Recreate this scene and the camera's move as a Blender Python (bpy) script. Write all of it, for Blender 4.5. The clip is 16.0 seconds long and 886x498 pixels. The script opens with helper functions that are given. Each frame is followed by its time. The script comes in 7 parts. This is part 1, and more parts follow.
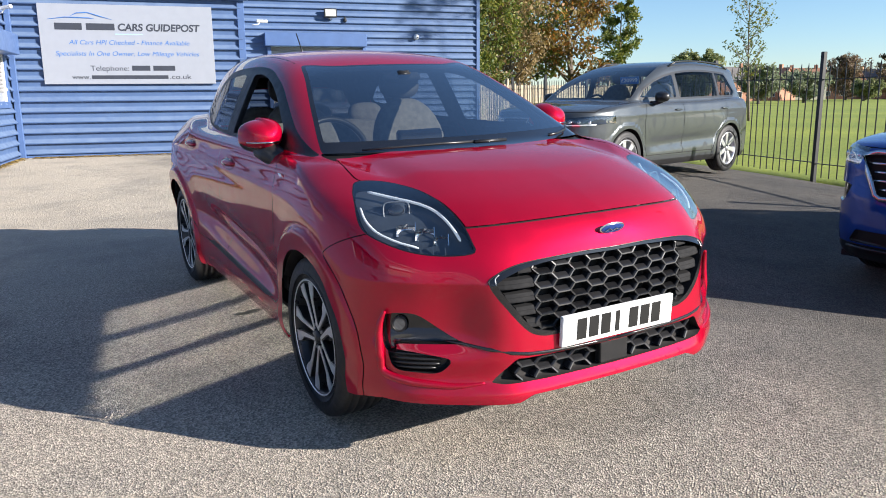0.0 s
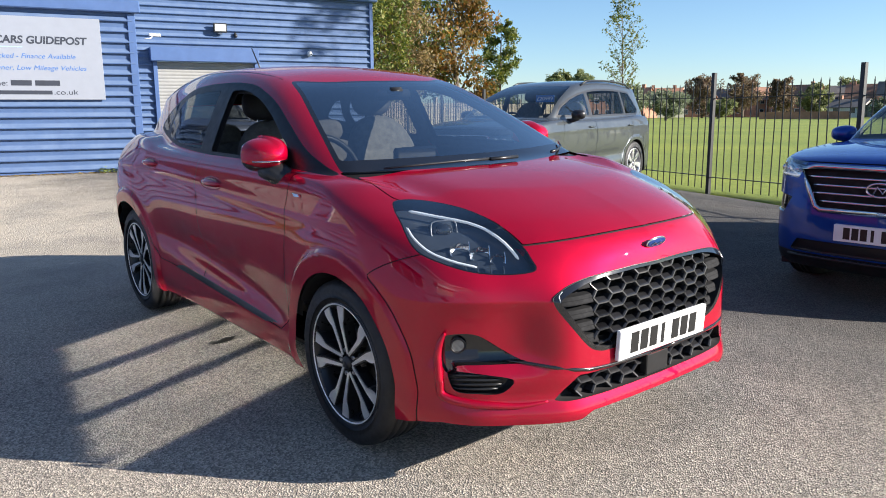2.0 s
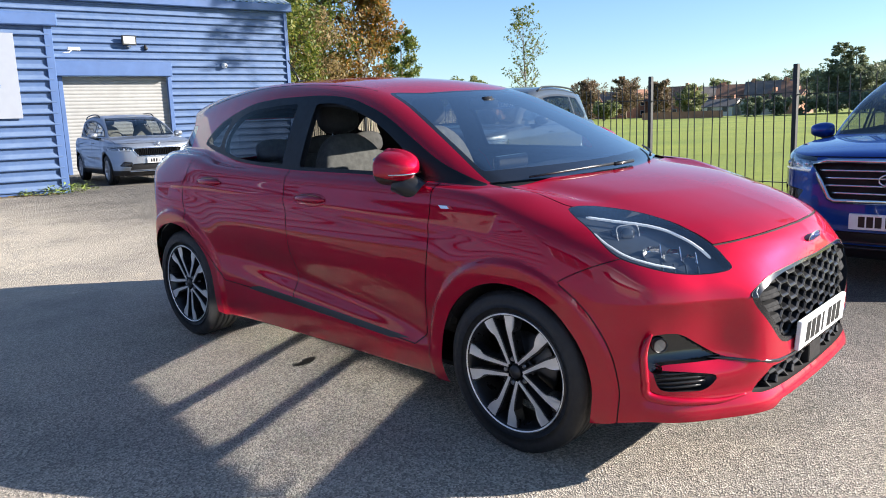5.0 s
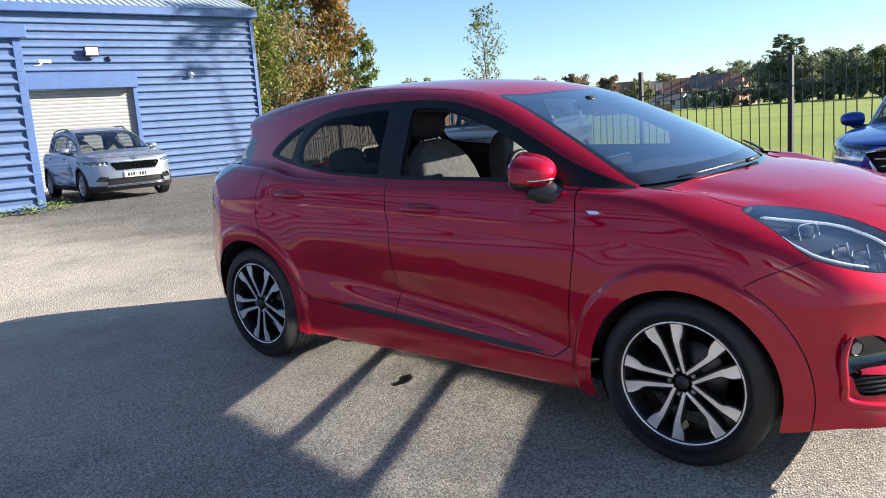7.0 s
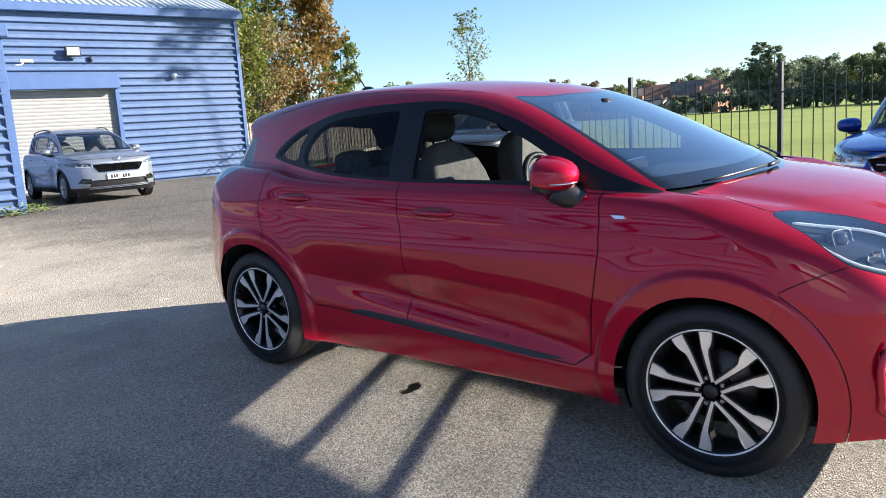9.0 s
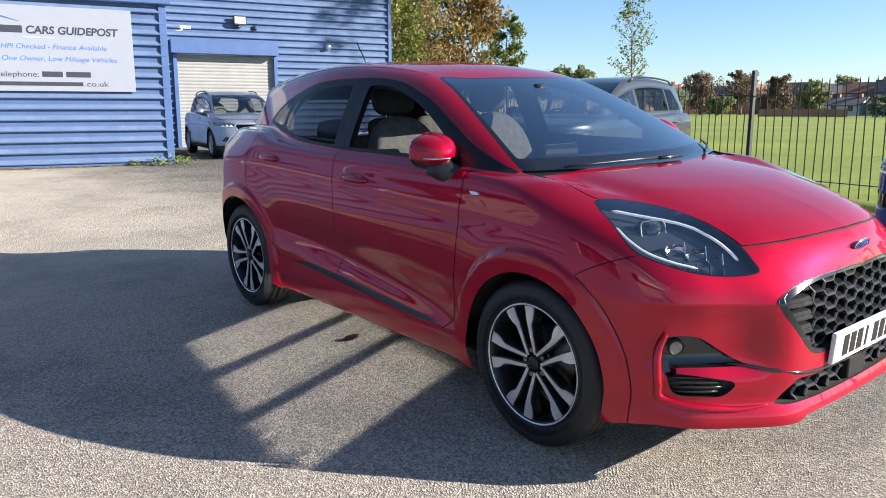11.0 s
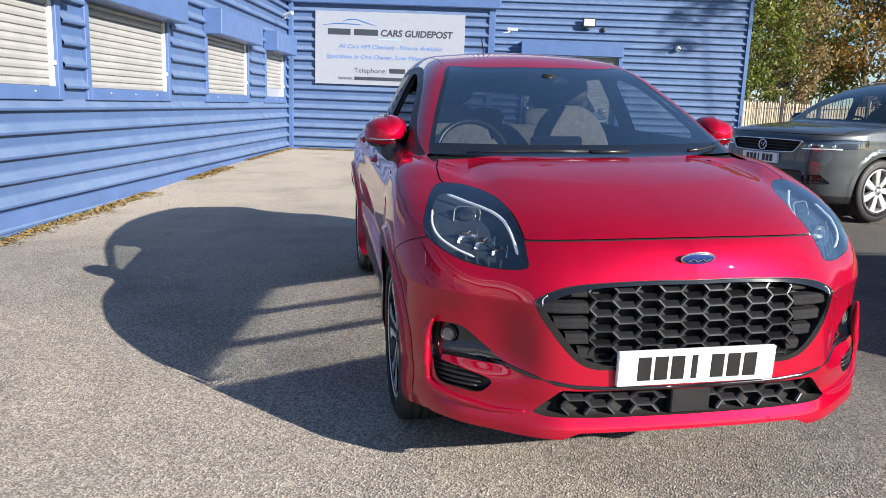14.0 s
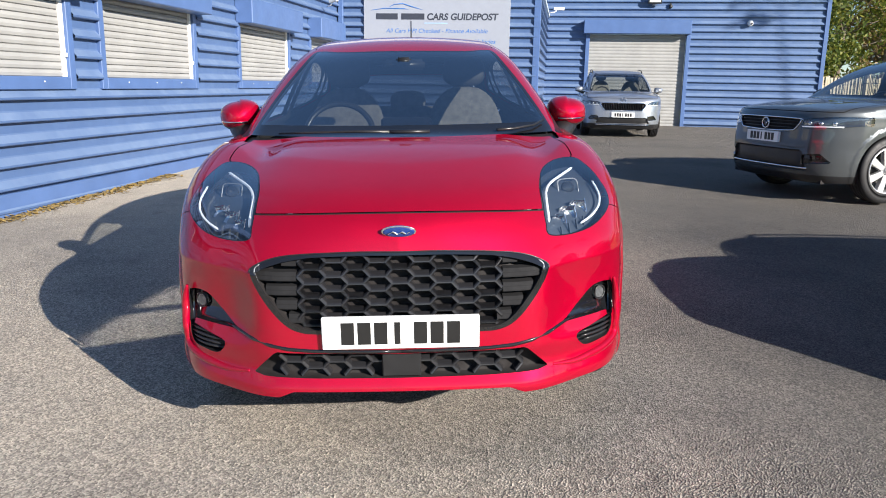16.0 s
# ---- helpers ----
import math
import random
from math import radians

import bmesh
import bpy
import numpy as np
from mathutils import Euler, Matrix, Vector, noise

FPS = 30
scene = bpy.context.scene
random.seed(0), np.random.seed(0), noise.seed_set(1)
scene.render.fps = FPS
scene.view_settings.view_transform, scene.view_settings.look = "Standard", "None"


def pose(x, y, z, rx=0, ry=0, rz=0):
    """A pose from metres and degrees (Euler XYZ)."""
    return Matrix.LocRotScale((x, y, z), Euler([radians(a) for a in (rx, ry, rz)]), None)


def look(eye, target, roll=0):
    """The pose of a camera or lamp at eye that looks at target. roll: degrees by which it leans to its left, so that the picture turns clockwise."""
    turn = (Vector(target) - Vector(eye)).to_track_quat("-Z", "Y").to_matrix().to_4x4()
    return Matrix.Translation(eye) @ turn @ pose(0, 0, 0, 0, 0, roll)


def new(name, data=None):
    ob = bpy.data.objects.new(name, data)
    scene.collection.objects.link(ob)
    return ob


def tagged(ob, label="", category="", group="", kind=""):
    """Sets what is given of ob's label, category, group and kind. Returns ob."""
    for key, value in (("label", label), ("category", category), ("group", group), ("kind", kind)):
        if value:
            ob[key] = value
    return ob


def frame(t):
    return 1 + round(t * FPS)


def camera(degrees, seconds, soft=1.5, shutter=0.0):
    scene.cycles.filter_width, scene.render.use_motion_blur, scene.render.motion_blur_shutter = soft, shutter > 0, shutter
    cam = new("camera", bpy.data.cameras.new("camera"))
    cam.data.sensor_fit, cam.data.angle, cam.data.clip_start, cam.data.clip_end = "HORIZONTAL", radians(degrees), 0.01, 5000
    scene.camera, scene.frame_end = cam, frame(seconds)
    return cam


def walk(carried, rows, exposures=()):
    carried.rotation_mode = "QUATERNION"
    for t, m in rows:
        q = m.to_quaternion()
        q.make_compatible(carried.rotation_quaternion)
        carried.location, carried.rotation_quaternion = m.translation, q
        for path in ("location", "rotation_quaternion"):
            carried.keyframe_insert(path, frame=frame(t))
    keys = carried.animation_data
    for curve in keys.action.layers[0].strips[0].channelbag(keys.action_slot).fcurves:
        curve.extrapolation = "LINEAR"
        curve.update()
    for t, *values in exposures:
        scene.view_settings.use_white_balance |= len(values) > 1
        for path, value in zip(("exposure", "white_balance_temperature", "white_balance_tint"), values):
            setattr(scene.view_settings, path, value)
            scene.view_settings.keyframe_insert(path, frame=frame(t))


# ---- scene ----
cam = camera(60.8, 16.0, soft=0.95)
# The forecourt slopes; SLOPE turns forecourt coordinates (x to the red car's left, y to its rear) into level ones.
SLOPE = Matrix(((0.99958, -0.00025, -0.02897, 0), (-0.00025, 0.99986, -0.01698, 0), (0.02897, 0.01698, 0.99944, 0), (0, 0, 0, 1)))
PATH = [
    (0, (-1.825, -1.989, 1.381), (-0.88, -0.285, 0.932), -1.6),
    (0.5, (-1.93, -1.828, 1.383), (-0.92, -0.159, 0.943), -1.3),
    (1, (-2.081, -1.773, 1.386), (-1.001, -0.146, 0.955), -1.1),
    (1.5, (-2.233, -1.747, 1.397), (-1.086, -0.163, 0.977), -1.2),
    (2, (-2.302, -1.61, 1.393), (-1.091, -0.073, 0.98), -1.2),
    (2.5, (-2.393, -1.477, 1.39), (-1.126, 0.017, 0.987), -1.2),
    (3, (-2.601, -1.443, 1.413), (-1.292, 0.016, 1.018), -1.2),
    (3.5, (-2.727, -1.372, 1.416), (-1.378, 0.053, 1.029), -1.2),
    (3.7, (-2.762, -1.291, 1.412), (-1.396, 0.117, 1.025), -1.2),
    (5.8, (-3.278, -0.686, 1.442), (-1.844, 0.646, 1.032), -3.3),
    (6, (-3.324, -0.616, 1.444), (-1.885, 0.71, 1.031), -3.5),
    (6.5, (-3.47, -0.428, 1.476), (-2.009, 0.874, 1.066), -4.0),
    (7, (-3.457, -0.211, 1.477), (-1.964, 1.057, 1.074), -4.4),
    (7.5, (-3.518, 0.008, 1.478), (-1.988, 1.236, 1.086), -4.5),
    (8, (-3.606, 0.132, 1.498), (-2.053, 1.333, 1.115), -4.5),
    (8.5, (-3.613, 0.122, 1.499), (-2.057, 1.32, 1.117), -4.3),
    (9, (-3.487, -0.032, 1.473), (-1.959, 1.197, 1.077), -3.9),
    (9.5, (-3.344, -0.284, 1.455), (-1.871, 1.005, 1.044), -2.9),
    (10, (-3.299, -0.593, 1.433), (-1.9, 0.774, 1.014), -1.8),
    (10.2, (-3.239, -0.723, 1.428), (-1.875, 0.677, 1.005), -1.5),
    (12.3, (-2.167, -1.607, 1.364), (-1.289, 0.141, 0.948), 0.3),
    (12.5, (-2.07, -1.711, 1.341), (-1.267, 0.073, 0.924), 0.5),
    (13, (-1.784, -1.861, 1.347), (-1.142, -0.014, 0.927), 0.8),
    (13.5, (-1.447, -1.936, 1.355), (-0.971, -0.039, 0.935), 0.7),
    (14, (-1.155, -2.078, 1.337), (-0.833, -0.149, 0.92), 0.6),
    (14.5, (-0.797, -2.128, 1.336), (-0.598, -0.182, 0.922), 0.4),
    (15, (-0.495, -2.221, 1.334), (-0.378, -0.268, 0.915), 0.4),
    (15.5, (-0.244, -2.349, 1.33), (-0.174, -0.398, 0.895), 0.0),
    (16, (0.07, -2.388, 1.343), (0.13, -0.442, 0.882), -0.6),
]
walk(cam, [(t, SLOPE @ look(eye, target, roll)) for t, eye, target, roll in PATH],
     [(0.0, 1.30), (3.5, 1.38), (6.0, 1.56), (7.0, 1.57), (8.0, 1.65), (9.0, 1.62), (10.0, 1.52), (13.0, 1.25), (16.0, 1.18)])

# ---- light ----
SUN = Vector((1.66, -1.90, 1.017)).normalized()
world = bpy.data.worlds.new("sky")
scene.world = world
world.use_nodes = True
wn = world.node_tree.nodes
sky = wn.new("ShaderNodeTexSky")
sky.sky_type, sky.sun_disc = "NISHITA", False
sky.sun_elevation = math.asin(SUN.z)
sky.sun_rotation = math.atan2(SUN.x, SUN.y)
sky.altitude, sky.air_density, sky.dust_density, sky.ozone_density = 800, 1.0, 0.35, 4.5
world.node_tree.links.new(sky.outputs[0], wn["Background"].inputs[0])
wn["Background"].inputs[1].default_value = 0.074
sun = new("sun", bpy.data.lights.new("sun", "SUN"))
sun.data.energy, sun.data.angle, sun.data.color = 5.0, radians(0.4), (1.0, 0.93, 0.85)
sun.matrix_world = look(SUN * 30, (0, 0, 0))


# ---- helpers of this scene ----
def mesh_ob(name, verts, faces, mat, parent=None, label="", smooth=False):
    me = bpy.data.meshes.new(name)
    me.from_pydata([tuple(v) for v in verts], [], [tuple(f) for f in faces])
    if mat:
        me.materials.append(mat)
    if smooth:
        me.polygons.foreach_set("use_smooth", [True] * len(me.polygons))
    me.update()
    ob = new(name, me)
    if parent:
        ob.parent = parent
    if label:
        tagged(ob, label)
    return ob


def part(name, bm, mat, parent=None, label="", smooth=False, angle=None):
    me = bpy.data.meshes.new(name)
    if smooth:
        for f in bm.faces:
            f.smooth = True
        if angle:
            for e in bm.edges:
                if len(e.link_faces) == 2 and e.calc_face_angle(0) > radians(angle):
                    e.smooth = False
    bm.to_mesh(me)
    bm.free()
    for m in (mat if isinstance(mat, (list, tuple)) else [mat]):
        me.materials.append(m)
    ob = new(name, me)
    if parent:
        ob.parent = parent
    if label:
        tagged(ob, label)
    return ob


def add_box(bm, x0, x1, y0, y1, z0, z1, bevel=0.0, m=None, seg=1):
    r = bmesh.ops.create_cube(bm, size=1.0)
    vs = r["verts"]
    bmesh.ops.transform(bm, verts=vs, matrix=Matrix.Translation(((x0 + x1) / 2, (y0 + y1) / 2, (z0 + z1) / 2)) @ Matrix.Diagonal((abs(x1 - x0), abs(y1 - y0), abs(z1 - z0), 1)))
    if bevel:
        es = list({e for v in vs for e in v.link_edges})
        r = bmesh.ops.bevel(bm, geom=es, offset=bevel, segments=seg, affect="EDGES")
        vs = list({v for f in r["faces"] for v in f.verts} | {v for v in vs if v.is_valid})
    if m is not None:
        bmesh.ops.transform(bm, verts=vs, matrix=m)
    return vs


def add_tube(bm, a, b, r0, r1=None, seg=8, caps=True):
    a, b = Vector(a), Vector(b)
    r1 = r0 if r1 is None else r1
    q = (b - a).to_track_quat("Z", "Y").to_matrix()
    rings = []
    for p, r in ((a, r0), (b, r1)):
        rings.append([bm.verts.new(p + q @ Vector((r * math.cos(6.28319 * i / seg), r * math.sin(6.28319 * i / seg), 0))) for i in range(seg)])
    for i in range(seg):
        j = (i + 1) % seg
        bm.faces.new((rings[0][i], rings[0][j], rings[1][j], rings[1][i]))
    if caps:
        bm.faces.new(rings[0][::-1])
        bm.faces.new(rings[1])
    return rings


def add_path(bm, pts, r, seg=8):
    """A round bar along a line of points; r may be a number or one for each point."""
    pts = [Vector(p) for p in pts]
    rs = r if isinstance(r, (list, tuple)) else [r] * len(pts)
    prev = None
    for i, p in enumerate(pts):
        d = (pts[min(i + 1, len(pts) - 1)] - pts[max(i - 1, 0)]).normalized()
        q = d.to_track_quat("Z", "Y").to_matrix()
        ring = [bm.verts.new(p + q @ Vector((rs[i] * math.cos(6.28319 * k / seg), rs[i] * math.sin(6.28319 * k / seg), 0))) for k in range(seg)]
        if prev:
            for k in range(seg):
                bm.faces.new((prev[k], prev[(k + 1) % seg], ring[(k + 1) % seg], ring[k]))
        else:
            bm.faces.new(ring[::-1])
        prev = ring
    bm.faces.new(prev)


def empty(name, m, label, category, group=""):
    ob = new(name)
    ob.empty_display_size = 0.2
    ob.matrix_basis = m
    return tagged(ob, label, category, group)


# ---- materials ----
def mat_new(name):
    m = bpy.data.materials.new(name)
    m.use_nodes = True
    return m, m.node_tree.nodes, m.node_tree.links, m.node_tree.nodes["Principled BSDF"]


def coords(nodes, links, scale, world_space=False):
    src = nodes.new("ShaderNodeNewGeometry").outputs["Position"] if world_space else nodes.new("ShaderNodeTexCoord").outputs["Object"]
    mp = nodes.new("ShaderNodeMapping")
    mp.inputs["Scale"].default_value = scale if isinstance(scale, tuple) else (scale,) * 3
    links.new(src, mp.inputs["Vector"])
    return mp.outputs[0]


def noise_tex(nodes, links, scale, detail=4, rough=0.55, world_space=False, stretch=(1, 1, 1)):
    n = nodes.new("ShaderNodeTexNoise")
    n.inputs["Scale"].default_value, n.inputs["Detail"].default_value, n.inputs["Roughness"].default_value = scale, detail, rough
    links.new(coords(nodes, links, stretch, world_space), n.inputs["Vector"])
    return n.outputs["Fac"]


def ramp(nodes, links, fac, stops):
    r = nodes.new("ShaderNodeValToRGB")
    els = r.color_ramp.elements
    while len(els) < len(stops):
        els.new(0.5)
    for e, (p, c) in zip(els, stops):
        e.position, e.color = p, (*c, 1) if len(c) == 3 else c
    links.new(fac, r.inputs[0])
    return r.outputs[0]


def mixc(nodes, links, fac, a, b, mode="MIX"):
    m = nodes.new("ShaderNodeMix")
    m.data_type, m.blend_type = "RGBA", mode
    for sock, val in ((0, fac), (6, a), (7, b)):
        if isinstance(val, (int, float)):
            m.inputs[sock].default_value = val
        elif isinstance(val, tuple):
            m.inputs[sock].default_value = (*val, 1)
        else:
            links.new(val, m.inputs[sock])
    return m.outputs[2]


def bump(nodes, links, bsdf, height, strength, dist=0.01):
    b = nodes.new("ShaderNodeBump")
    b.inputs["Strength"].default_value, b.inputs["Distance"].default_value = strength, dist
    links.new(height, b.inputs["Height"])
    links.new(b.outputs[0], bsdf.inputs["Normal"])


def simple(name, col, rough=0.5, metal=0.0, coat=0.0, vary=0.12, scale=6.0, bumps=0.0, bscale=80.0, world_space=False, spec=0.5):
    m, n, l, b = mat_new(name)
    f = noise_tex(n, l, scale, 5, 0.6, world_space)
    lo, hi = tuple(c * (1 - vary) for c in col), tuple(min(1, c * (1 + vary)) for c in col)
    l.new(ramp(n, l, f, [(0.3, lo), (0.7, hi)]), b.inputs["Base Color"])
    l.new(ramp(n, l, noise_tex(n, l, scale * 3.3, 3, 0.6, world_space), [(0.2, (rough * 0.8,) * 3), (0.8, (min(1, rough * 1.2),) * 3)]), b.inputs["Roughness"])
    b.inputs["Metallic"].default_value, b.inputs["Coat Weight"].default_value, b.inputs["Coat Roughness"].default_value = metal, coat, 0.03
    b.inputs["Specular IOR Level"].default_value = spec
    if bumps:
        bump(n, l, b, noise_tex(n, l, bscale, 3, 0.6, world_space), bumps, 0.004)
    return m

def asphalt_mat():
    m, n, l, b = mat_new("asphalt")
    v = n.new("ShaderNodeTexVoronoi")
    v.inputs["Scale"].default_value = 130
    v.feature = "F1"
    l.new(coords(n, l, 1.0, True), v.inputs["Vector"])
    chips = ramp(n, l, v.outputs["Color"], [(0.15, (0.098, 0.094, 0.087)), (0.5, (0.196, 0.187, 0.172)), (0.85, (0.335, 0.317, 0.29))])
    dirt = noise_tex(n, l, 0.35, 6, 0.6, True)
    worn = ramp(n, l, dirt, [(0.35, (0.75, 0.75, 0.76)), (0.65, (1.25, 1.2, 1.12))])
    col = mixc(n, l, 1.0, chips, worn, "MULTIPLY")
    # dusty, paler surface towards the building
    sep = n.new("ShaderNodeSeparateXYZ")
    l.new(n.new("ShaderNodeNewGeometry").outputs["Position"], sep.inputs[0])
    wob = n.new("ShaderNodeMath")
    wob.operation = "MULTIPLY_ADD"
    l.new(noise_tex(n, l, 0.5, 5, 0.65, True), wob.inputs[0])
    wob.inputs[1].default_value = 5.0
    l.new(sep.outputs["Y"], wob.inputs[2])
    mr = n.new("ShaderNodeMapRange")
    mr.interpolation_type = "SMOOTHSTEP"
    mr.inputs["From Min"].default_value, mr.inputs["From Max"].default_value = 4.0, 11.0
    l.new(wob.outputs[0], mr.inputs["Value"])
    fine = ramp(n, l, noise_tex(n, l, 40, 6, 0.7, True), [(0.3, (0.30, 0.272, 0.225)), (0.7, (0.46, 0.415, 0.345))])
    col = mixc(n, l, mr.outputs[0], col, mixc(n, l, 0.72, col, fine))
    # paler and dustier along the building's side, darker towards the fence
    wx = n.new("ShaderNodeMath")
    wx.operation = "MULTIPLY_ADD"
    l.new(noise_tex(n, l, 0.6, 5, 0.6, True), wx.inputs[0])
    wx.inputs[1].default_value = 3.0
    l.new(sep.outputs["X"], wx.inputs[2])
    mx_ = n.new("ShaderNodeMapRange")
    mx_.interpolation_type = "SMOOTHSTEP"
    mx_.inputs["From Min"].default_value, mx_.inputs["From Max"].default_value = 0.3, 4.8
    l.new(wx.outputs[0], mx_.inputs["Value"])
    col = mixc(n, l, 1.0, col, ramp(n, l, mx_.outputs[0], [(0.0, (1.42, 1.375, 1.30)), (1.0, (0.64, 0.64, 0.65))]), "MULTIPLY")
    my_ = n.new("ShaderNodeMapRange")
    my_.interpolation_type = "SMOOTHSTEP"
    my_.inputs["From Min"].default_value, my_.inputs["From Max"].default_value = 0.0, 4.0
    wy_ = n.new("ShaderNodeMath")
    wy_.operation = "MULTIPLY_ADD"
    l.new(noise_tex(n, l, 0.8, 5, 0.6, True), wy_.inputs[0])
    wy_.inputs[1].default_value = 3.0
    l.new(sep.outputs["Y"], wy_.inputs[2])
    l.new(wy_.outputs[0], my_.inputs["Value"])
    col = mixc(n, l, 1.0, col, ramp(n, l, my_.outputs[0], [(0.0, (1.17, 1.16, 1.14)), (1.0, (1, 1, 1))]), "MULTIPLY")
    scuff = ramp(n, l, noise_tex(n, l, 2.6, 5, 0.7, True, (1, 2.2, 1)), [(0.66, (1, 1, 1)), (0.74, (1.45, 1.42, 1.36))])
    patch = ramp(n, l, noise_tex(n, l, 0.9, 6, 0.7, True), [(0.36, (0.8, 0.8, 0.81)), (0.52, (1.06, 1.05, 1.04)), (0.66, (1.0, 1.0, 1.0))])
    col = mixc(n, l, 1.0, mixc(n, l, 1.0, col, scuff, "MULTIPLY"), patch, "MULTIPLY")
    spots = ramp(n, l, noise_tex(n, l, 1.7, 3, 0.5, True), [(0.70, (1, 1, 1)), (0.78, (0.62, 0.6, 0.6))])
    l.new(mixc(n, l, 1.0, col, spots, "MULTIPLY"), b.inputs["Base Color"])
    b.inputs["Roughness"].default_value = 0.82
    rel = n.new("ShaderNodeMapRange")
    rel.inputs["To Min"].default_value, rel.inputs["To Max"].default_value = 0.4, 1.0
    l.new(mx_.outputs[0], rel.inputs["Value"])
    bp = n.new("ShaderNodeBump")
    bp.inputs["Distance"].default_value = 0.045
    l.new(rel.outputs[0], bp.inputs["Strength"])
    l.new(v.outputs["Distance"], bp.inputs["Height"])
    l.new(bp.outputs[0], b.inputs["Normal"])
    return m


def grass_mat():
    m, n, l, b = mat_new("grass")
    f = noise_tex(n, l, 0.09, 6, 0.6, True)
    big = ramp(n, l, f, [(0.3, (0.15, 0.205, 0.024)), (0.7, (0.26, 0.30, 0.036))])
    fine = ramp(n, l, noise_tex(n, l, 9, 6, 0.75, True), [(0.3, (0.6, 0.65, 0.6)), (0.7, (1.3, 1.25, 1.2))])
    l.new(mixc(n, l, 1.0, big, fine, "MULTIPLY"), b.inputs["Base Color"])
    b.inputs["Roughness"].default_value = 0.9
    bump(n, l, b, noise_tex(n, l, 30, 4, 0.7, True), 0.6, 0.03)
    return m


def cladding_mat():
    m, n, l, b = mat_new("blue_cladding")
    f = noise_tex(n, l, 0.8, 6, 0.65, False, (1, 1, 3))
    c = ramp(n, l, f, [(0.25, (0.049, 0.091, 0.200)), (0.75, (0.069, 0.121, 0.246))])
    chalk = ramp(n, l, noise_tex(n, l, 3.5, 5, 0.7, False, (1, 1, 0.25)), [(0.45, (1, 1, 1)), (0.75, (1.18, 1.14, 1.08))])
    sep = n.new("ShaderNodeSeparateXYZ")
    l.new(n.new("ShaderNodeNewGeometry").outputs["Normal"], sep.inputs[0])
    # upward slopes painted paler for dust and for sky sheen, patchy by noise
    sheen_ledge = ramp(n, l, sep.outputs["Z"], [(0.25, (0, 0, 0)), (0.6, (1, 1, 1))])
    worn = mixc(n, l, 1.0, sheen_ledge, ramp(n, l, noise_tex(n, l, 2.2, 6, 0.7, False, (1, 1, 0.5)), [(0.25, (0.15, 0.15, 0.15)), (0.75, (0.75, 0.75, 0.75))]), "MULTIPLY")
    runs = ramp(n, l, noise_tex(n, l, 6.0, 4, 0.65, False, (1, 1, 0.04)), [(0.58, (1, 1, 1)), (0.78, (0.86, 0.87, 0.9))])
    col = mixc(n, l, 1.0, mixc(n, l, 1.0, c, chalk, "MULTIPLY"), runs, "MULTIPLY")
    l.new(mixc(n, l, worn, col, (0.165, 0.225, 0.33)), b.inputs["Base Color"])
    l.new(ramp(n, l, noise_tex(n, l, 5, 4), [(0.3, (0.34,) * 3), (0.7, (0.55,) * 3)]), b.inputs["Roughness"])
    bump(n, l, b, noise_tex(n, l, 14, 3), 0.12, 0.004)
    return m


ASPHALT, GRASS, CLAD = asphalt_mat(), grass_mat(), cladding_mat()
TRIM = simple("blue_trim", (0.066, 0.12, 0.265), 0.4, vary=0.1, scale=3)
SHUTTER = simple("shutter_white", (0.285, 0.283, 0.272), 0.5, vary=0.1, scale=2.5, bumps=0.05)
SIGNWHITE = simple("sign_white", (0.27, 0.29, 0.335), 0.35, vary=0.03)
INK = simple("sign_ink", (0.03, 0.035, 0.05), 0.5)
SIGNBLUE = simple("sign_blue", (0.04, 0.14, 0.4), 0.5)
PALEBLUE = simple("sign_pale_blue", (0.3, 0.5, 0.78), 0.5)
FENCE = simple("fence_paint", (0.018, 0.018, 0.02), 0.5, vary=0.3)
PVC = simple("white_plastic", (0.7, 0.7, 0.7), 0.4)
GREYMETAL = simple("grey_metal", (0.25, 0.26, 0.27), 0.45, metal=0.6)
DARK = simple("dark_plastic", (0.015, 0.015, 0.016), 0.55, vary=0.25, scale=20)
BLACKGLASS = simple("window_glass", (0.02, 0.022, 0.025), 0.03, spec=1.0)
LENS = simple("lamp_glass", (0.5, 0.5, 0.47), 0.12, spec=0.7)
WOOD = simple("weathered_wood", (0.33, 0.27, 0.2), 0.8, vary=0.3, scale=5, bumps=0.4, bscale=30)
BARK = simple("bark", (0.13, 0.105, 0.08), 0.9, vary=0.35, scale=9, bumps=0.8, bscale=30)
MOSS = simple("moss_and_leaves", (0.25, 0.17, 0.05), 0.95, vary=0.55, scale=14)
ROOFSHEET = simple("roof_sheet", (0.42, 0.47, 0.5), 0.5, vary=0.12)

# ---- ground ----
def smin(a, b, k):
    h = np.clip(0.5 + 0.5 * (b - a) / k, 0, 1)
    return b + (a - b) * h - k * h * (1 - h)


def height(x, y):
    """Height of the forecourt: a slope that runs out level."""
    t = np.clip((x - 1.1) / 1.8, 0, 1)
    t = t * t * (3 - 2 * t)
    plane = (0.02897 * x + 0.01698 * y) * (1 - t) + (0.03 * y - 0.03) * t
    return -smin(-smin(plane, 0.155 + 0 * x, 0.06), 0.3 + 0 * x, 0.1)


def fence_x(y):
    return 8.17 + 0.25 * y


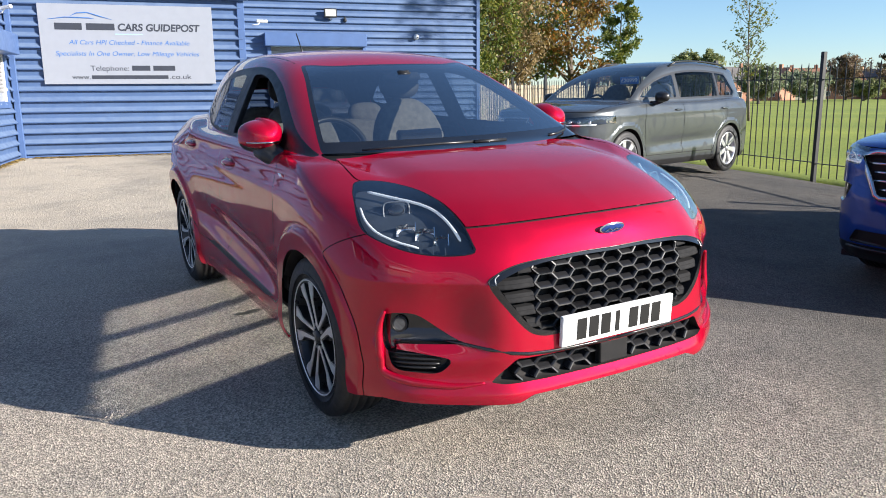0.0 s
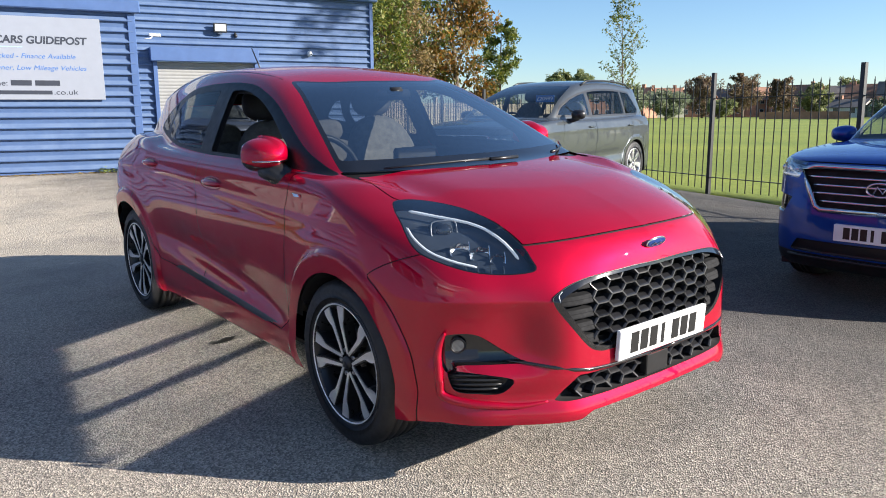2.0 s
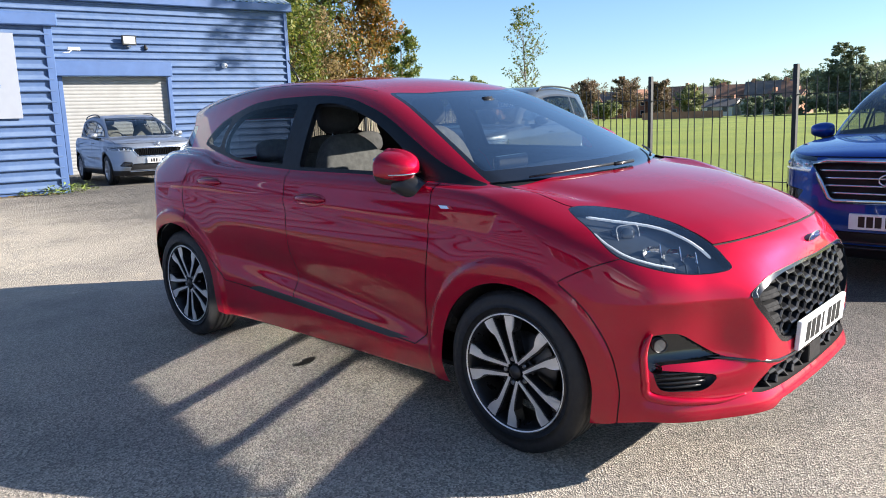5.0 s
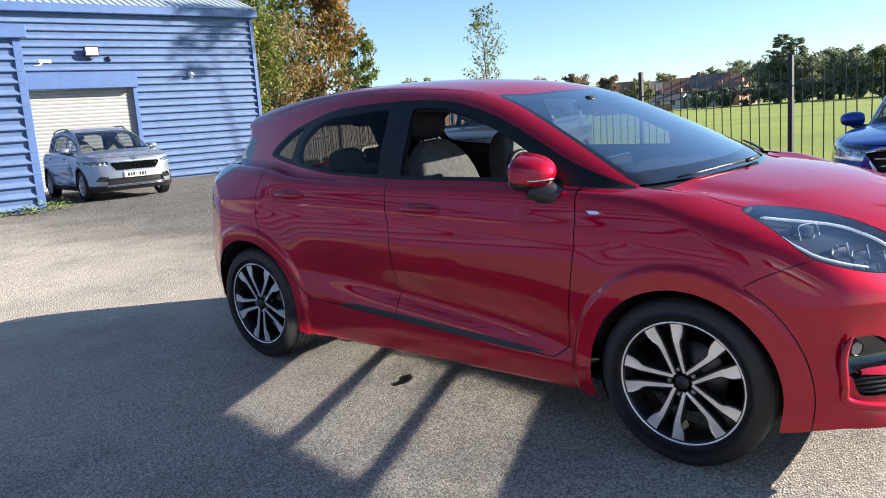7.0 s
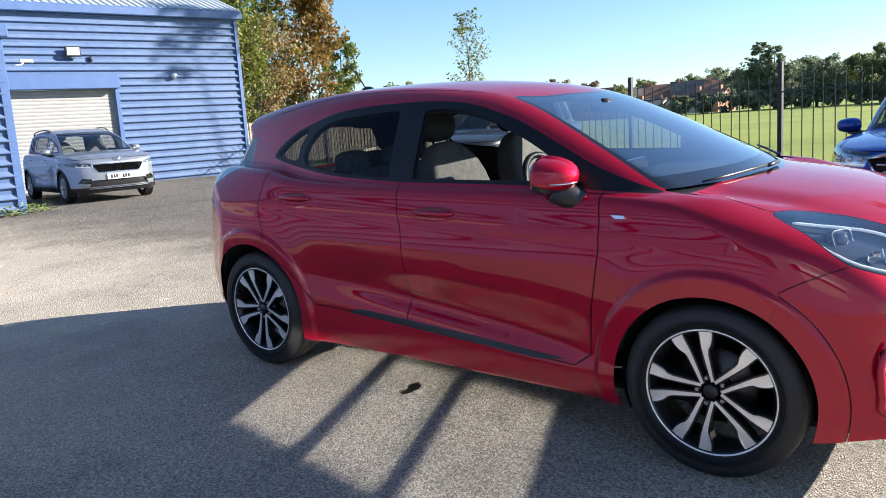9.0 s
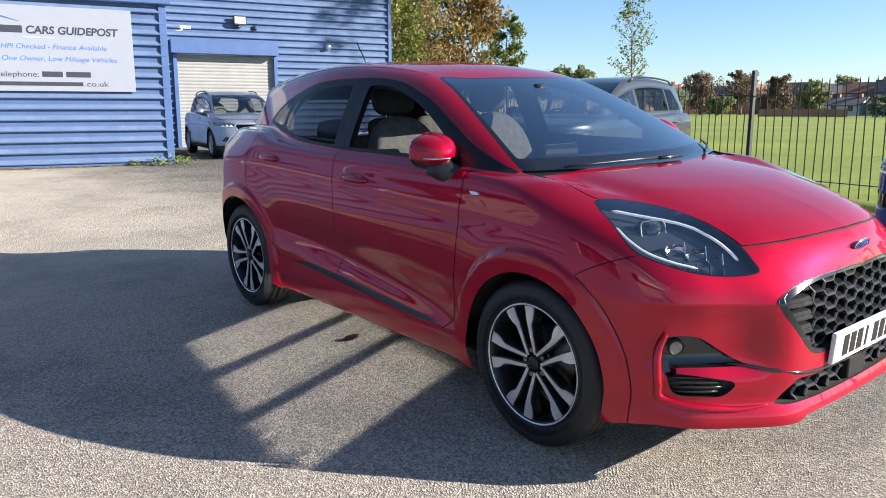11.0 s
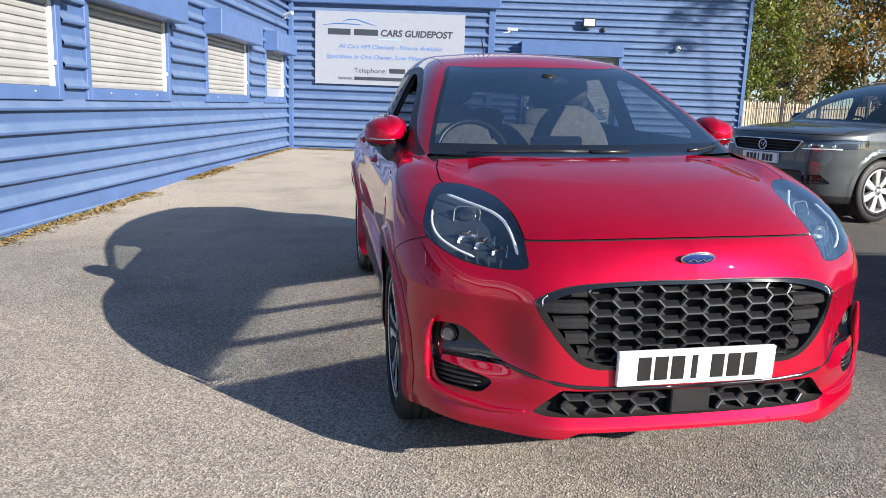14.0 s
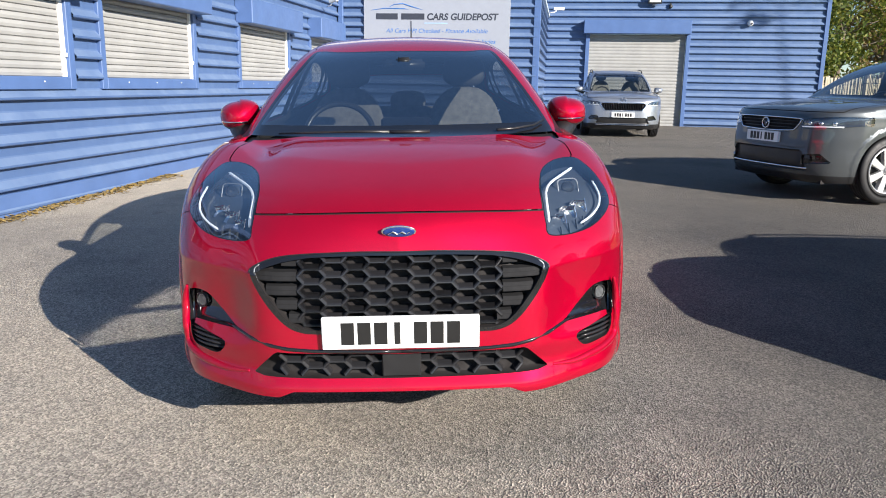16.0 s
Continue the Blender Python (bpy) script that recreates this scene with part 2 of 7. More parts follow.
def sheet(name, xs, ys, zf, mat):
    xs, ys = np.asarray(xs, float), np.asarray(ys, float)
    X, Y = np.meshgrid(xs, ys)
    Z = zf(X, Y)
    nx = len(xs)
    faces = [(j * nx + i, j * nx + i + 1, (j + 1) * nx + i + 1, (j + 1) * nx + i) for j in range(len(ys) - 1) for i in range(nx - 1)]
    return mesh_ob(name, np.stack([X, Y, Z], -1).reshape(-1, 3), faces, mat, smooth=True)


def pave_z(X, Y):
    return height(X, Y)


# pavement: rows of points from the west side to the fence
rows_y = np.concatenate([np.arange(-40, -8, 2.0), np.arange(-8, 24.01, 0.5)])
pv, pf, NXP = [], [], 60
for yy in rows_y:
    xe = fence_x(yy) - 0.12
    for xx in np.linspace(-30, xe, NXP):
        pv.append((xx, yy, float(pave_z(np.array(xx), np.array(yy))) - 0.26 * max(0.0, 1 - (xe - xx) / 2.6) ** 1.3))
for j in range(len(rows_y) - 1):
    for i in range(NXP - 1):
        pf.append((j * NXP + i, j * NXP + i + 1, (j + 1) * NXP + i + 1, (j + 1) * NXP + i))
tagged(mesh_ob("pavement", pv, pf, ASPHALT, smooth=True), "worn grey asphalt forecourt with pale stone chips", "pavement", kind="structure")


def field_z(X, Y):
    d = X - fence_x(Y)
    far = np.clip((np.hypot(X, Y) - 15) / 80, 0, 1)
    z = -0.16 + 0.08 * np.sin(X * 0.05) * far + 0.06 * np.sin(Y * 0.043 + 1) * far
    return np.where(d < -0.05, -0.75, z)


gx = np.concatenate([-np.geomspace(3000, 40, 12), np.arange(-35, 4, 5), np.arange(4, 20, 0.5), np.geomspace(20, 3000, 40)])
gy = np.concatenate([-np.geomspace(3000, 30, 12), np.arange(-28, 40, 1.0), np.geomspace(41, 3000, 30)])
tagged(sheet("ground", gx, gy, field_z, GRASS), "mown green playing field grass", "ground", kind="structure")

# ---- the blue building ----
BM = Matrix.Translation((-1.82, 15.97, 0)) @ pose(0, 0, 0, 0, 0, -11)
PITCH = 0.215


def rib_levels(z0, z1, pitch=PITCH, depth=0.064, phase=0.0):
    out, k = [], math.floor((z0 - phase) / pitch) - 1
    pts = []
    while phase + k * pitch < z1 + pitch:
        b = phase + k * pitch
        pts += [(b, 0.0), (b + 0.004, depth * 0.9), (b + 0.012, depth), (b + 0.03, depth), (b + 0.10, 0.006), (b + 0.115, 0.0)]
        k += 1
    zs, ds = [p[0] for p in pts], [p[1] for p in pts]
    out = [(z0, float(np.interp(z0, zs, ds)))] + [p for p in pts if z0 < p[0] < z1] + [(z1, float(np.interp(z1, zs, ds)))]
    return out


def ribbed(verts, faces, p0, along, normal, length, z0, z1, **kw):
    """A horizontally ribbed sheet from p0 along a direction, raised towards normal."""
    p0, along, normal = Vector(p0), Vector(along), Vector(normal)
    lv = rib_levels(z0, z1, **kw)
    base = len(verts)
    nseg = max(1, int(length / 1.2))
    for z, d in lv:
        for s in range(nseg + 1):
            q = p0 + along * (length * s / nseg) + normal * d
            verts.append((q.x, q.y, z))
    w = nseg + 1
    flip = along.cross(Vector((0, 0, 1))).dot(normal) < 0
    for i in range(len(lv) - 1):
        for s in range(nseg):
            f = (base + i * w + s, base + i * w + s + 1, base + (i + 1) * w + s + 1, base + (i + 1) * w + s)
            faces.append(f[::-1] if flip else f)


WINDOWS = [(-19.4, -17.2), (-16.15, -14.45), (-12.25, -10.08), (-9.4, -7.24), (-5.62, -3.4), (-2.08, -0.52)]
SILL, HEAD = 1.31, 2.24
WALLTOP, BACKTOP = 3.42, 5.1

# west wall: ribbed sheets round the windows, on a solid lining
wv, wf = [], []
ribbed(wv, wf, (0, -24, 0), (0, 1, 0), (1, 0, 0), 23.9, -0.06, SILL - 0.13)
ribbed(wv, wf, (0, -24, 0), (0, 1, 0), (1, 0, 0), 23.9, HEAD + 0.05, WALLTOP)
edges = [-24.0] + [e for w in WINDOWS for e in (w[0] - 0.1, w[1] + 0.1)] + [-0.1]
for a, b in zip(edges[::2], edges[1::2]):
    if b - a > 0.05:
        ribbed(wv, wf, (0, a, 0), (0, 1, 0), (1, 0, 0), b - a, SILL - 0.13, HEAD + 0.05)
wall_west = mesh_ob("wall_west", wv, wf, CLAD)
wall_west.matrix_basis = BM
tagged(wall_west, "blue horizontally ribbed metal cladding wall", "wall", kind="structure")
bm = bmesh.new()
for a, b in zip(edges[::2], edges[1::2]):
    add_box(bm, -0.22, -0.004, a, b, SILL - 0.13, HEAD + 0.05)
add_box(bm, -0.22, -0.004, -24, -0.0, -0.5, SILL - 0.13)
add_box(bm, -0.22, -0.004, -24, -0.0, HEAD + 0.05, WALLTOP)
add_box(bm, 0.0, 0.05, -24, -0.1, -0.4, 0.19, 0.008)
lin = part("wall_west_lining", bm, TRIM)
lin.matrix_basis = BM
tagged(lin, "blue painted plinth and inner wall", "wall", kind="structure")

# south wall with the sign board
sv, sf = [], []
ribbed(sv, sf, (0.02, 0, 0), (1, 0, 0), (0, -1, 0), 4.6, 0.02, WALLTOP)
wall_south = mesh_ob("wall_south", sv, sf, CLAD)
wall_south.matrix_basis = BM
tagged(wall_south, "blue horizontally ribbed metal cladding wall", "wall", kind="structure")
bm = bmesh.new()
add_box(bm, -0.2, 4.6, 0.004, 0.2, -0.3, WALLTOP)
add_box(bm, 0, 4.62, -0.05, 0.0, -0.1, 0.2, 0.006)
lin2 = part("wall_south_lining", bm, TRIM)
lin2.matrix_basis = BM
tagged(lin2, "blue painted inner wall and plinth", "wall", kind="structure")
# return wall and the tall back wall
rv, rf = [], []
ribbed(rv, rf, (4.62, 0, 0), (0, 1, 0), (1, 0, 0), 7.15, 0.0, WALLTOP)
wall_return = mesh_ob("wall_east", rv, rf, CLAD)
wall_return.matrix_basis = BM
tagged(wall_return, "blue ribbed metal cladding wall", "wall", kind="structure")
SH0, SH1, SHTOP = 5.96, 8.86, 2.92
bv, bf = [], []
ribbed(bv, bf, (4.6, 7.15, 0), (1, 0, 0), (0, -1, 0), SH0 - 0.08 - 4.6, 0.0, SHTOP + 0.05)
ribbed(bv, bf, (SH1 + 0.08, 7.15, 0), (1, 0, 0), (0, -1, 0), 12.88 - SH1 - 0.08, 0.0, SHTOP + 0.05)
ribbed(bv, bf, (4.6, 7.15, 0), (1, 0, 0), (0, -1, 0), 12.88 - 4.6, SHTOP + 0.05, BACKTOP)
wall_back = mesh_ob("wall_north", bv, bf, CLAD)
wall_back.matrix_basis = BM
tagged(wall_back, "tall blue ribbed metal cladding wall", "wall", kind="structure")
bm = bmesh.new()
add_box(bm, -6, SH0 - 0.08, 7.154, 7.35, -0.2, BACKTOP)
add_box(bm, SH1 + 0.08, 12.87, 7.154, 7.35, -0.2, BACKTOP)
add_box(bm, SH0 - 0.08, SH1 + 0.08, 7.154, 7.35, SHTOP + 0.05, BACKTOP)
add_box(bm, 12.7, 12.87, 7.36, 30, -0.2, BACKTOP)
add_box(bm, 4.4, 4.61, 0.21, 7.15, -0.2, WALLTOP)
lin3 = part("wall_north_lining", bm, TRIM)
lin3.matrix_basis = BM
tagged(lin3, "blue painted inner wall", "wall", kind="structure")
# roofs
bm = bmesh.new()
add_box(bm, -12, 4.7, 0.1, 7.3, WALLTOP - 0.02, WALLTOP + 0.06)
add_box(bm, -12, 0.0, -24, 0.1, WALLTOP - 0.02, WALLTOP + 0.06)
rl = part("roof_low", bm, ROOFSHEET)
rl.matrix_basis = BM
tagged(rl, "grey sheet flat roof", "roof", kind="structure")
rv2, rf2 = [], []
nrib = 90
for i in range(nrib * 4 + 1):
    u = -6 + (13.1 + 6) * i / (nrib * 4)
    d = (0.0, 0.0, 0.035, 0.035)[i % 4]
    for v, z in ((6.95, BACKTOP + 0.13), (19, BACKTOP + 4.6)):
        rv2.append((u, v, z + d))
for i in range(nrib * 4):
    rf2.append((2 * i, 2 * i + 2, 2 * i + 3, 2 * i + 1))
rh = mesh_ob("roof_high", rv2, rf2, ROOFSHEET)
rh.matrix_basis = BM
tagged(rh, "pale ribbed sheet pitched roof", "roof", kind="structure")
# gutters and corner trims
bm = bmesh.new()
add_box(bm, -0.3, 4.78, -0.16, 0.02, WALLTOP - 0.02, WALLTOP + 0.22, 0.02)
add_box(bm, -0.16, 0.16, -24, -0.17, WALLTOP - 0.02, WALLTOP + 0.22, 0.02)
g1 = part("trim_gutter", bm, TRIM)
g1.matrix_basis = BM
tagged(g1, "blue boxed gutter along the low roof edge", "gutter", kind="structure")
bm = bmesh.new()
add_box(bm, 4.4, 13.05, 6.93, 7.13, BACKTOP - 0.1, BACKTOP + 0.14, 0.02)
g2 = part("trim_gutter", bm, TRIM)
g2.matrix_basis = BM
tagged(g2, "blue boxed gutter along the tall roof edge", "gutter", kind="structure")
bm = bmesh.new()
add_box(bm, 0.03, 0.14, -0.13, -0.035, 0.0, WALLTOP - 0.02, 0.008)
add_box(bm, 4.53, 4.68, -0.06, 0.06, 0.0, WALLTOP - 0.02, 0.008)
add_box(bm, 12.8, 12.92, 7.07, 7.2, 0.1, BACKTOP - 0.1, 0.008)
add_box(bm, SH0 - 0.12, SH0, 7.03, 7.152, 0.1, SHTOP, 0.008)
add_box(bm, SH1, SH1 + 0.12, 7.03, 7.152, 0.1, SHTOP, 0.008)
g3 = part("trim", bm, TRIM)
g3.matrix_basis = BM
tagged(g3, "blue pressed metal corner trims", "trim", kind="structure")


def slats(verts, faces, p0, along, normal, length, z0, z1, pitch=0.077):
    k = int((z1 - z0) / pitch)
    along, normal, p0 = Vector(along), Vector(normal), Vector(p0)
    flip = along.cross(Vector((0, 0, 1))).dot(normal) < 0
    for i in range(k + 1):
        base, za = len(verts), z0 + i * pitch
        prof = [(0.0, 0.0), (0.006, 0.009), (pitch * 0.45, 0.016), (pitch * 0.86, 0.009), (pitch * 0.93, 0.0), (pitch, 0.0)]
        for z, d in prof:
            for s in (0, 1):
                q = p0 + along * (length * s) + normal * d
                verts.append((q.x, q.y, min(za + z, z1)))
        for j in range(5):
            f = (base + 2 * j, base + 2 * j + 1, base + 2 * j + 3, base + 2 * j + 2)
            faces.append(f[::-1] if flip else f)


# shuttered windows of the west wall
for i, (a, b) in enumerate(WINDOWS):
    w = new("window_%d" % (i + 1))
    w.matrix_basis = BM @ Matrix.Translation((0, a, SILL))
    tagged(w, "blue framed window behind a closed white roller shutter", "window", "shuttered windows", "structure")
    L, H = b - a, HEAD - SILL
    if i == 1:
        # the one window whose shutter is up: three panes, mirrored sun added as lamps
        tagged(w, "blue framed window with three glass panes")
        for k in range(3):
            bm = bmesh.new()
            add_box(bm, -0.035, -0.025, k * L / 3 + 0.03, (k + 1) * L / 3 - 0.03, 0.02, H - 0.02)
            part("pane", bm, BLACKGLASS, w)
        bm = bmesh.new()
        for k in (1, 2):
            add_box(bm, -0.05, 0.0, k * L / 3 - 0.03, k * L / 3 + 0.03, 0.0, H, 0.004)
        part("mullion", bm, TRIM, w)
    else:
        vs, fs = [], []
        slats(vs, fs, (-0.03, 0, 0), (0, 1, 0), (1, 0, 0), L, 0.0 if i < 5 else 0.17, H)
        mesh_ob("shutter", vs, fs, SHUTTER, w, "white slatted roller shutter")
    bm = bmesh.new()
    for y0, y1, z0, z1 in ((-0.1, 0.0, -0.13, H), (L, L + 0.1, -0.13, H), (0.0, L, -0.13, 0.0)):
        add_box(bm, -0.1, 0.045, y0, y1, z0, z1, 0.006)
    part("window_frame", bm, TRIM, w)
    bm = bmesh.new()
    for y0 in (0.0, L - 0.045):
        add_box(bm, -0.03, 0.01, y0, y0 + 0.045, 0.0, H, 0.004)
    part("guide_rail", bm, PVC, w)
    bm = bmesh.new()
    add_box(bm, 0.0, 0.3, -0.1, L + 0.1, H - 0.03, H + 0.36, 0.012)
    part("shutter_box", bm, TRIM, w)
    bm = bmesh.new()
    add_box(bm, -0.06, -0.03, 0.0, L, 0.0, H)
    part("pane", bm, DARK if i < 5 else SIGNWHITE, w)
    if i != 1:
        bm = bmesh.new()
        add_box(bm, 0.008, 0.035, L - 0.04, L - 0.005, H * 0.22, H * 0.27, 0.006)
        part("latch", bm, PVC, w)
    for k in range(3):
        bm = bmesh.new()
        add_tube(bm, (0.045, L * (0.2 + 0.3 * k), -0.05), (0.052, L * (0.2 + 0.3 * k), -0.05), 0.008, seg=8)
        part("rivet", bm, PVC, w)

# roller door in the back wall
rd = new("door_1")
rd.matrix_basis = BM @ Matrix.Translation((SH0, 7.15, 0.12))
tagged(rd, "closed white slatted roller shutter door", "door", kind="structure")
vs, fs = [], []
slats(vs, fs, (0, 0.03, 0), (1, 0, 0), (0, -1, 0), SH1 - SH0, 0.0, SHTOP - 0.12, 0.1)
mesh_ob("shutter", vs, fs, SHUTTER, rd)
bm = bmesh.new()
add_box(bm, -0.2, SH1 - SH0 + 0.1, -0.34, 0.0, SHTOP - 0.12, SHTOP + 0.28, 0.015)
part("shutter_box", bm, TRIM, rd)

# sign board
sign = empty("sign_board", BM @ Matrix.Translation((0.63, -0.075, 1.65)), "white painted sign board with blue and dark lettering", "sign")
bm = bmesh.new()
add_box(bm, 0, 3.37, 0, 0.025, 0, 1.6, 0.004)
part("board", bm, SIGNWHITE, sign)


def letters(name, text, mat, x, z, size, width, parent, shear=0.0, bold=0.0, depth=0.003):
    cu = bpy.data.curves.new(name, "FONT")
    cu.body, cu.size, cu.align_x, cu.shear, cu.offset, cu.extrude = text, size, "CENTER", shear, bold, depth
    tmp = new("tmp", cu)
    bpy.context.view_layer.update()
    me = bpy.data.meshes.new_from_object(tmp.evaluated_get(bpy.context.evaluated_depsgraph_get()))
    bpy.data.objects.remove(tmp)
    me.materials.clear()
    me.materials.append(mat)
    co = np.empty(len(me.vertices) * 3)
    me.vertices.foreach_get("co", co)
    co = co.reshape(-1, 3)
    if width:
        co[:, 0] *= width / (co[:, 0].max() - co[:, 0].min())
    co[:, 0] -= (co[:, 0].max() + co[:, 0].min()) / 2
    me.vertices.foreach_set("co", co.ravel())
    ob = new(name, me)
    ob.parent = parent
    ob.matrix_basis = pose(x, 0, z, 90, 0, 0)
    return ob


letters("heading", "CARS GUIDEPOST", INK, 2.296, 1.085, 0.2, 1.627, sign, 0.12, 0.006)


def word_bar(x0, x1, z0, z1, mat):
    bm = bmesh.new()
    add_box(bm, x0, x1, -0.003, 0.0, z0, z1)
    part("word_bar", bm, mat, sign)


for q in ((0.29, 0.80), (0.88, 1.42)):
    word_bar(q[0], q[1], 1.088, 1.222, INK)
letters("line", "All Cars HPI Checked - Finance Available", SIGNBLUE, 1.7, 0.80, 0.13, 2.35, sign, 0.25)
letters("line", "Specialists In One Owner, Low Mileage Vehicles", SIGNBLUE, 1.66, 0.575, 0.13, 2.8, sign, 0.25)
letters("line", "Telephone:", INK, 1.26, 0.27, 0.15, 0.74, sign)
for q in ((1.69, 2.05), (2.11, 2.55)):
    word_bar(q[0], q[1], 0.272, 0.376, INK)
letters("line", "www.", INK, 0.70, 0.1, 0.14, 0.35, sign)
word_bar(0.90, 2.40, 0.102, 0.178, INK)
letters("line", ".co.uk", INK, 2.65, 0.1, 0.14, 0.44, sign)
bm = bmesh.new()
add_box(bm, 1.42, 1.95, -0.003, 0.0, 1.005, 1.02)
part("small_line", bm, PALEBLUE, sign)
bm = bmesh.new()
for pts in (([0.17, 1.29], [0.5, 1.335], [0.95, 1.325], [1.05, 1.31]), ([0.6, 1.36], [0.72, 1.42], [0.92, 1.435], [1.15, 1.365], [1.38, 1.3])):
    add_path(bm, [(p[0], -0.002, p[1]) for p in pts], [0.004] + [0.011] * (len(pts) - 2) + [0.003], 6)
part("car_outline", bm, SIGNBLUE, sign)

# added area lamps stand in for sun mirrored by three panes, four strips each
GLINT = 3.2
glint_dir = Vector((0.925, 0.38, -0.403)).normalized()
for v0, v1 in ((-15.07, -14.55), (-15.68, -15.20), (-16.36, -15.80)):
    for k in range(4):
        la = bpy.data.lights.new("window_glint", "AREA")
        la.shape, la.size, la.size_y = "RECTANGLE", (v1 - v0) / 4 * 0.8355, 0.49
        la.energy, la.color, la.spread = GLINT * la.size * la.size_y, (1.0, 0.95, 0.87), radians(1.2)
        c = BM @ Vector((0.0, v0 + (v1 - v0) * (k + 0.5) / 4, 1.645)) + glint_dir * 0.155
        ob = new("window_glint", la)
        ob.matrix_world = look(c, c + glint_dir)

# flood light, cameras, sensor
fl = empty("flood_light", BM @ Matrix.Translation((7.84, 7.02, 3.83)), "white flood light on the tall blue wall", "lamp")
bm = bmesh.new()
add_box(bm, -0.2, 0.2, -0.1, 0.0, -0.02, 0.26, 0.012)
part("housing", bm, DARK, fl)
bm = bmesh.new()
add_box(bm, -0.165, 0.165, -0.112, -0.1, 0.02, 0.225, 0.004)
part("lens", bm, LENS, fl)
bm = bmesh.new()
add_path(bm, [(-0.05, 0.1, -0.06), (-0.05, -0.04, -0.05), (0.05, -0.04, -0.05), (0.05, 0.1, -0.06)], 0.012, 6)
part("bracket", bm, GREYMETAL, fl)
sn = empty("wall_sensor", BM @ Matrix.Translation((8.32, 7.06, 3.74)), "small dark sensor on the tall wall", "sensor")
bm = bmesh.new()
bmesh.ops.create_uvsphere(bm, u_segments=14, v_segments=10, radius=0.06)
part("sensor_head", bm, DARK, sn, smooth=True)
bm = bmesh.new()
add_box(bm, -0.03, 0.03, 0.0, 0.06, 0.02, 0.1, 0.01)
part("bracket", bm, DARK, sn)
cc = empty("security_camera", BM @ Matrix.Translation((10.68, 7.1, 3.27)), "white dome security camera on the tall wall", "camera")
bm = bmesh.new()
bmesh.ops.create_uvsphere(bm, u_segments=18, v_segments=12, radius=0.075)
bmesh.ops.transform(bm, verts=bm.verts, matrix=Matrix.Translation((0, -0.07, 0)))
part("dome", bm, PVC, cc, smooth=True)
bm = bmesh.new()
add_tube(bm, (0, 0.03, 0), (0, -0.04, 0), 0.085, seg=18)
part("base", bm, PVC, cc, smooth=True)
bm = bmesh.new()
bmesh.ops.create_uvsphere(bm, u_segments=12, v_segments=8, radius=0.03)
bmesh.ops.transform(bm, verts=bm.verts, matrix=Matrix.Translation((0.02, -0.125, -0.02)))
part("eye", bm, DARK, cc, smooth=True)


def bullet_camera(m, label):
    c = empty("security_camera", m @ Matrix.Scale(0.72, 4), label, "camera")
    bm = bmesh.new()
    add_box(bm, -0.045, 0.045, -0.3, 0.0, -0.04, 0.04, 0.012)
    part("body", bm, PVC, c)
    bm = bmesh.new()
    add_tube(bm, (0, -0.28, 0), (0, -0.33, 0), 0.05, seg=16)
    part("hood", bm, PVC, c, smooth=True)
    bm = bmesh.new()
    add_path(bm, [(0, -0.1, -0.04), (0, -0.04, -0.1), (0, 0.14, -0.12)], 0.018, 8)
    part("bracket", bm, PVC, c, smooth=True)


bullet_camera(BM @ Matrix.Translation((0.25, -1.45, 2.98)) @ pose(0, 0, 0, -8, 0, 60), "white bullet security camera on the blue wall")
bullet_camera(BM @ Matrix.Translation((4.95, 0.1, 3.0)) @ pose(0, 0, 0, 0, 0, 100), "white bullet security camera at the wall corner")

# moss, dead leaves and weeds along the wall foot
rl_ = random.Random(5)


def litter(name, spots, n, size, mat, label):
    vs, fs = [], []
    for i in range(n):
        (x0, y0), (x1, y1), wd = spots[i % len(spots)]
        q = rl_.random()
        off = abs(rl_.gauss(0, 0.5)) * wd
        dx, dy = x1 - x0, y1 - y0
        ln = math.hypot(dx, dy)
        p = BM @ Vector((x0 + dx * q + dy / ln * off, y0 + dy * q - dx / ln * off, 0))
        z = float(height(np.array(p.x), np.array(p.y))) + rl_.uniform(0.004, 0.02)
        a, s = rl_.uniform(0, 6.28), size * rl_.uniform(0.5, 1.4)
        u, v = Vector((math.cos(a), math.sin(a), rl_.uniform(-0.3, 0.4))) * s, Vector((-math.sin(a), math.cos(a), rl_.uniform(-0.3, 0.4))) * s * 0.5
        c = Vector((p.x, p.y, z))
        k = len(vs)
        vs += [c - u, c - v, c + u, c + v]
        fs.append((k, k + 1, k + 2, k + 3))
    return tagged(mesh_ob(name, vs, fs, mat), label, "litter", kind="stuff")


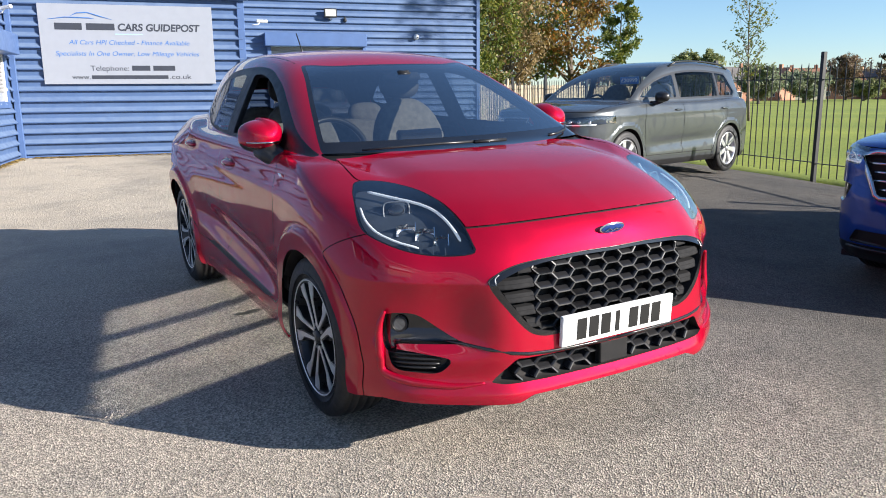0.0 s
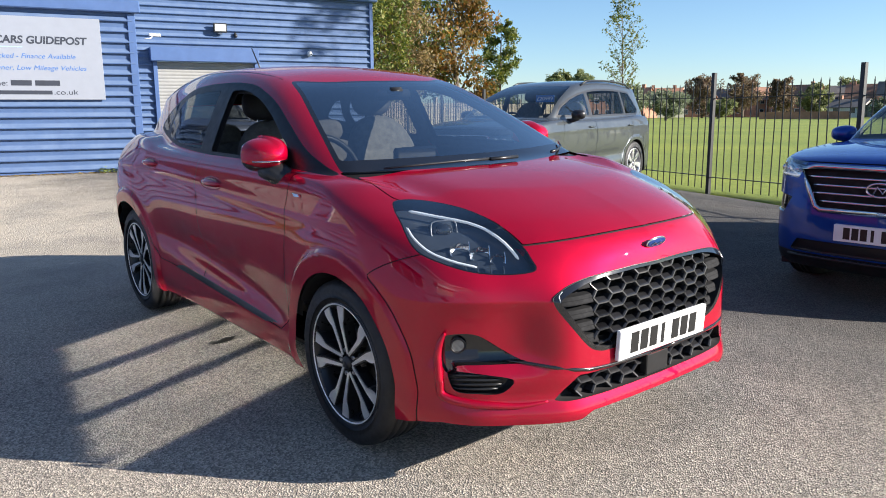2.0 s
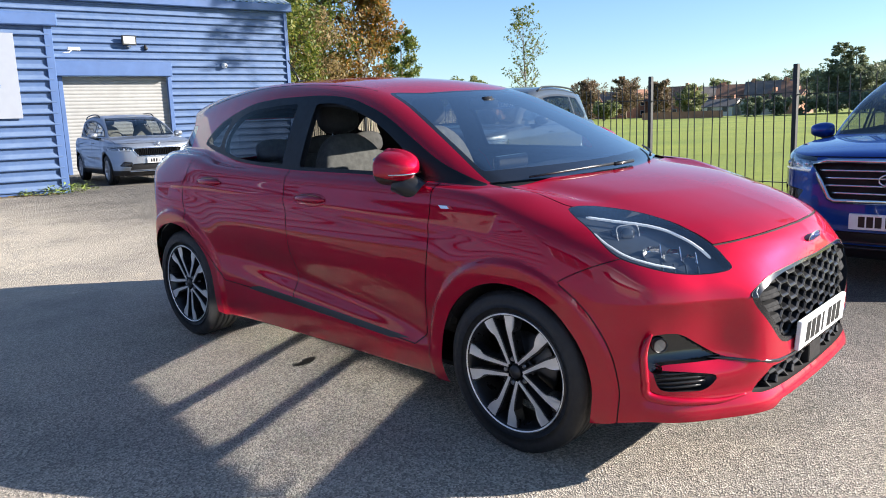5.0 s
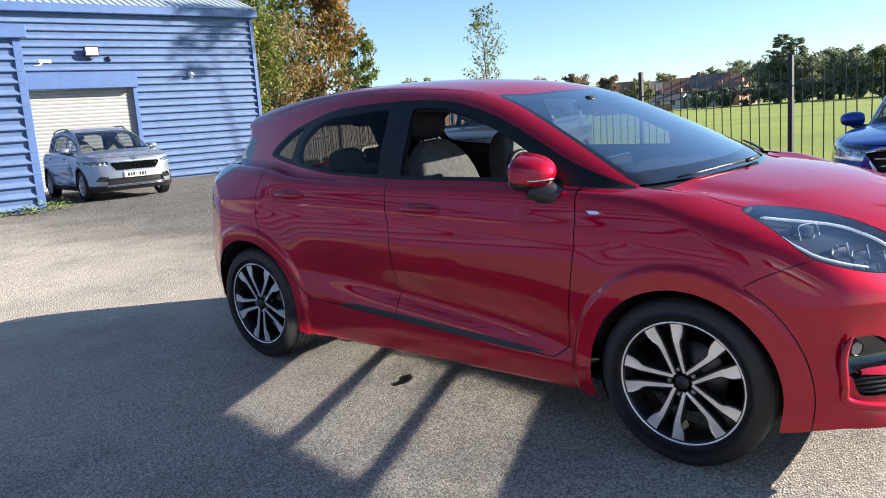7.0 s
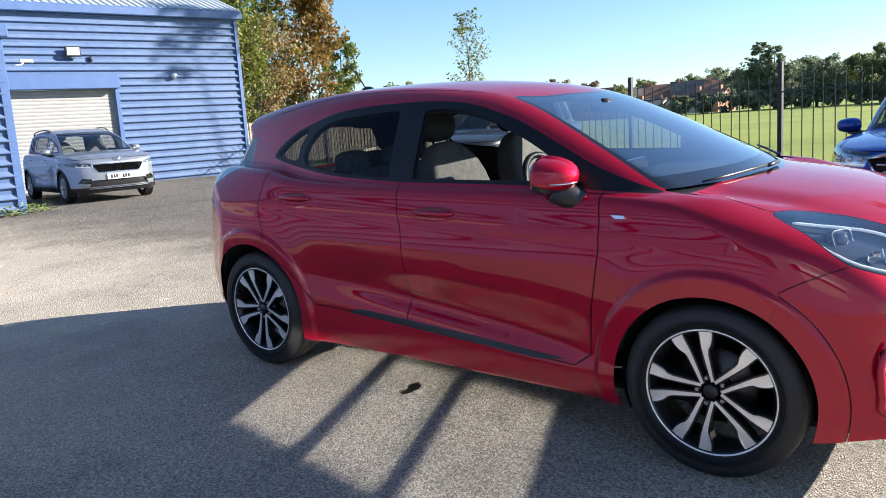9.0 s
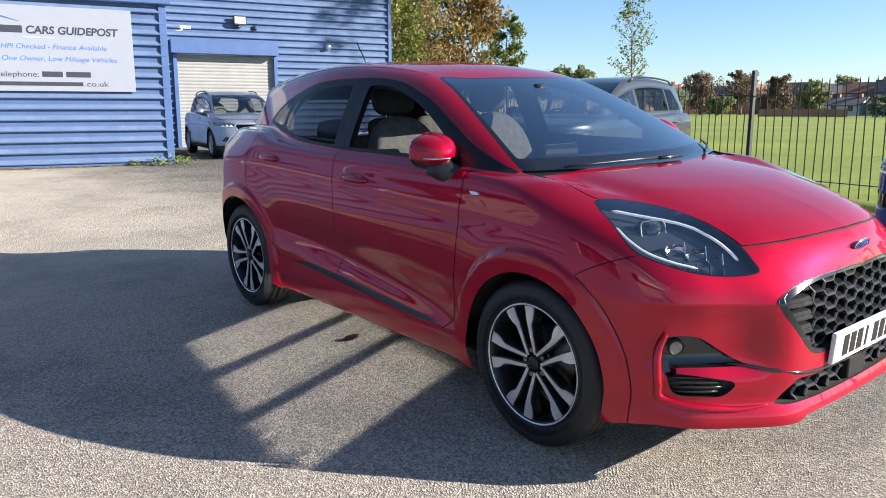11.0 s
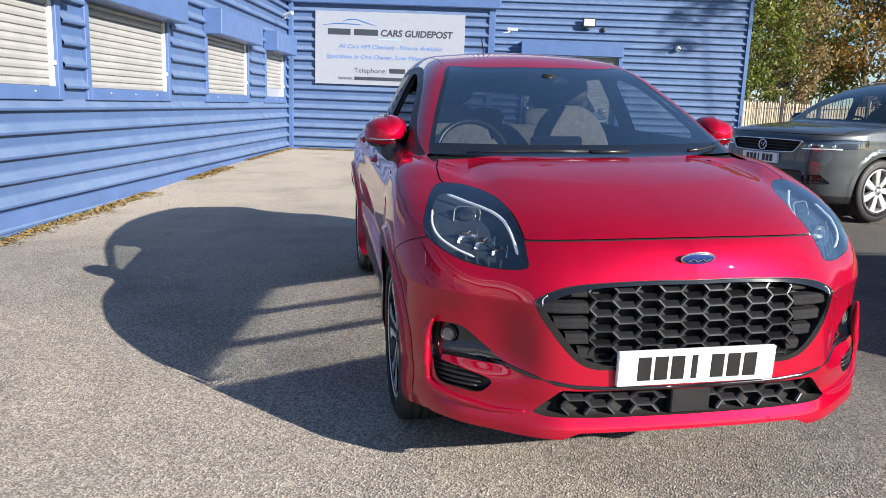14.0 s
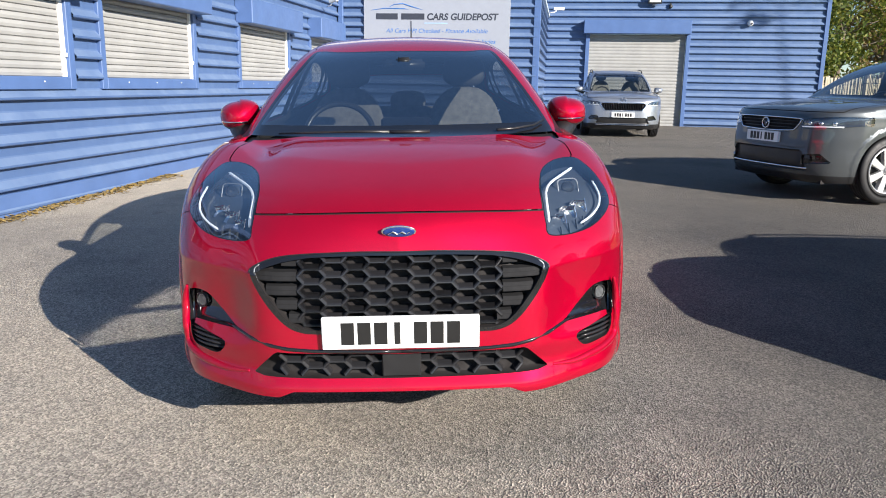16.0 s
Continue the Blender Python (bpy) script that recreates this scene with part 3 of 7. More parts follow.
litter("leaf_litter", [((0.06, -11.6), (0.06, -8.2), 0.22), ((0.06, -6.8), (0.06, -5.0), 0.2), ((0.06, -3.8), (0.06, -0.2), 0.12), ((0.3, -0.06), (4.5, -0.06), 0.2), ((0.3, -0.06), (2.0, -0.06), 0.3)], 5200, 0.028, MOSS, "brown dead leaves and moss along the wall foot")
WEED = simple("weed_green", (0.2, 0.26, 0.045), 0.7, vary=0.4, scale=30)
for i, (u, v, s) in enumerate(((4.3, -0.2, 0.24), (4.62, -0.3, 0.32), (4.95, -0.15, 0.3), (3.9, -0.15, 0.18), (4.8, 0.3, 0.24), (4.45, -0.5, 0.22))):
    p = BM @ Vector((u, v, 0))
    z = float(height(np.array(p.x), np.array(p.y)))
    vs, fs = [], []
    for k in range(90):
        a, r_, l_ = rl_.uniform(0, 6.28), rl_.uniform(0, s), rl_.uniform(0.03, 0.07)
        c = Vector((p.x + r_ * math.cos(a), p.y + r_ * math.sin(a), z + rl_.uniform(0.01, s * 0.8) * (1 - r_ / s * 0.7)))
        d1 = Vector((math.cos(a), math.sin(a), rl_.uniform(-0.2, 0.8))) * l_
        d2 = Vector((-math.sin(a), math.cos(a), rl_.uniform(-0.3, 0.3))) * l_ * 0.4
        b = len(vs)
        vs += [c, c + d1 * 0.5 + d2, c + d1, c + d1 * 0.5 - d2]
        fs.append((b, b + 1, b + 2, b + 3))
    w_ = mesh_ob("weed", vs, fs, WEED)
    tagged(w_, "small green weed growing at the wall foot", "weed", kind="stuff")
# oil spot and pale stones on the asphalt
OIL = simple("oil_stain", (0.012, 0.011, 0.01), 0.35, vary=0.3)
for (x, y, sx_, sy_) in ((-0.76, 2.44, 0.085, 0.03), (-0.70, 2.47, 0.05, 0.02)):
    vs = [(x + sx_ * math.cos(a) * rl_.uniform(0.7, 1.15), y + sy_ * math.sin(a) * rl_.uniform(0.7, 1.2)) for a in np.linspace(0, 6.283, 15)[:-1]]
    vs = [(q[0], q[1], 0.02897 * q[0] + 0.01698 * q[1] + 0.004) for q in vs]
    tagged(mesh_ob("oil_stain", vs, [tuple(range(14))], OIL), "small black oil stain on the asphalt", "stain", kind="structure")

# ---- tools for curved bodies ----
def spline(pts, n=4000):
    """A smooth curve y(x) through the given points, as a quick lookup."""
    x, y = np.array([p[0] for p in pts], float), np.array([p[1] for p in pts], float)
    d = np.diff(y) / np.diff(x)
    m = np.concatenate([[d[0]], (d[:-1] + d[1:]) / 2, [d[-1]]])
    for i in range(len(d)):
        if d[i] == 0:
            m[i] = m[i + 1] = 0
    xs = np.linspace(x[0], x[-1], n)
    k = np.clip(np.searchsorted(x, xs) - 1, 0, len(d) - 1)
    h = x[k + 1] - x[k]
    t = (xs - x[k]) / h
    ys = (2 * t**3 - 3 * t**2 + 1) * y[k] + (t**3 - 2 * t**2 + t) * h * m[k] + (-2 * t**3 + 3 * t**2) * y[k + 1] + (t**3 - t**2) * h * m[k + 1]
    # widen and smooth the lookup a little so that curvature stays soft
    w = max(3, n // 40)
    pad = np.concatenate([ys[0] + (np.arange(-w, 0)) * (ys[1] - ys[0]), ys, ys[-1] + np.arange(1, w + 1) * (ys[-1] - ys[-2])])
    ker = np.hanning(2 * w + 3)[1:-1]
    ys = np.convolve(pad, ker / ker.sum(), "valid")
    s0, s1 = (ys[1] - ys[0]) / (xs[1] - xs[0]), (ys[-1] - ys[-2]) / (xs[-1] - xs[-2])

    def f(v):
        v = np.asarray(v, float)
        return np.interp(v, xs, ys) + np.minimum(v - xs[0], 0) * s0 + np.maximum(v - xs[-1], 0) * s1
    return f


def smax(a, b, k):
    return -smin(-a, -b, k)


def surface_nets(F, lo, hi, h):
    ax = [np.arange(lo[i], hi[i] + h, h) for i in range(3)]
    X, Y, Z = np.meshgrid(*ax, indexing="ij")
    val = F(X, Y, Z)
    ins = val < 0
    n = [len(a) - 1 for a in ax]
    acc, cnt = np.zeros((*n, 3)), np.zeros(n)
    offs = [(i, j, k) for i in (0, 1) for j in (0, 1) for k in (0, 1)]

    def cell(arr, o):
        return arr[o[0]:o[0] + n[0], o[1]:o[1] + n[1], o[2]:o[2] + n[2]]
    for a in offs:
        for d in range(3):
            if a[d]:
                continue
            b = tuple(a[i] + (i == d) for i in range(3))
            va, vb = cell(val, a), cell(val, b)
            cross = cell(ins, a) != cell(ins, b)
            t = np.where(cross, va / np.where(cross, va - vb, 1), 0)
            for i in range(3):
                acc[..., i] += np.where(cross, a[i] + (t if i == d else 0), 0)
            cnt += cross
    act = cnt > 0
    idx = -np.ones(n, int)
    idx[act] = np.arange(act.sum())
    g = np.stack(np.meshgrid(*[np.arange(q) for q in n], indexing="ij"), -1)[act]
    V = np.array(lo) + h * (g + acc[act] / cnt[act][:, None])
    quads = []
    for d in range(3):
        e, f = (d + 1) % 3, (d + 2) % 3
        s0, s1 = [slice(1, m) for m in n], [slice(1, m) for m in n]
        s0[d], s1[d] = slice(0, n[d]), slice(1, n[d] + 1)
        A, B = ins[tuple(s0)], ins[tuple(s1)]
        p = np.argwhere(A != B)
        flip = B[tuple(p.T)]
        p[:, e] += 1
        p[:, f] += 1
        q = []
        for de, df in ((0, 0), (-1, 0), (-1, -1), (0, -1)):
            r = p.copy()
            r[:, e] += de
            r[:, f] += df
            q.append(idx[tuple(r.T)])
        q = np.stack(q, 1)
        q[flip] = q[flip][:, ::-1]
        quads.append(q)
    Q = np.concatenate(quads)
    V = project(F, V, 5)
    return V, np.concatenate([Q[:, [0, 1, 2]], Q[:, [0, 2, 3]]])


def gradient(F, V, e=2e-3):
    G = np.empty_like(V)
    for i in range(3):
        d = np.zeros(3)
        d[i] = e
        G[:, i] = (F(*(V + d).T) - F(*(V - d).T)) / (2 * e)
    return G


def project(F, V, n):
    for _ in range(n):
        g = gradient(F, V)
        V = V - 0.9 * g * (F(*V.T) / np.maximum((g * g).sum(1), 0.05))[:, None]
    return V


def compact(V, T):
    used = np.unique(T)
    m = np.zeros(len(V), int)
    m[used] = np.arange(len(used))
    return V[used], m[T]


def split(mesh, phi):
    """Cuts a triangle mesh along phi = 0. Gives the part inside (phi below 0) and the part outside."""
    V, T = mesh
    if len(T) == 0:
        return mesh, mesh
    p = phi(V)
    p = np.where(np.abs(p) < 1e-7, 1e-7, p)
    s = p[T] < 0
    c = s.sum(1)
    inn, out, new_v, key, nv = [T[c == 3]], [T[c == 0]], [], {}, len(V)
    tri_in, tri_out = [], []

    def cut(a, b):
        nonlocal nv
        k = (a, b) if a < b else (b, a)
        if k not in key:
            t = p[k[0]] / (p[k[0]] - p[k[1]])
            new_v.append(V[k[0]] * (1 - t) + V[k[1]] * t)
            key[k] = nv
            nv += 1
        return key[k]
    for tri, si in zip(T[(c == 1) | (c == 2)].tolist(), s[(c == 1) | (c == 2)].tolist()):
        lone = sum(si) == 1
        k = si.index(lone)
        a, b, d = tri[k], tri[(k + 1) % 3], tri[(k + 2) % 3]
        ab, ad = cut(a, b), cut(a, d)
        one, two = (tri_in, tri_out) if lone else (tri_out, tri_in)
        one.append((a, ab, ad))
        two.append((ab, b, d))
        two.append((ab, d, ad))
    V2 = np.concatenate([V, np.array(new_v).reshape(-1, 3)])
    mk = lambda base, extra: compact(V2, np.concatenate([base, np.array(extra, int).reshape(-1, 3)]))
    return mk(inn[0], tri_in), mk(out[0], tri_out)


def loop2d(pts, n=12):
    """A smooth closed outline through the points (Catmull-Rom)."""
    p = np.array(pts, float)
    a, b, c, d = np.roll(p, 1, 0), p, np.roll(p, -1, 0), np.roll(p, -2, 0)
    t = np.linspace(0, 1, n, endpoint=False)[None, :, None]
    q = 0.5 * (2 * b[:, None] + (c - a)[:, None] * t + (2 * a - 5 * b + 4 * c - d)[:, None] * t**2 + (3 * b - a - 3 * c + d)[:, None] * t**3)
    return q.reshape(-1, 2)


def outline(pts, smooth=True, n=8):
    """Signed distance to a closed outline, below 0 inside."""
    P = loop2d(pts, n) if smooth else np.array(pts, float)
    A, B = P, np.roll(P, -1, 0)

    def f(u, v):
        best, wind = np.full(len(u), 1e9), np.zeros(len(u), bool)
        for (ax_, ay), (bx, by) in zip(A, B):
            dx, dy = bx - ax_, by - ay
            t = np.clip(((u - ax_) * dx + (v - ay) * dy) / (dx * dx + dy * dy + 1e-12), 0, 1)
            best = np.minimum(best, (u - ax_ - t * dx)**2 + (v - ay - t * dy)**2)
            if ay != by:
                hit = ((ay > v) != (by > v)) & (u < dx * (v - ay) / (by - ay) + ax_)
                wind ^= hit
        return np.where(wind, -1, 1) * np.sqrt(best)
    return f


def join(*ms):
    V, T, k = [], [], 0
    for v, t in ms:
        V.append(v)
        T.append(t + k)
        k += len(v)
    return np.concatenate(V), np.concatenate(T)


def mirror(m):
    return m[0] * np.array([-1, 1, 1]), m[1][:, ::-1]


def both(m):
    return join(m, mirror(m))


def recess(m, vec, walls=True):
    """Pushes a patch by a vector (or one for each vertex) and closes the step round it."""
    V, T = m
    V2 = V + vec
    if not walls:
        return V2, T
    e = np.concatenate([T[:, [0, 1]], T[:, [1, 2]], T[:, [2, 0]]])
    ks = {}
    for a, b in e.tolist():
        ks[(a, b)] = 1
    rim = np.array([(a, b) for (a, b) in ks if (b, a) not in ks and abs(V[a][0]) + abs(V[b][0]) > 1e-4], int).reshape(-1, 2)
    n = len(V)
    w = np.concatenate([np.stack([rim[:, 0], rim[:, 1], rim[:, 1] + n], 1), np.stack([rim[:, 0], rim[:, 1] + n, rim[:, 0] + n], 1)])
    return np.concatenate([V, V2]), np.concatenate([T + n, w])


def pieces(m):
    """The connected pieces of a triangle mesh; slivers are left out."""
    V, T = m
    lab = np.arange(len(V))
    while True:
        low = lab[T].min(1)
        nxt = lab.copy()
        for k in range(3):
            np.minimum.at(nxt, T[:, k], low)
        nxt = nxt[nxt]
        if (nxt == lab).all():
            break
        lab = nxt
    out = [T[lab[T[:, 0]] == q] for q in np.unique(lab[T[:, 0]])]
    return [compact(V, t) for t in out if len(t) > 12]


def skin(name, m, mat, parent=None, label="", F=None, shade=True):
    """A mesh object from a triangle mesh, shaded by the field's own normals where F is given."""
    V, T = m
    me = bpy.data.meshes.new(name)
    me.vertices.add(len(V))
    me.vertices.foreach_set("co", V.astype(np.float32).ravel())
    me.loops.add(T.size)
    me.loops.foreach_set("vertex_index", T.astype(np.int32).ravel())
    me.polygons.add(len(T))
    me.polygons.foreach_set("loop_start", np.arange(0, T.size, 3, dtype=np.int32))
    me.materials.append(mat)
    me.update(calc_edges=True)
    me.validate()
    if shade:
        me.polygons.foreach_set("use_smooth", np.ones(len(me.polygons), bool))
    if F is not None and len(me.vertices) == len(V):
        g = gradient(F, np.abs(V) * np.array([1, 0, 0]) + V * np.array([0, 1, 1]))
        g[:, 0] *= np.where(V[:, 0] < 0, -1, 1)
        g /= np.linalg.norm(g, axis=1)[:, None] + 1e-9
        me.normals_split_custom_set_from_vertices([tuple(v) for v in g])
    ob = new(name, me)
    if parent:
        ob.parent = parent
    if label:
        tagged(ob, label)
    return ob


CHEEK = spline([(0.2, 0.0), (0.38, 0.0), (0.43, 0.2), (0.49, 0.85), (0.56, 1.0), (0.62, 0.88), (0.68, 0.52), (0.735, 0.1), (0.77, 0.0), (1.2, 0.0)])


def cheek_at(a, z):
    """The hollow of the front corners over the fog lamps, from 0 to 1."""
    return np.exp(-((a - 0.67) / 0.155)**4) * np.clip(CHEEK(np.clip(z, 0.2, 1.2)), 0, 1)


def car_field(c):
    """The outer skin of a car as a field, below 0 inside; x to its left, y to its rear, z up."""
    plan, sect, top, front, bow, rear, rbow = (spline(c[k]) for k in ("plan", "sect", "top", "front", "bow", "rear", "rbow"))
    roof, cplan, crear, crbow = (spline(c[k]) for k in ("roof", "cplan", "crear", "crbow"))
    k = c.get("k", 0.045)
    lean = spline(c["lean"]) if "lean" in c else (lambda a: 0 * a)

    def F(x, y, z):
        a = np.sqrt(x * x + 1e-6)
        w = plan(y) - sect(z)
        for wy, wz, r, amt in c["flares"]:
            d = np.sqrt((y - wy)**2 + (z - wz)**2)
            s = np.clip((r - d) / 0.03 + 0.5, 0, 1)
            w = w + amt * s * s * (3 - 2 * s) + amt * 0.35 * np.exp(-((d - r) / 0.1)**2)
        for by, bz, ly, lz, slope, amt in c["dents"]:
            zz = z - bz - slope * (y - by)
            w = w - amt * np.exp(-((y - by) / ly)**4 - (zz / np.where((zz < 0) & (amt > 0.03), 0.55 * lz, lz))**2)
        if "haunch" in c:
            h0, h1, hz, hs = c["haunch"]
            w = w - hs * np.clip((y - h0) / (h1 - h0), 0, 1) * np.maximum(0, z - hz)
        b = bow(a) + lean(a) * np.clip((z - 0.69) / 0.17, 0, 1.3)
        side = a - w
        fr = front(z) + b - y
        if "cheek" in c:
            fr = fr + c["cheek"] * cheek_at(a, z)
        tp = z - (top(y - c["nose"] * b) - c["crown"] * a * a)
        if "crest" in c:
            q = np.clip((y - 0.25) / 0.3, 0, 1) * np.clip((1.3 - y) / 0.35, 0, 1)
            tp = tp - c["crest"] * q * q * (3 - 2 * q) * (0.8 * np.exp(-((a - 0.73) / 0.075)**2) - 0.85 * np.exp(-((a - 0.575) / 0.08)**2))
        rr = y - (rear(z) - rbow(a))
        bt = c["floor"](y) - z if callable(c["floor"]) else c["floor"] - z
        low = smax(smax(side, fr, 0.1), smax(tp, rr, 0.08), k)
        low = smax(low, bt, 0.03)
        ye = y - c["wsbow"] * a * a * np.clip((2.3 - y) / 1.2, 0, 1)
        ct = (z - (roof(ye) - c["rcrown"] * a * a)) * 0.9
        cs = (a - (cplan(y) - c["tumble"] * (z - 1.0) - c["tumble2"] * (z - 1.0)**2)) * 0.95
        cr = (y - (crear(z) - crbow(a))) * 0.9
        cab = smax(smax(ct, cs, c.get("kr", 0.09)), cr, 0.05)
        cab = smax(cab, 0.9 - z, 0.02)
        return smin(low, cab, c.get("kj", 0.025))
    return F

# ---- the red crossover ----
WHEEL_F, WHEEL_R, WHEEL_Z = 0.87, 3.458, 0.337
RED_CAR = {
    "plan": [(-0.1, 0.815), (0.3, 0.858), (0.6, 0.877), (0.87, 0.879), (1.3, 0.866), (1.9, 0.862), (2.6, 0.866), (3.1, 0.880), (3.46, 0.888), (3.8, 0.868), (4.05, 0.82), (4.25, 0.75)],
    "sect": [(0.14, 0.07), (0.22, 0.035), (0.30, 0.014), (0.40, 0.01), (0.52, 0.012), (0.66, 0.002), (0.80, 0.0), (0.90, 0.008), (0.98, 0.026), (1.06, 0.058), (1.14, 0.105)],
    "top": [(-0.1, 0.80), (0.02, 0.845), (0.1, 0.89), (0.2, 0.934), (0.4, 0.994), (0.6, 1.034), (0.9, 1.070), (1.1, 1.086), (1.4, 1.098), (2.4, 1.105), (3.0, 1.125), (3.4, 1.165), (3.8, 1.165), (4.0, 1.12), (4.2, 1.0)],
    "front": [(0.1, 0.2), (0.19, 0.07), (0.235, 0.012), (0.28, -0.005), (0.36, 0.02), (0.43, 0.008), (0.55, 0.008), (0.66, 0.016), (0.76, 0.03), (0.83, 0.054), (0.885, 0.098), (0.93, 0.18), (1.0, 0.4)],
    "bow": [(0.0, 0.0), (0.2, 0.004), (0.35, 0.012), (0.43, 0.022), (0.485, 0.041), (0.545, 0.076), (0.61, 0.122), (0.728, 0.214), (0.803, 0.304), (0.862, 0.412), (0.903, 0.53)],
    "lean": [(0.0, 0.0), (0.15, 0.012), (0.3, 0.04), (0.5, 0.098), (0.62, 0.11), (0.75, 0.10), (0.9, 0.08)],
    "rear": [(0.15, 4.0), (0.25, 4.09), (0.35, 4.16), (0.5, 4.195), (0.65, 4.19), (0.8, 4.16), (0.95, 4.13), (1.1, 4.08)],
    "rbow": [(0.0, 0.0), (0.4, 0.02), (0.6, 0.07), (0.75, 0.17), (0.86, 0.38)],
    "roof": [(0.6, 0.93), (0.9, 1.063), (1.033, 1.122), (1.3, 1.240), (1.55, 1.348), (1.8, 1.446), (2.0, 1.497), (2.2, 1.524), (2.5, 1.547), (2.8, 1.553), (3.1, 1.545), (3.4, 1.520), (3.7, 1.482), (4.0, 1.43), (4.2, 1.39)],
    "cplan": [(0.9, 0.74), (1.2, 0.775), (1.8, 0.795), (2.5, 0.80), (2.9, 0.785), (3.2, 0.745), (3.5, 0.695), (3.76, 0.64), (4.0, 0.58), (4.1, 0.55)],
    "crear": [(0.9, 4.12), (1.1, 4.05), (1.2, 3.985), (1.28, 3.93), (1.33, 3.94), (1.37, 4.0), (1.5, 4.0)],
    "crbow": [(0.0, 0.0), (0.3, 0.01), (0.5, 0.05), (0.65, 0.14), (0.75, 0.25)],
    "flares": [(WHEEL_F, 0.342, 0.455, 0.021), (WHEEL_R, 0.348, 0.462, 0.021)],
    "dents": [(2.15, 0.50, 0.78, 0.115, 0.11, 0.046), (2.3, 0.93, 1.3, 0.035, 0.03, -0.007), (0.62, 0.65, 0.25, 0.06, 0.0, 0.008)],
    "haunch": (3.2, 3.95, 0.96, 0.55), "nose": 0.3, "crown": 0.062, "floor": 0.2, "wsbow": 0.1, "rcrown": 0.12, "tumble": 0.40, "tumble2": 0.18, "k": 0.035, "kj": 0.02, "kr": 0.1, "crest": 0.017, "cheek": 0.056,
}


def paint(name, col, metal=0.55, rough=0.34, flake=0.06, ior=1.5):
    m, n, l, b = mat_new(name)
    f = noise_tex(n, l, 900, 2, 0.7)
    lo, hi = tuple(c * (1 - flake * 3) for c in col), tuple(min(1, c * (1 + flake * 3)) for c in col)
    film = ramp(n, l, noise_tex(n, l, 2.2, 6, 0.65), [(0.4, (1, 1, 1)), (0.8, (1.12, 1.1, 1.1))])
    l.new(mixc(n, l, 1.0, ramp(n, l, f, [(0.35, lo), (0.65, hi)]), film, "MULTIPLY"), b.inputs["Base Color"])
    l.new(ramp(n, l, noise_tex(n, l, 6, 5, 0.6), [(0.3, (rough * 0.9,) * 3), (0.75, (rough * 1.15,) * 3)]), b.inputs["Roughness"])
    b.inputs["Metallic"].default_value, b.inputs["Specular IOR Level"].default_value = metal, 0.0
    b.inputs["Coat Weight"].default_value, b.inputs["Coat Roughness"].default_value, b.inputs["Coat IOR"].default_value = 1.0, 0.012, ior
    return m


def glass(name, tint, gloss=1.0, rough=0.0, base=0.05, power=3.6):
    """A thin pane: light goes through tinted, and its face mirrors by angle."""
    m = bpy.data.materials.new(name)
    m.use_nodes = True
    n, l = m.node_tree.nodes, m.node_tree.links
    n.remove(n["Principled BSDF"])
    tr, gl, mx, lw = n.new("ShaderNodeBsdfTransparent"), n.new("ShaderNodeBsdfGlossy"), n.new("ShaderNodeMixShader"), n.new("ShaderNodeLayerWeight")
    tr.inputs[0].default_value = (*tint, 1)
    gl.inputs["Roughness"].default_value = rough
    gl.inputs[0].default_value = (gloss, gloss, gloss, 1)
    lw.inputs[0].default_value = 0.5
    pw, ma = n.new("ShaderNodeMath"), n.new("ShaderNodeMath")
    pw.operation, ma.operation = "POWER", "MULTIPLY_ADD"
    pw.inputs[1].default_value, ma.inputs[1].default_value, ma.inputs[2].default_value = power, 0.9, base
    l.new(lw.outputs["Facing"], pw.inputs[0])
    l.new(pw.outputs[0], ma.inputs[0])
    l.new(ma.outputs[0], mx.inputs[0])
    l.new(tr.outputs[0], mx.inputs[1])
    l.new(gl.outputs[0], mx.inputs[2])
    l.new(mx.outputs[0], n["Material Output"].inputs[0])
    return m


RED = paint("red_metallic_paint", (0.38, 0.0008, 0.021), metal=0.55, rough=0.5, ior=1.52)
# darker copy of the red: recess shade put into the paint colour
HANDLESHADE = paint("red_paint_shaded", (0.11, 0.0008, 0.007), metal=0.5, rough=0.4)
BLACKGLOSS = simple("gloss_black", (0.008, 0.008, 0.009), 0.12, coat=0.6, vary=0.2)
SATIN = simple("satin_black", (0.014, 0.014, 0.015), 0.35, vary=0.2, scale=15)
FRAMEBLACK = simple("frame_black", (0.007, 0.007, 0.008), 0.45, vary=0.15, spec=0.3)
GRILLEBLACK = simple("grille_black", (0.016, 0.016, 0.018), 0.34, coat=0.25, vary=0.2)
GAP = simple("panel_gap", (0.006, 0.004, 0.004), 0.8)
CLEAR = glass("clear_glass", (0.86, 0.9, 0.88))
SCREEN = glass("windscreen_glass", (0.7, 0.74, 0.74), base=0.05, power=1.75)
PRIVACY = glass("dark_glass", (0.5, 0.52, 0.53), gloss=0.6, base=0.02, power=5.0)
REARGLASS = glass("rear_glass", (0.2, 0.21, 0.22), base=0.03)
LAMPLENS = glass("lamp_cover", (0.93, 0.95, 0.96), base=0.09, power=2.4)
CHROME = simple("chrome", (0.72, 0.72, 0.73), 0.12, metal=1.0, vary=0.04)
RUBBER = simple("tyre_rubber", (0.011, 0.011, 0.012), 0.6, vary=0.25, scale=12, bumps=0.15, bscale=60)
ALLOY = simple("machined_alloy", (0.82, 0.82, 0.82), 0.34, metal=0.85, vary=0.05, scale=20)
DARKALLOY = simple("black_alloy", (0.02, 0.02, 0.022), 0.3, metal=0.3)
PLATEWHITE = simple("plate_white", (0.80, 0.80, 0.79), 0.35, vary=0.02)
PLATEINK = simple("plate_black", (0.012, 0.012, 0.012), 0.4)
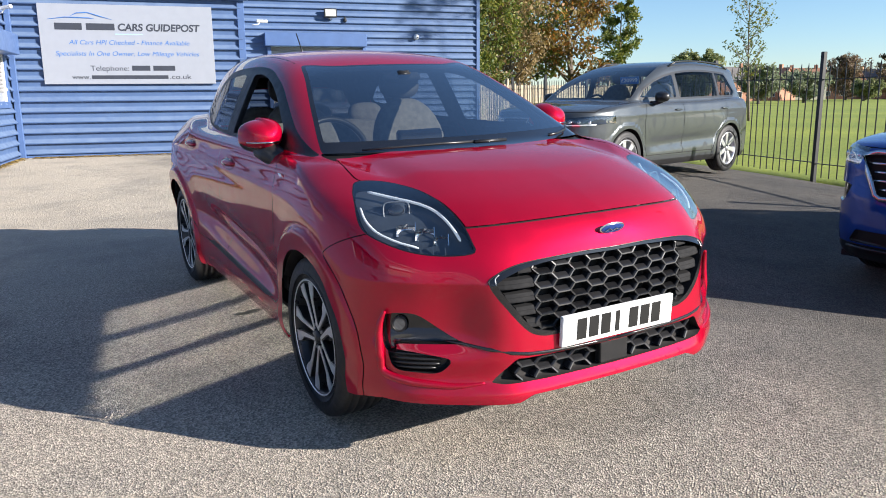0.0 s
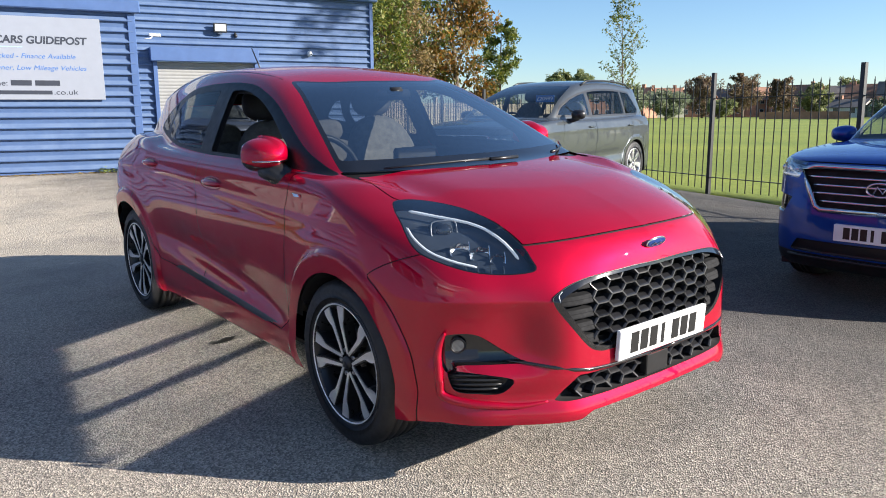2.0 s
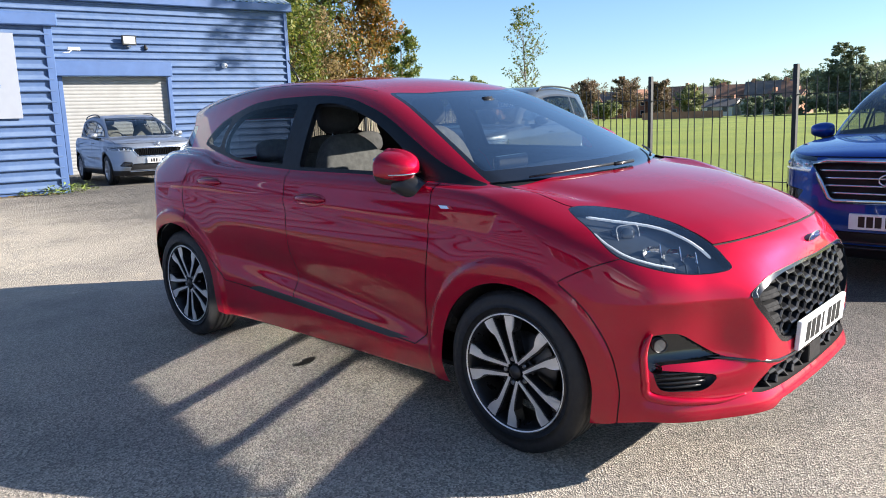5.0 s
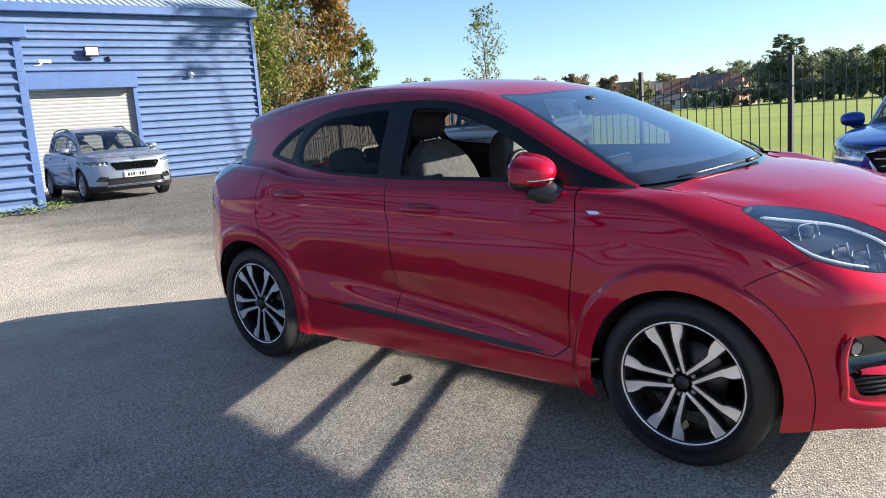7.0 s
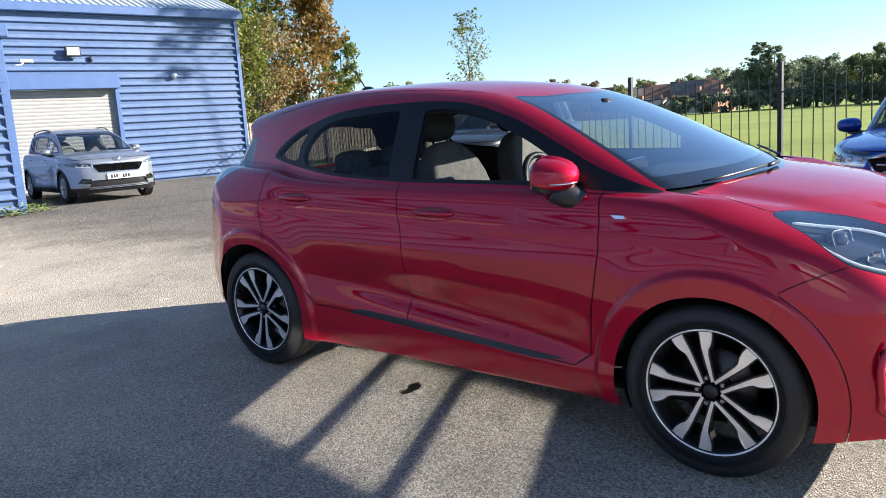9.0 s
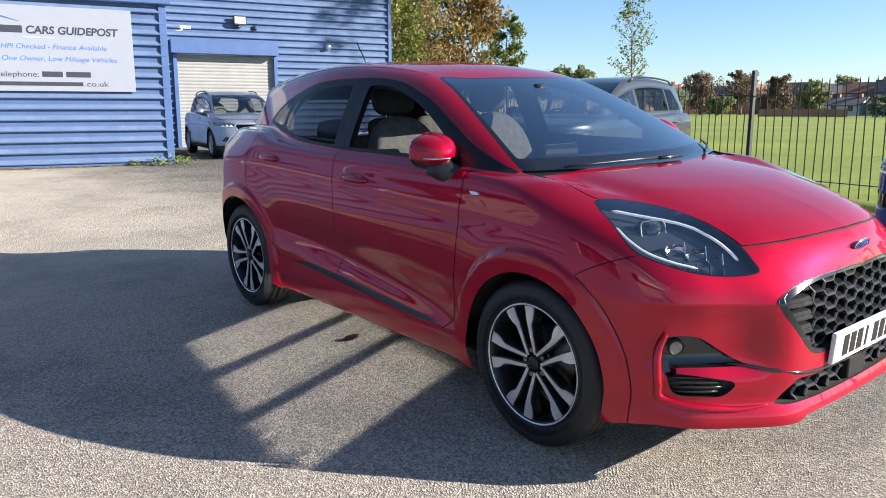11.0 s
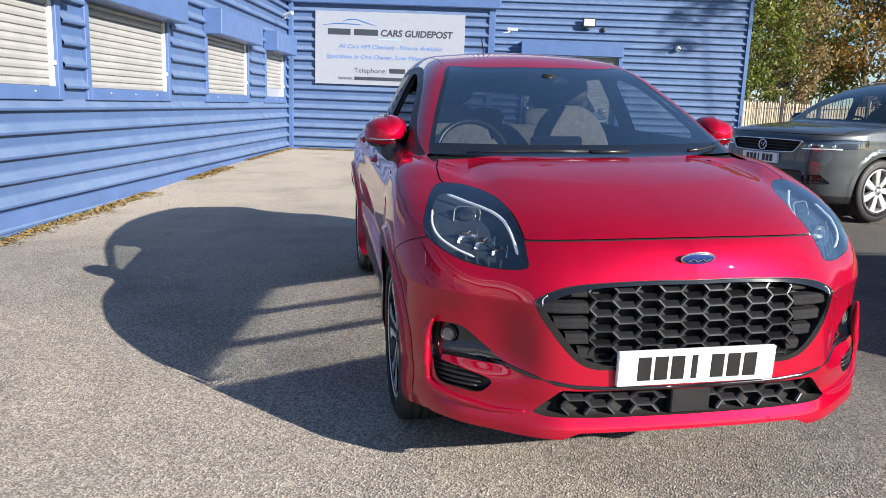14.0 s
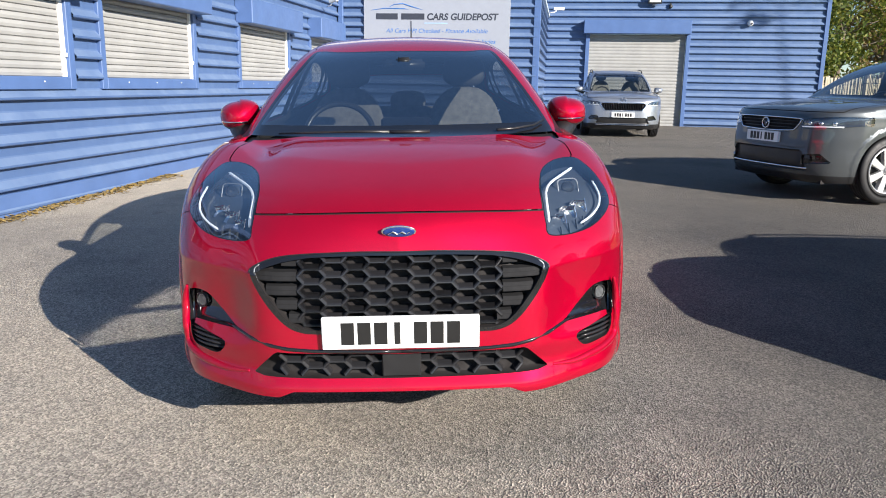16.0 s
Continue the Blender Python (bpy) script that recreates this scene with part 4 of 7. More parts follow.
CABIN = simple("cabin_trim", (0.02, 0.02, 0.021), 0.7, vary=0.25, scale=12, bumps=0.2)
SEATCLOTH = simple("seat_fabric", (0.1, 0.095, 0.088), 0.9, vary=0.3, scale=25, bumps=0.3, bscale=200)
BADGEBLUE = simple("badge_blue", (0.01, 0.035, 0.16), 0.25, coat=0.5)
REFLECTOR = simple("lamp_reflector", (0.6, 0.61, 0.63), 0.22, metal=1.0)
LAMPDARK = simple("lamp_housing", (0.045, 0.055, 0.07), 0.2, vary=0.2)
FOGLENS = simple("fog_lens", (0.22, 0.23, 0.24), 0.12, metal=0.7, vary=0.4, scale=90)
DRL = simple("light_guide", (0.85, 0.88, 0.9), 0.2)
DRL.node_tree.nodes["Principled BSDF"].inputs["Emission Color"].default_value = (0.9, 0.95, 1.0, 1)
DRL.node_tree.nodes["Principled BSDF"].inputs["Emission Strength"].default_value = 0.1
TAILGREY = simple("tail_lamp_inside", (0.13, 0.12, 0.13), 0.25, metal=0.4, vary=0.3, scale=25)
TAILLIT = simple("badge_red", (0.5, 0.01, 0.012), 0.3)
TAILRED = simple("tail_lamp_red", (0.03, 0.015, 0.018), 0.06, coat=1.0)
STEEL = simple("brake_steel", (0.1, 0.097, 0.094), 0.45, metal=1.0)
NUTSTEEL = simple("nut_steel", (0.3, 0.3, 0.31), 0.3, metal=1.0)
VANE = simple("grille_vane", (0.016, 0.016, 0.017), 0.75, vary=0.15, scale=20, spec=0.12)

F_RED = car_field(RED_CAR)


def on(f, i, j, keep=None):
    """A cut from a 2D outline over two axes of the absolute place; keep limits it."""
    def phi(V):
        p = f(np.abs(V[:, i]) if i == 0 else V[:, i], np.abs(V[:, j]) if j == 0 else V[:, j])
        if keep is not None:
            p = np.maximum(p, keep(V))
        return p
    return phi


def strip(m, phi, w):
    """Cuts out a thin line of half width w along phi = 0: the line, the inside, the outside."""
    inner, rest = split(m, lambda V: phi(V) + w)
    line, outer = split(rest, lambda V: phi(V) - w)
    return line, inner, outer


half = surface_nets(F_RED, (-0.06, -0.1, 0.12), (0.99, 4.3, 1.62), 0.0135)
_, half = split(half, lambda V: V[:, 0])
# wheel openings
for wy, wz, r in ((WHEEL_F, 0.338, 0.372), (WHEEL_R, 0.345, 0.385)):
    _, half = split(half, lambda V: np.maximum(np.hypot(V[:, 1] - wy, V[:, 2] - wz) - r, 0.5 - V[:, 0]))
_, half = split(half, lambda V: V[:, 2] - 0.205 - (0.058 + 0.022 * np.clip((0.42 - V[:, 0]) / 0.05, 0, 1)) * np.clip((0.62 - V[:, 1]) / 0.3, 0, 1))

# windscreen and rear screen
ws_f = outline([(-0.7, 1.80), (-0.35, 1.803), (0, 1.80), (0.3, 1.83), (0.44, 1.90), (0.485, 1.89), (0.53, 1.72), (0.62, 1.40), (0.69, 1.10), (0.66, 0.97), (0.4, 0.86), (-0.4, 0.86), (-0.8, 1.2)], True)
ws_keep = lambda V: np.maximum(V[:, 1] - 2.05, 1.066 - V[:, 2])
wscreen, half = split(half, on(ws_f, 0, 1, ws_keep))
ws_frit, wscreen = (lambda a: (a[1], a[0]))(split(wscreen, lambda V: np.maximum(ws_f(V[:, 0], V[:, 1]), 1.085 - V[:, 2]) + 0.022))
rs_f = outline([(-0.6, 1.30), (0.0, 1.31), (0.45, 1.30), (0.56, 1.27), (0.62, 1.10), (0.55, 1.05), (-0.6, 1.05)], True)
rscreen, half = split(half, on(rs_f, 0, 2, lambda V: 3.75 - V[:, 1]))
# side windows: black surround, then the panes
dlo_f = outline([(3.49, 1.20), (3.39, 1.285), (3.25, 1.348), (2.98, 1.42), (2.74, 1.445), (2.53, 1.452), (2.31, 1.452), (2.10, 1.433), (1.93, 1.391), (1.77, 1.337), (1.57, 1.245), (1.36, 1.146), (1.18, 1.082), (1.10, 1.055), (1.33, 1.064), (1.72, 1.078), (2.09, 1.08), (2.40, 1.082), (2.85, 1.102), (3.19, 1.138), (3.40, 1.170)], True, 5)
dlo, half = split(half, on(dlo_f, 1, 2, lambda V: 0.5 - V[:, 0]))
fw_f = outline([(2.318, 1.10), (2.322, 1.12), (2.330, 1.3), (2.333, 1.39), (2.325, 1.408), (2.30, 1.411), (2.20, 1.41), (2.08, 1.392), (1.92, 1.348), (1.75, 1.278), (1.6, 1.20), (1.52, 1.158), (1.5, 1.11), (1.53, 1.097), (1.6, 1.096), (2.0, 1.097), (2.30, 1.098)], True, 5)
rw_f = outline([(2.485, 1.104), (2.478, 1.125), (2.488, 1.25), (2.496, 1.39), (2.505, 1.41), (2.53, 1.414), (2.74, 1.404), (2.96, 1.382), (3.10, 1.335), (3.18, 1.25), (3.16, 1.165), (3.04, 1.137), (2.8, 1.115)], True, 5)
qw_f = outline([(3.245, 1.177), (3.235, 1.25), (3.195, 1.34), (3.29, 1.318), (3.39, 1.26), (3.45, 1.205), (3.36, 1.187)], True, 5)
fwin, dlo = split(dlo, on(fw_f, 1, 2))
rwin, dlo = split(dlo, on(rw_f, 1, 2))
qwin, dlo = split(dlo, on(qw_f, 1, 2))
# headlamps
HL1, HL2, HLD = np.array([0.7071, 0.7071, 0]), np.array([-0.498, 0.498, 0.711]), np.array([0.503, -0.503, 0.704])
hl_pts = [(0.705, 0.70, 0.99), (0.617, 0.64, 0.992), (0.545, 0.508, 0.969), (0.515, 0.36, 0.928), (0.508, 0.235, 0.869), (0.507, 0.18, 0.82), (0.517, 0.15, 0.786), (0.605, 0.20, 0.78), (0.70, 0.29, 0.786), (0.773, 0.40, 0.82), (0.797, 0.475, 0.861), (0.775, 0.575, 0.936), (0.748, 0.65, 0.97)]
hl_f = outline([(np.dot(HL1, p), np.dot(HL2, p)) for p in hl_pts], True, 6)
hl_phi = lambda V: np.maximum(np.maximum(hl_f(V @ HL1, V @ HL2), V[:, 1] - 0.78), 0.45 - V[:, 0])
lamp, half = split(half, hl_phi)
lamp_rim, lamp = (lambda a: (a[1], a[0]))(split(lamp, lambda V: hl_phi(V) + 0.0045))
# grille, lower grille, fog pockets, black line
gr_pts = [(-0.2, 0.765), (0, 0.765), (0.17, 0.764), (0.385, 0.749), (0.488, 0.714), (0.503, 0.678), (0.455, 0.598), (0.39, 0.522), (0.335, 0.493), (0.26, 0.487), (0, 0.487), (-0.2, 0.487)]
gr_f = outline(gr_pts, True)
grille_o, half = split(half, on(gr_f, 0, 2, lambda V: V[:, 1] - 0.3))
grille_i, grille_rim = split(grille_o, lambda V: gr_f(V[:, 0], V[:, 2]) + 0.014 + 0.008 * np.clip((V[:, 0] - 0.3) / 0.12, 0, 1))
lg_f = outline([(-0.2, 0.415), (0, 0.415), (0.38, 0.42), (0.425, 0.423), (0.508, 0.341), (0.47, 0.333), (0.3, 0.329), (0, 0.328), (-0.2, 0.328)], False)
lower_o, half = split(half, on(lg_f, 0, 2, lambda V: V[:, 1] - 0.3))
fog_f = outline([(0.793, 0.55), (0.771, 0.572), (0.724, 0.577), (0.688, 0.567), (0.642, 0.53), (0.598, 0.494), (0.569, 0.475), (0.621, 0.471), (0.704, 0.47), (0.761, 0.466), (0.764, 0.445), (0.789, 0.445)], True, 5)
fog, half = split(half, on(fog_f, 0, 2, lambda V: V[:, 1] - 0.5))
duct_f = outline([(0.783, 0.448), (0.738, 0.447), (0.683, 0.438), (0.633, 0.427), (0.621, 0.413), (0.657, 0.373), (0.724, 0.373), (0.764, 0.377), (0.781, 0.40)], True, 5)
duct, half = split(half, on(duct_f, 0, 2, lambda V: V[:, 1] - 0.5))
# tail lamp, sill strip
tl_f = outline([(3.72, 1.138), (3.83, 1.153), (3.97, 1.135), (4.2, 1.10), (4.2, 0.965), (4.06, 0.965), (3.97, 0.99), (3.83, 1.078)], True, 5)
tail, half = split(half, on(tl_f, 1, 2, lambda V: 0.42 - V[:, 0]))
tail_rim, tail_in = (lambda a: (a[1], a[0]))(split(tail, lambda V: tl_f(V[:, 1], V[:, 2]) + 0.011))
ss_f = outline([(2.79, 0.412), (2.64, 0.437), (2.3, 0.418), (1.9, 0.392), (1.47, 0.363), (1.6, 0.343), (2.2, 0.376)], False)
sillstrip, half = split(half, on(ss_f, 1, 2, lambda V: 0.6 - V[:, 0]))
# bonnet
bn_in = spline([(0.0, 0.47), (0.13, 0.5), (0.24, 0.506), (0.36, 0.514), (0.5, 0.548), (0.6, 0.60), (0.69, 0.69), (0.78, 0.70), (1.0, 0.668), (1.3, 0.62)])
bn_phi = lambda V: np.maximum(np.maximum(V[:, 0] - bn_in(V[:, 1]), V[:, 1] - 0.93 - 0.2 * V[:, 0]**2), np.maximum(0.881 - 0.08 * V[:, 0]**2 - V[:, 2], V[:, 1] - 1.15))
bn_gap, bonnet, half = strip(half, bn_phi, 0.0028)
cowl, half = split(half, lambda V: np.maximum(np.maximum(V[:, 1] - 1.1, 0.9 - V[:, 1]), np.maximum(V[:, 0] - 0.70, 1.045 - V[:, 2])))
# doors
fd_f = outline([(1.325, 1.09), (1.303, 0.95), (1.303, 0.85), (1.325, 0.70), (1.345, 0.57), (1.357, 0.40), (1.43, 0.345), (1.9, 0.368), (2.345, 0.392), (2.335, 0.61), (2.336, 0.88), (2.37, 1.0), (2.395, 1.10)], False)
rd_f = outline([(2.395, 1.12), (2.37, 1.0), (2.336, 0.88), (2.335, 0.61), (2.345, 0.392), (2.75, 0.418), (2.98, 0.43), (3.03, 0.50), (3.13, 0.594), (3.23, 0.665), (3.30, 0.74), (3.345, 0.86), (3.365, 0.96), (3.372, 1.17), (3.0, 1.18)], False)
side_keep = lambda V: np.maximum(0.55 - V[:, 0], V[:, 2] - 1.25)
fd_gap, fdoor, half = strip(half, on(fd_f, 1, 2, side_keep), 0.0025)
rd_gap, rdoor, half = strip(half, on(rd_f, 1, 2, side_keep), 0.0025)
# bumper seams
bs = spline([(0.3, 0.875), (0.43, 0.84), (0.525, 0.805), (0.605, 0.765), (0.7, 0.70)])
fp_gap, nose_skin, half = strip(half, lambda V: np.maximum(np.maximum(V[:, 2] - bs(V[:, 1]), V[:, 1] - 0.7), 0.464 - np.hypot(V[:, 1] - WHEEL_F, V[:, 2] - 0.342)), 0.002)

red_car = empty("car", SLOPE @ Matrix.Identity(4), "glossy red metallic crossover with black grille parked on the forecourt", "car")
INW = lambda m, d: recess(m, -d * unit_grad(m[0]), False)


def unit_grad(V, F=F_RED):
    g = gradient(F, np.abs(V) * np.array([1, 0, 0]) + V * np.array([0, 1, 1]))
    g[:, 0] *= np.where(V[:, 0] < 0, -1, 1)
    return g / (np.linalg.norm(g, axis=1)[:, None] + 1e-9)


skin("body", both(half), RED, red_car, F=F_RED)
skin("front_bumper", both(nose_skin), RED, red_car, F=F_RED)
skin("bonnet", both(bonnet), RED, red_car, F=F_RED)
for gap_ in (bn_gap, fd_gap, rd_gap, fp_gap):
    for mm in (lambda q: q, mirror):
        for pc_ in pieces(gap_):
            skin("panel_gap", mm(INW(pc_, 0.004)), GAP, red_car)
for mm in (lambda q: q, mirror):
    skin("scuttle", mm(INW(cowl, 0.012)), SATIN, red_car)
skin("windscreen", both(wscreen), SCREEN, red_car, "clear windscreen", F=F_RED)
skin("windscreen_border", both(ws_frit), BLACKGLOSS, red_car, F=F_RED)
skin("rear_screen", both(rscreen), REARGLASS, red_car, "dark rear screen", F=F_RED)
for sd, mm in (("left", lambda q: q), ("right", mirror)):
    d1 = skin("door", mm(fdoor), RED, red_car, F=F_RED)
    d2 = skin("door", mm(rdoor), RED, red_car, F=F_RED)
    if sd == "left":
        skin("pane", mm(fwin), CLEAR, d1, "clear side window", F=F_RED)
    skin("pane", mm(rwin), PRIVACY, d2, "dark tinted side window", F=F_RED)
    skin("quarter_window", mm(qwin), PRIVACY, red_car, "dark tinted quarter window", F=F_RED)
    skin("window_surround", mm(dlo), FRAMEBLACK, red_car, "black window surround", F=F_RED)
    hl = skin("headlight", mm(lamp), LAMPLENS, red_car, "clear lamp cover over dark housing", F=F_RED)
    skin("lamp_rim", mm(lamp_rim), BLACKGLOSS, hl, F=F_RED)
    skin("housing", mm(INW(lamp, 0.045)), LAMPDARK, hl)
    skin("fog_lamp_surround", mm(recess(fog, np.array([-0.01, 0.03, 0]))), BLACKGLOSS, red_car)
    skin("air_duct", mm(recess(duct, np.array([-0.01, 0.04, 0]))), SATIN, red_car)
    tl_ = skin("tail_light", mm(tail_in), LAMPLENS, red_car, "clear smoked tail lamp with dark edge", F=F_RED)
    skin("lamp_rim", mm(tail_rim), BLACKGLOSS, tl_, F=F_RED)
    skin("housing", mm(INW(tail_in, 0.022)), TAILGREY, tl_)
    skin("sill_strip", mm(sillstrip), SATIN, red_car, F=F_RED)
gb = skin("grille", both(recess(grille_i, np.array([0, 0.06, 0]))), GAP, red_car, "black honeycomb grille")
skin("grille_frame", both(grille_rim), BLACKGLOSS, gb, F=F_RED)
lgb = skin("lower_grille", both(recess(lower_o, np.array([0, 0.05, 0]))), GAP, red_car, "black honeycomb lower grille")
# inner lining seen through the glass
lining = [split(q, lambda V: np.maximum(1.0 - V[:, 1], 0.45 - V[:, 2]))[0] for q in (fdoor, rdoor, half, dlo)]
lin_in = INW(join(*lining), 0.03)
skin("inner_trim", both((lin_in[0], lin_in[1][:, ::-1])), CABIN, red_car)

def revolve(prof, seg=48, axis_x=True):
    """Turns a profile of (along, radius) points about the x axis."""
    n = len(prof)
    vs = [(p[0], p[1] * math.cos(2 * math.pi * i / seg), p[1] * math.sin(2 * math.pi * i / seg)) for i in range(seg) for p in prof]
    fs = [(i * n + j, i * n + j + 1, ((i + 1) % seg) * n + j + 1, ((i + 1) % seg) * n + j) for i in range(seg) for j in range(n - 1)]
    return vs, fs


def solid(pts2, x0, x1):
    """A prism over a flat outline of (y, z) points, from x0 to x1; the face at x1 looks to +x."""
    n = len(pts2)
    vs = [(x0, p[0], p[1]) for p in pts2] + [(x1, p[0], p[1]) for p in pts2]
    fs = [tuple(range(n - 1, -1, -1)), tuple(range(n, 2 * n))] + [(i, (i + 1) % n, n + (i + 1) % n, n + i) for i in range(n)]
    return vs, fs


def arm_points(sgn, rot, grow=0.0):
    """One spoke of a pair: from the hub outwards, then swept to the rim."""
    line = [(0.034, 0.0200, 0.0055), (0.09, 0.0250, 0.0070), (0.140, 0.0300, 0.0090), (0.158, 0.0335, 0.0110), (0.175, 0.0420, 0.0180), (0.196, 0.0500, 0.0220), (0.222, 0.0560, 0.0235), (0.238, 0.0590, 0.0275)]
    a, b = [], []
    for r, off, w in line:
        w += grow
        a.append((off - w, r))
        b.append((off + w, r))
    pts = a + b[::-1]
    c, s = math.cos(rot), math.sin(rot)
    pts = [(sgn * u, v) for u, v in pts]
    if sgn > 0:
        pts = pts[::-1]
    return [(u * c - v * s, u * s + v * c) for u, v in pts]




def wheel_meshes(tyre_r=0.337, rim_r=0.243, width=0.215, twin=True, face=ALLOY, back=DARKALLOY, spokes=5):
    """The pieces of a wheel, as (name, mesh, level); its outer side looks to +x."""
    out = []
    w = width / 2

    def add(name, vs, fs, mats, smooth=True, label="", shared=None):
        me = bpy.data.meshes.new(name)
        me.from_pydata(vs, [], fs)
        for m in mats:
            me.materials.append(m)
        if smooth:
            me.polygons.foreach_set("use_smooth", [True] * len(me.polygons))
        me.update()
        out.append((name, me, label))
    prof = [(-w * 0.7, rim_r - 0.01), (-w * 0.95, rim_r + 0.02), (-w * 1.02, (rim_r + tyre_r) / 2), (-w * 0.93, tyre_r - 0.022), (-w * 0.8, tyre_r - 0.006)]
    grooves = []
    for g in (-0.5, -0.17, 0.17, 0.5):
        grooves += [(w * g - 0.006, tyre_r), (w * g - 0.005, tyre_r - 0.008), (w * g + 0.005, tyre_r - 0.008), (w * g + 0.006, tyre_r)]
    prof += grooves + [(-p[0], p[1]) for p in prof[::-1]][0:5]
    prof.insert(-1, (w * 0.985, rim_r + 0.03))
    prof[-1] = (w * 0.86, rim_r + 0.004)
    vs, fs = revolve(prof, 72)
    add("tyre", vs, fs, [RUBBER])
    vs, fs = revolve([(-w * 0.7, rim_r - 0.012), (w * 0.5, rim_r - 0.03), (w * 0.8, rim_r - 0.012), (w * 0.9, rim_r - 0.008), (w * 0.92, rim_r + 0.001), (w * 0.86, rim_r + 0.006)], 72)
    add("rim", vs, fs, [back])
    vs, fs = revolve([(w * 0.91, rim_r - 0.0055), (w * 0.935, rim_r - 0.0035), (w * 0.925, rim_r + 0.001)], 72)
    add("rim_edge", vs, fs, [face])
    xf = w * 0.86
    for k in range(spokes):
        rot = 2 * math.pi * k / spokes
        for sgn in ((1, -1) if twin else (1,)):
            if twin:
                bk, fc = arm_points(sgn, rot, 0.006), arm_points(sgn, rot)
            else:
                c, s = math.cos(rot), math.sin(rot)
                mk = lambda g: [(u * c - v * s, u * s + v * c) for u, v in ((-0.02 - g, 0.05), (0.02 + g, 0.05), (0.035 + g, 0.14), (0.055 + g, rim_r - 0.006), (-0.015 - g, rim_r - 0.006), (-0.02 - g, 0.14))]
                bk, fc = mk(0.006), mk(0.0)
            vs, fs = solid(bk, xf - 0.05, xf - 0.003)
            n = len(vs)
            v2, f2 = solid(fc, xf - 0.004, xf)
            me = bpy.data.meshes.new("spoke")
            me.from_pydata(vs + v2, [], fs + [tuple(i + n for i in f) for f in f2])
            me.materials.append(back)
            me.materials.append(face)
            me.polygons.foreach_set("material_index", [0] * len(fs) + [1] * len(f2))
            # dish the outer ends back a little
            for v in me.vertices:
                r = math.hypot(v.co.y, v.co.z)
                v.co.x -= 0.012 * max(0, 1 - r / 0.2)
            me.update()
            out.append(("spoke", me, "machined silver face over black spoke"))
    vs, fs = revolve([(xf - 0.06, 0.068), (xf - 0.038, 0.066), (xf - 0.034, 0.03), (xf - 0.012, 0.0285), (xf - 0.006, 0.026), (xf - 0.004, 0.0)], 32)
    add("hub_cap", vs, fs, [back])
    vs, fs = revolve([(w * 0.1, 0.0), (w * 0.1, 0.07), (w * 0.05, 0.075), (w * 0.05, 0.145), (-w * 0.05, 0.147)], 40)
    add("brake_disc", vs, fs, [STEEL])
    for k in range(5):
        a = 2 * math.pi * k / 5
        vs, fs = revolve([(xf - 0.04, 0.0115), (xf - 0.016, 0.011), (xf - 0.011, 0.007), (xf - 0.011, 0.0)], 8)
        add("wheel_nut", [(v[0], v[1] - 0.052 * math.sin(a), v[2] + 0.052 * math.cos(a)) for v in vs], fs, [NUTSTEEL], False)
    return out


def place_wheel(parts, parent, m):
    tyre = [p for p in parts if p[0] == "tyre"][0]
    top = new("wheel", tyre[1])
    top.parent = parent
    top.matrix_basis = m
    tagged(top, "black tyre on alloy wheel")
    for name, me, label in parts:
        if name == "tyre":
            continue
        o = new(name, me)
        o.parent = top
        if label:
            tagged(o, label)
    return top


RED_CAR_WHEEL = wheel_meshes()
for i, (sx, wy) in enumerate(((-1, WHEEL_F), (-1, WHEEL_R), (1, WHEEL_F), (1, WHEEL_R))):
    spin = (18, 30, 30, 15)[i]
    place_wheel(RED_CAR_WHEEL, red_car, Matrix.Translation((sx * 0.765, wy, WHEEL_Z)) @ pose(0, 0, 0, 0, 0, 180 if sx < 0 else 0) @ pose(0, 0, 0, spin, 0, 0))
# wheel wells and underside
for sx in (-1, 1):
    for wy, wz, r in ((WHEEL_F, 0.338, 0.374), (WHEEL_R, 0.345, 0.387)):
        vs, fs = [], []
        for i in range(25):
            a = math.radians(-25 + 230 * i / 24)
            for x in (0.45, 0.872 if 25 < math.degrees(a) < 155 else 0.80):
                vs.append((sx * x, wy + r * math.cos(a), wz + r * math.sin(a)))
        fs = [(2 * i, 2 * i + 1, 2 * i + 3, 2 * i + 2) for i in range(24)]
        n = len(vs)
        vs.append((sx * 0.45, wy, wz))
        fs += [(n, 2 * i, 2 * i + 2) for i in range(24)]
        mesh_ob("wheel_well", vs, fs, GAP, red_car, smooth=True)
bm = bmesh.new()
add_box(bm, -0.7, 0.7, 0.35, 4.0, 0.215, 0.235)
part("underbody", bm, GAP, red_car)

# honeycomb bars
nose_out = lambda x, z: float(spline_front(z) + spline_bow(abs(x)) + spline_lean(abs(x)) * min(max((z - 0.69) / 0.17, 0), 1.3))
nose_y = lambda x, z: nose_out(x, z) + float(RED_CAR["cheek"] * cheek_at(abs(x), z))
spline_front, spline_bow, spline_lean = spline(RED_CAR["front"]), spline(RED_CAR["bow"]), spline(RED_CAR["lean"])


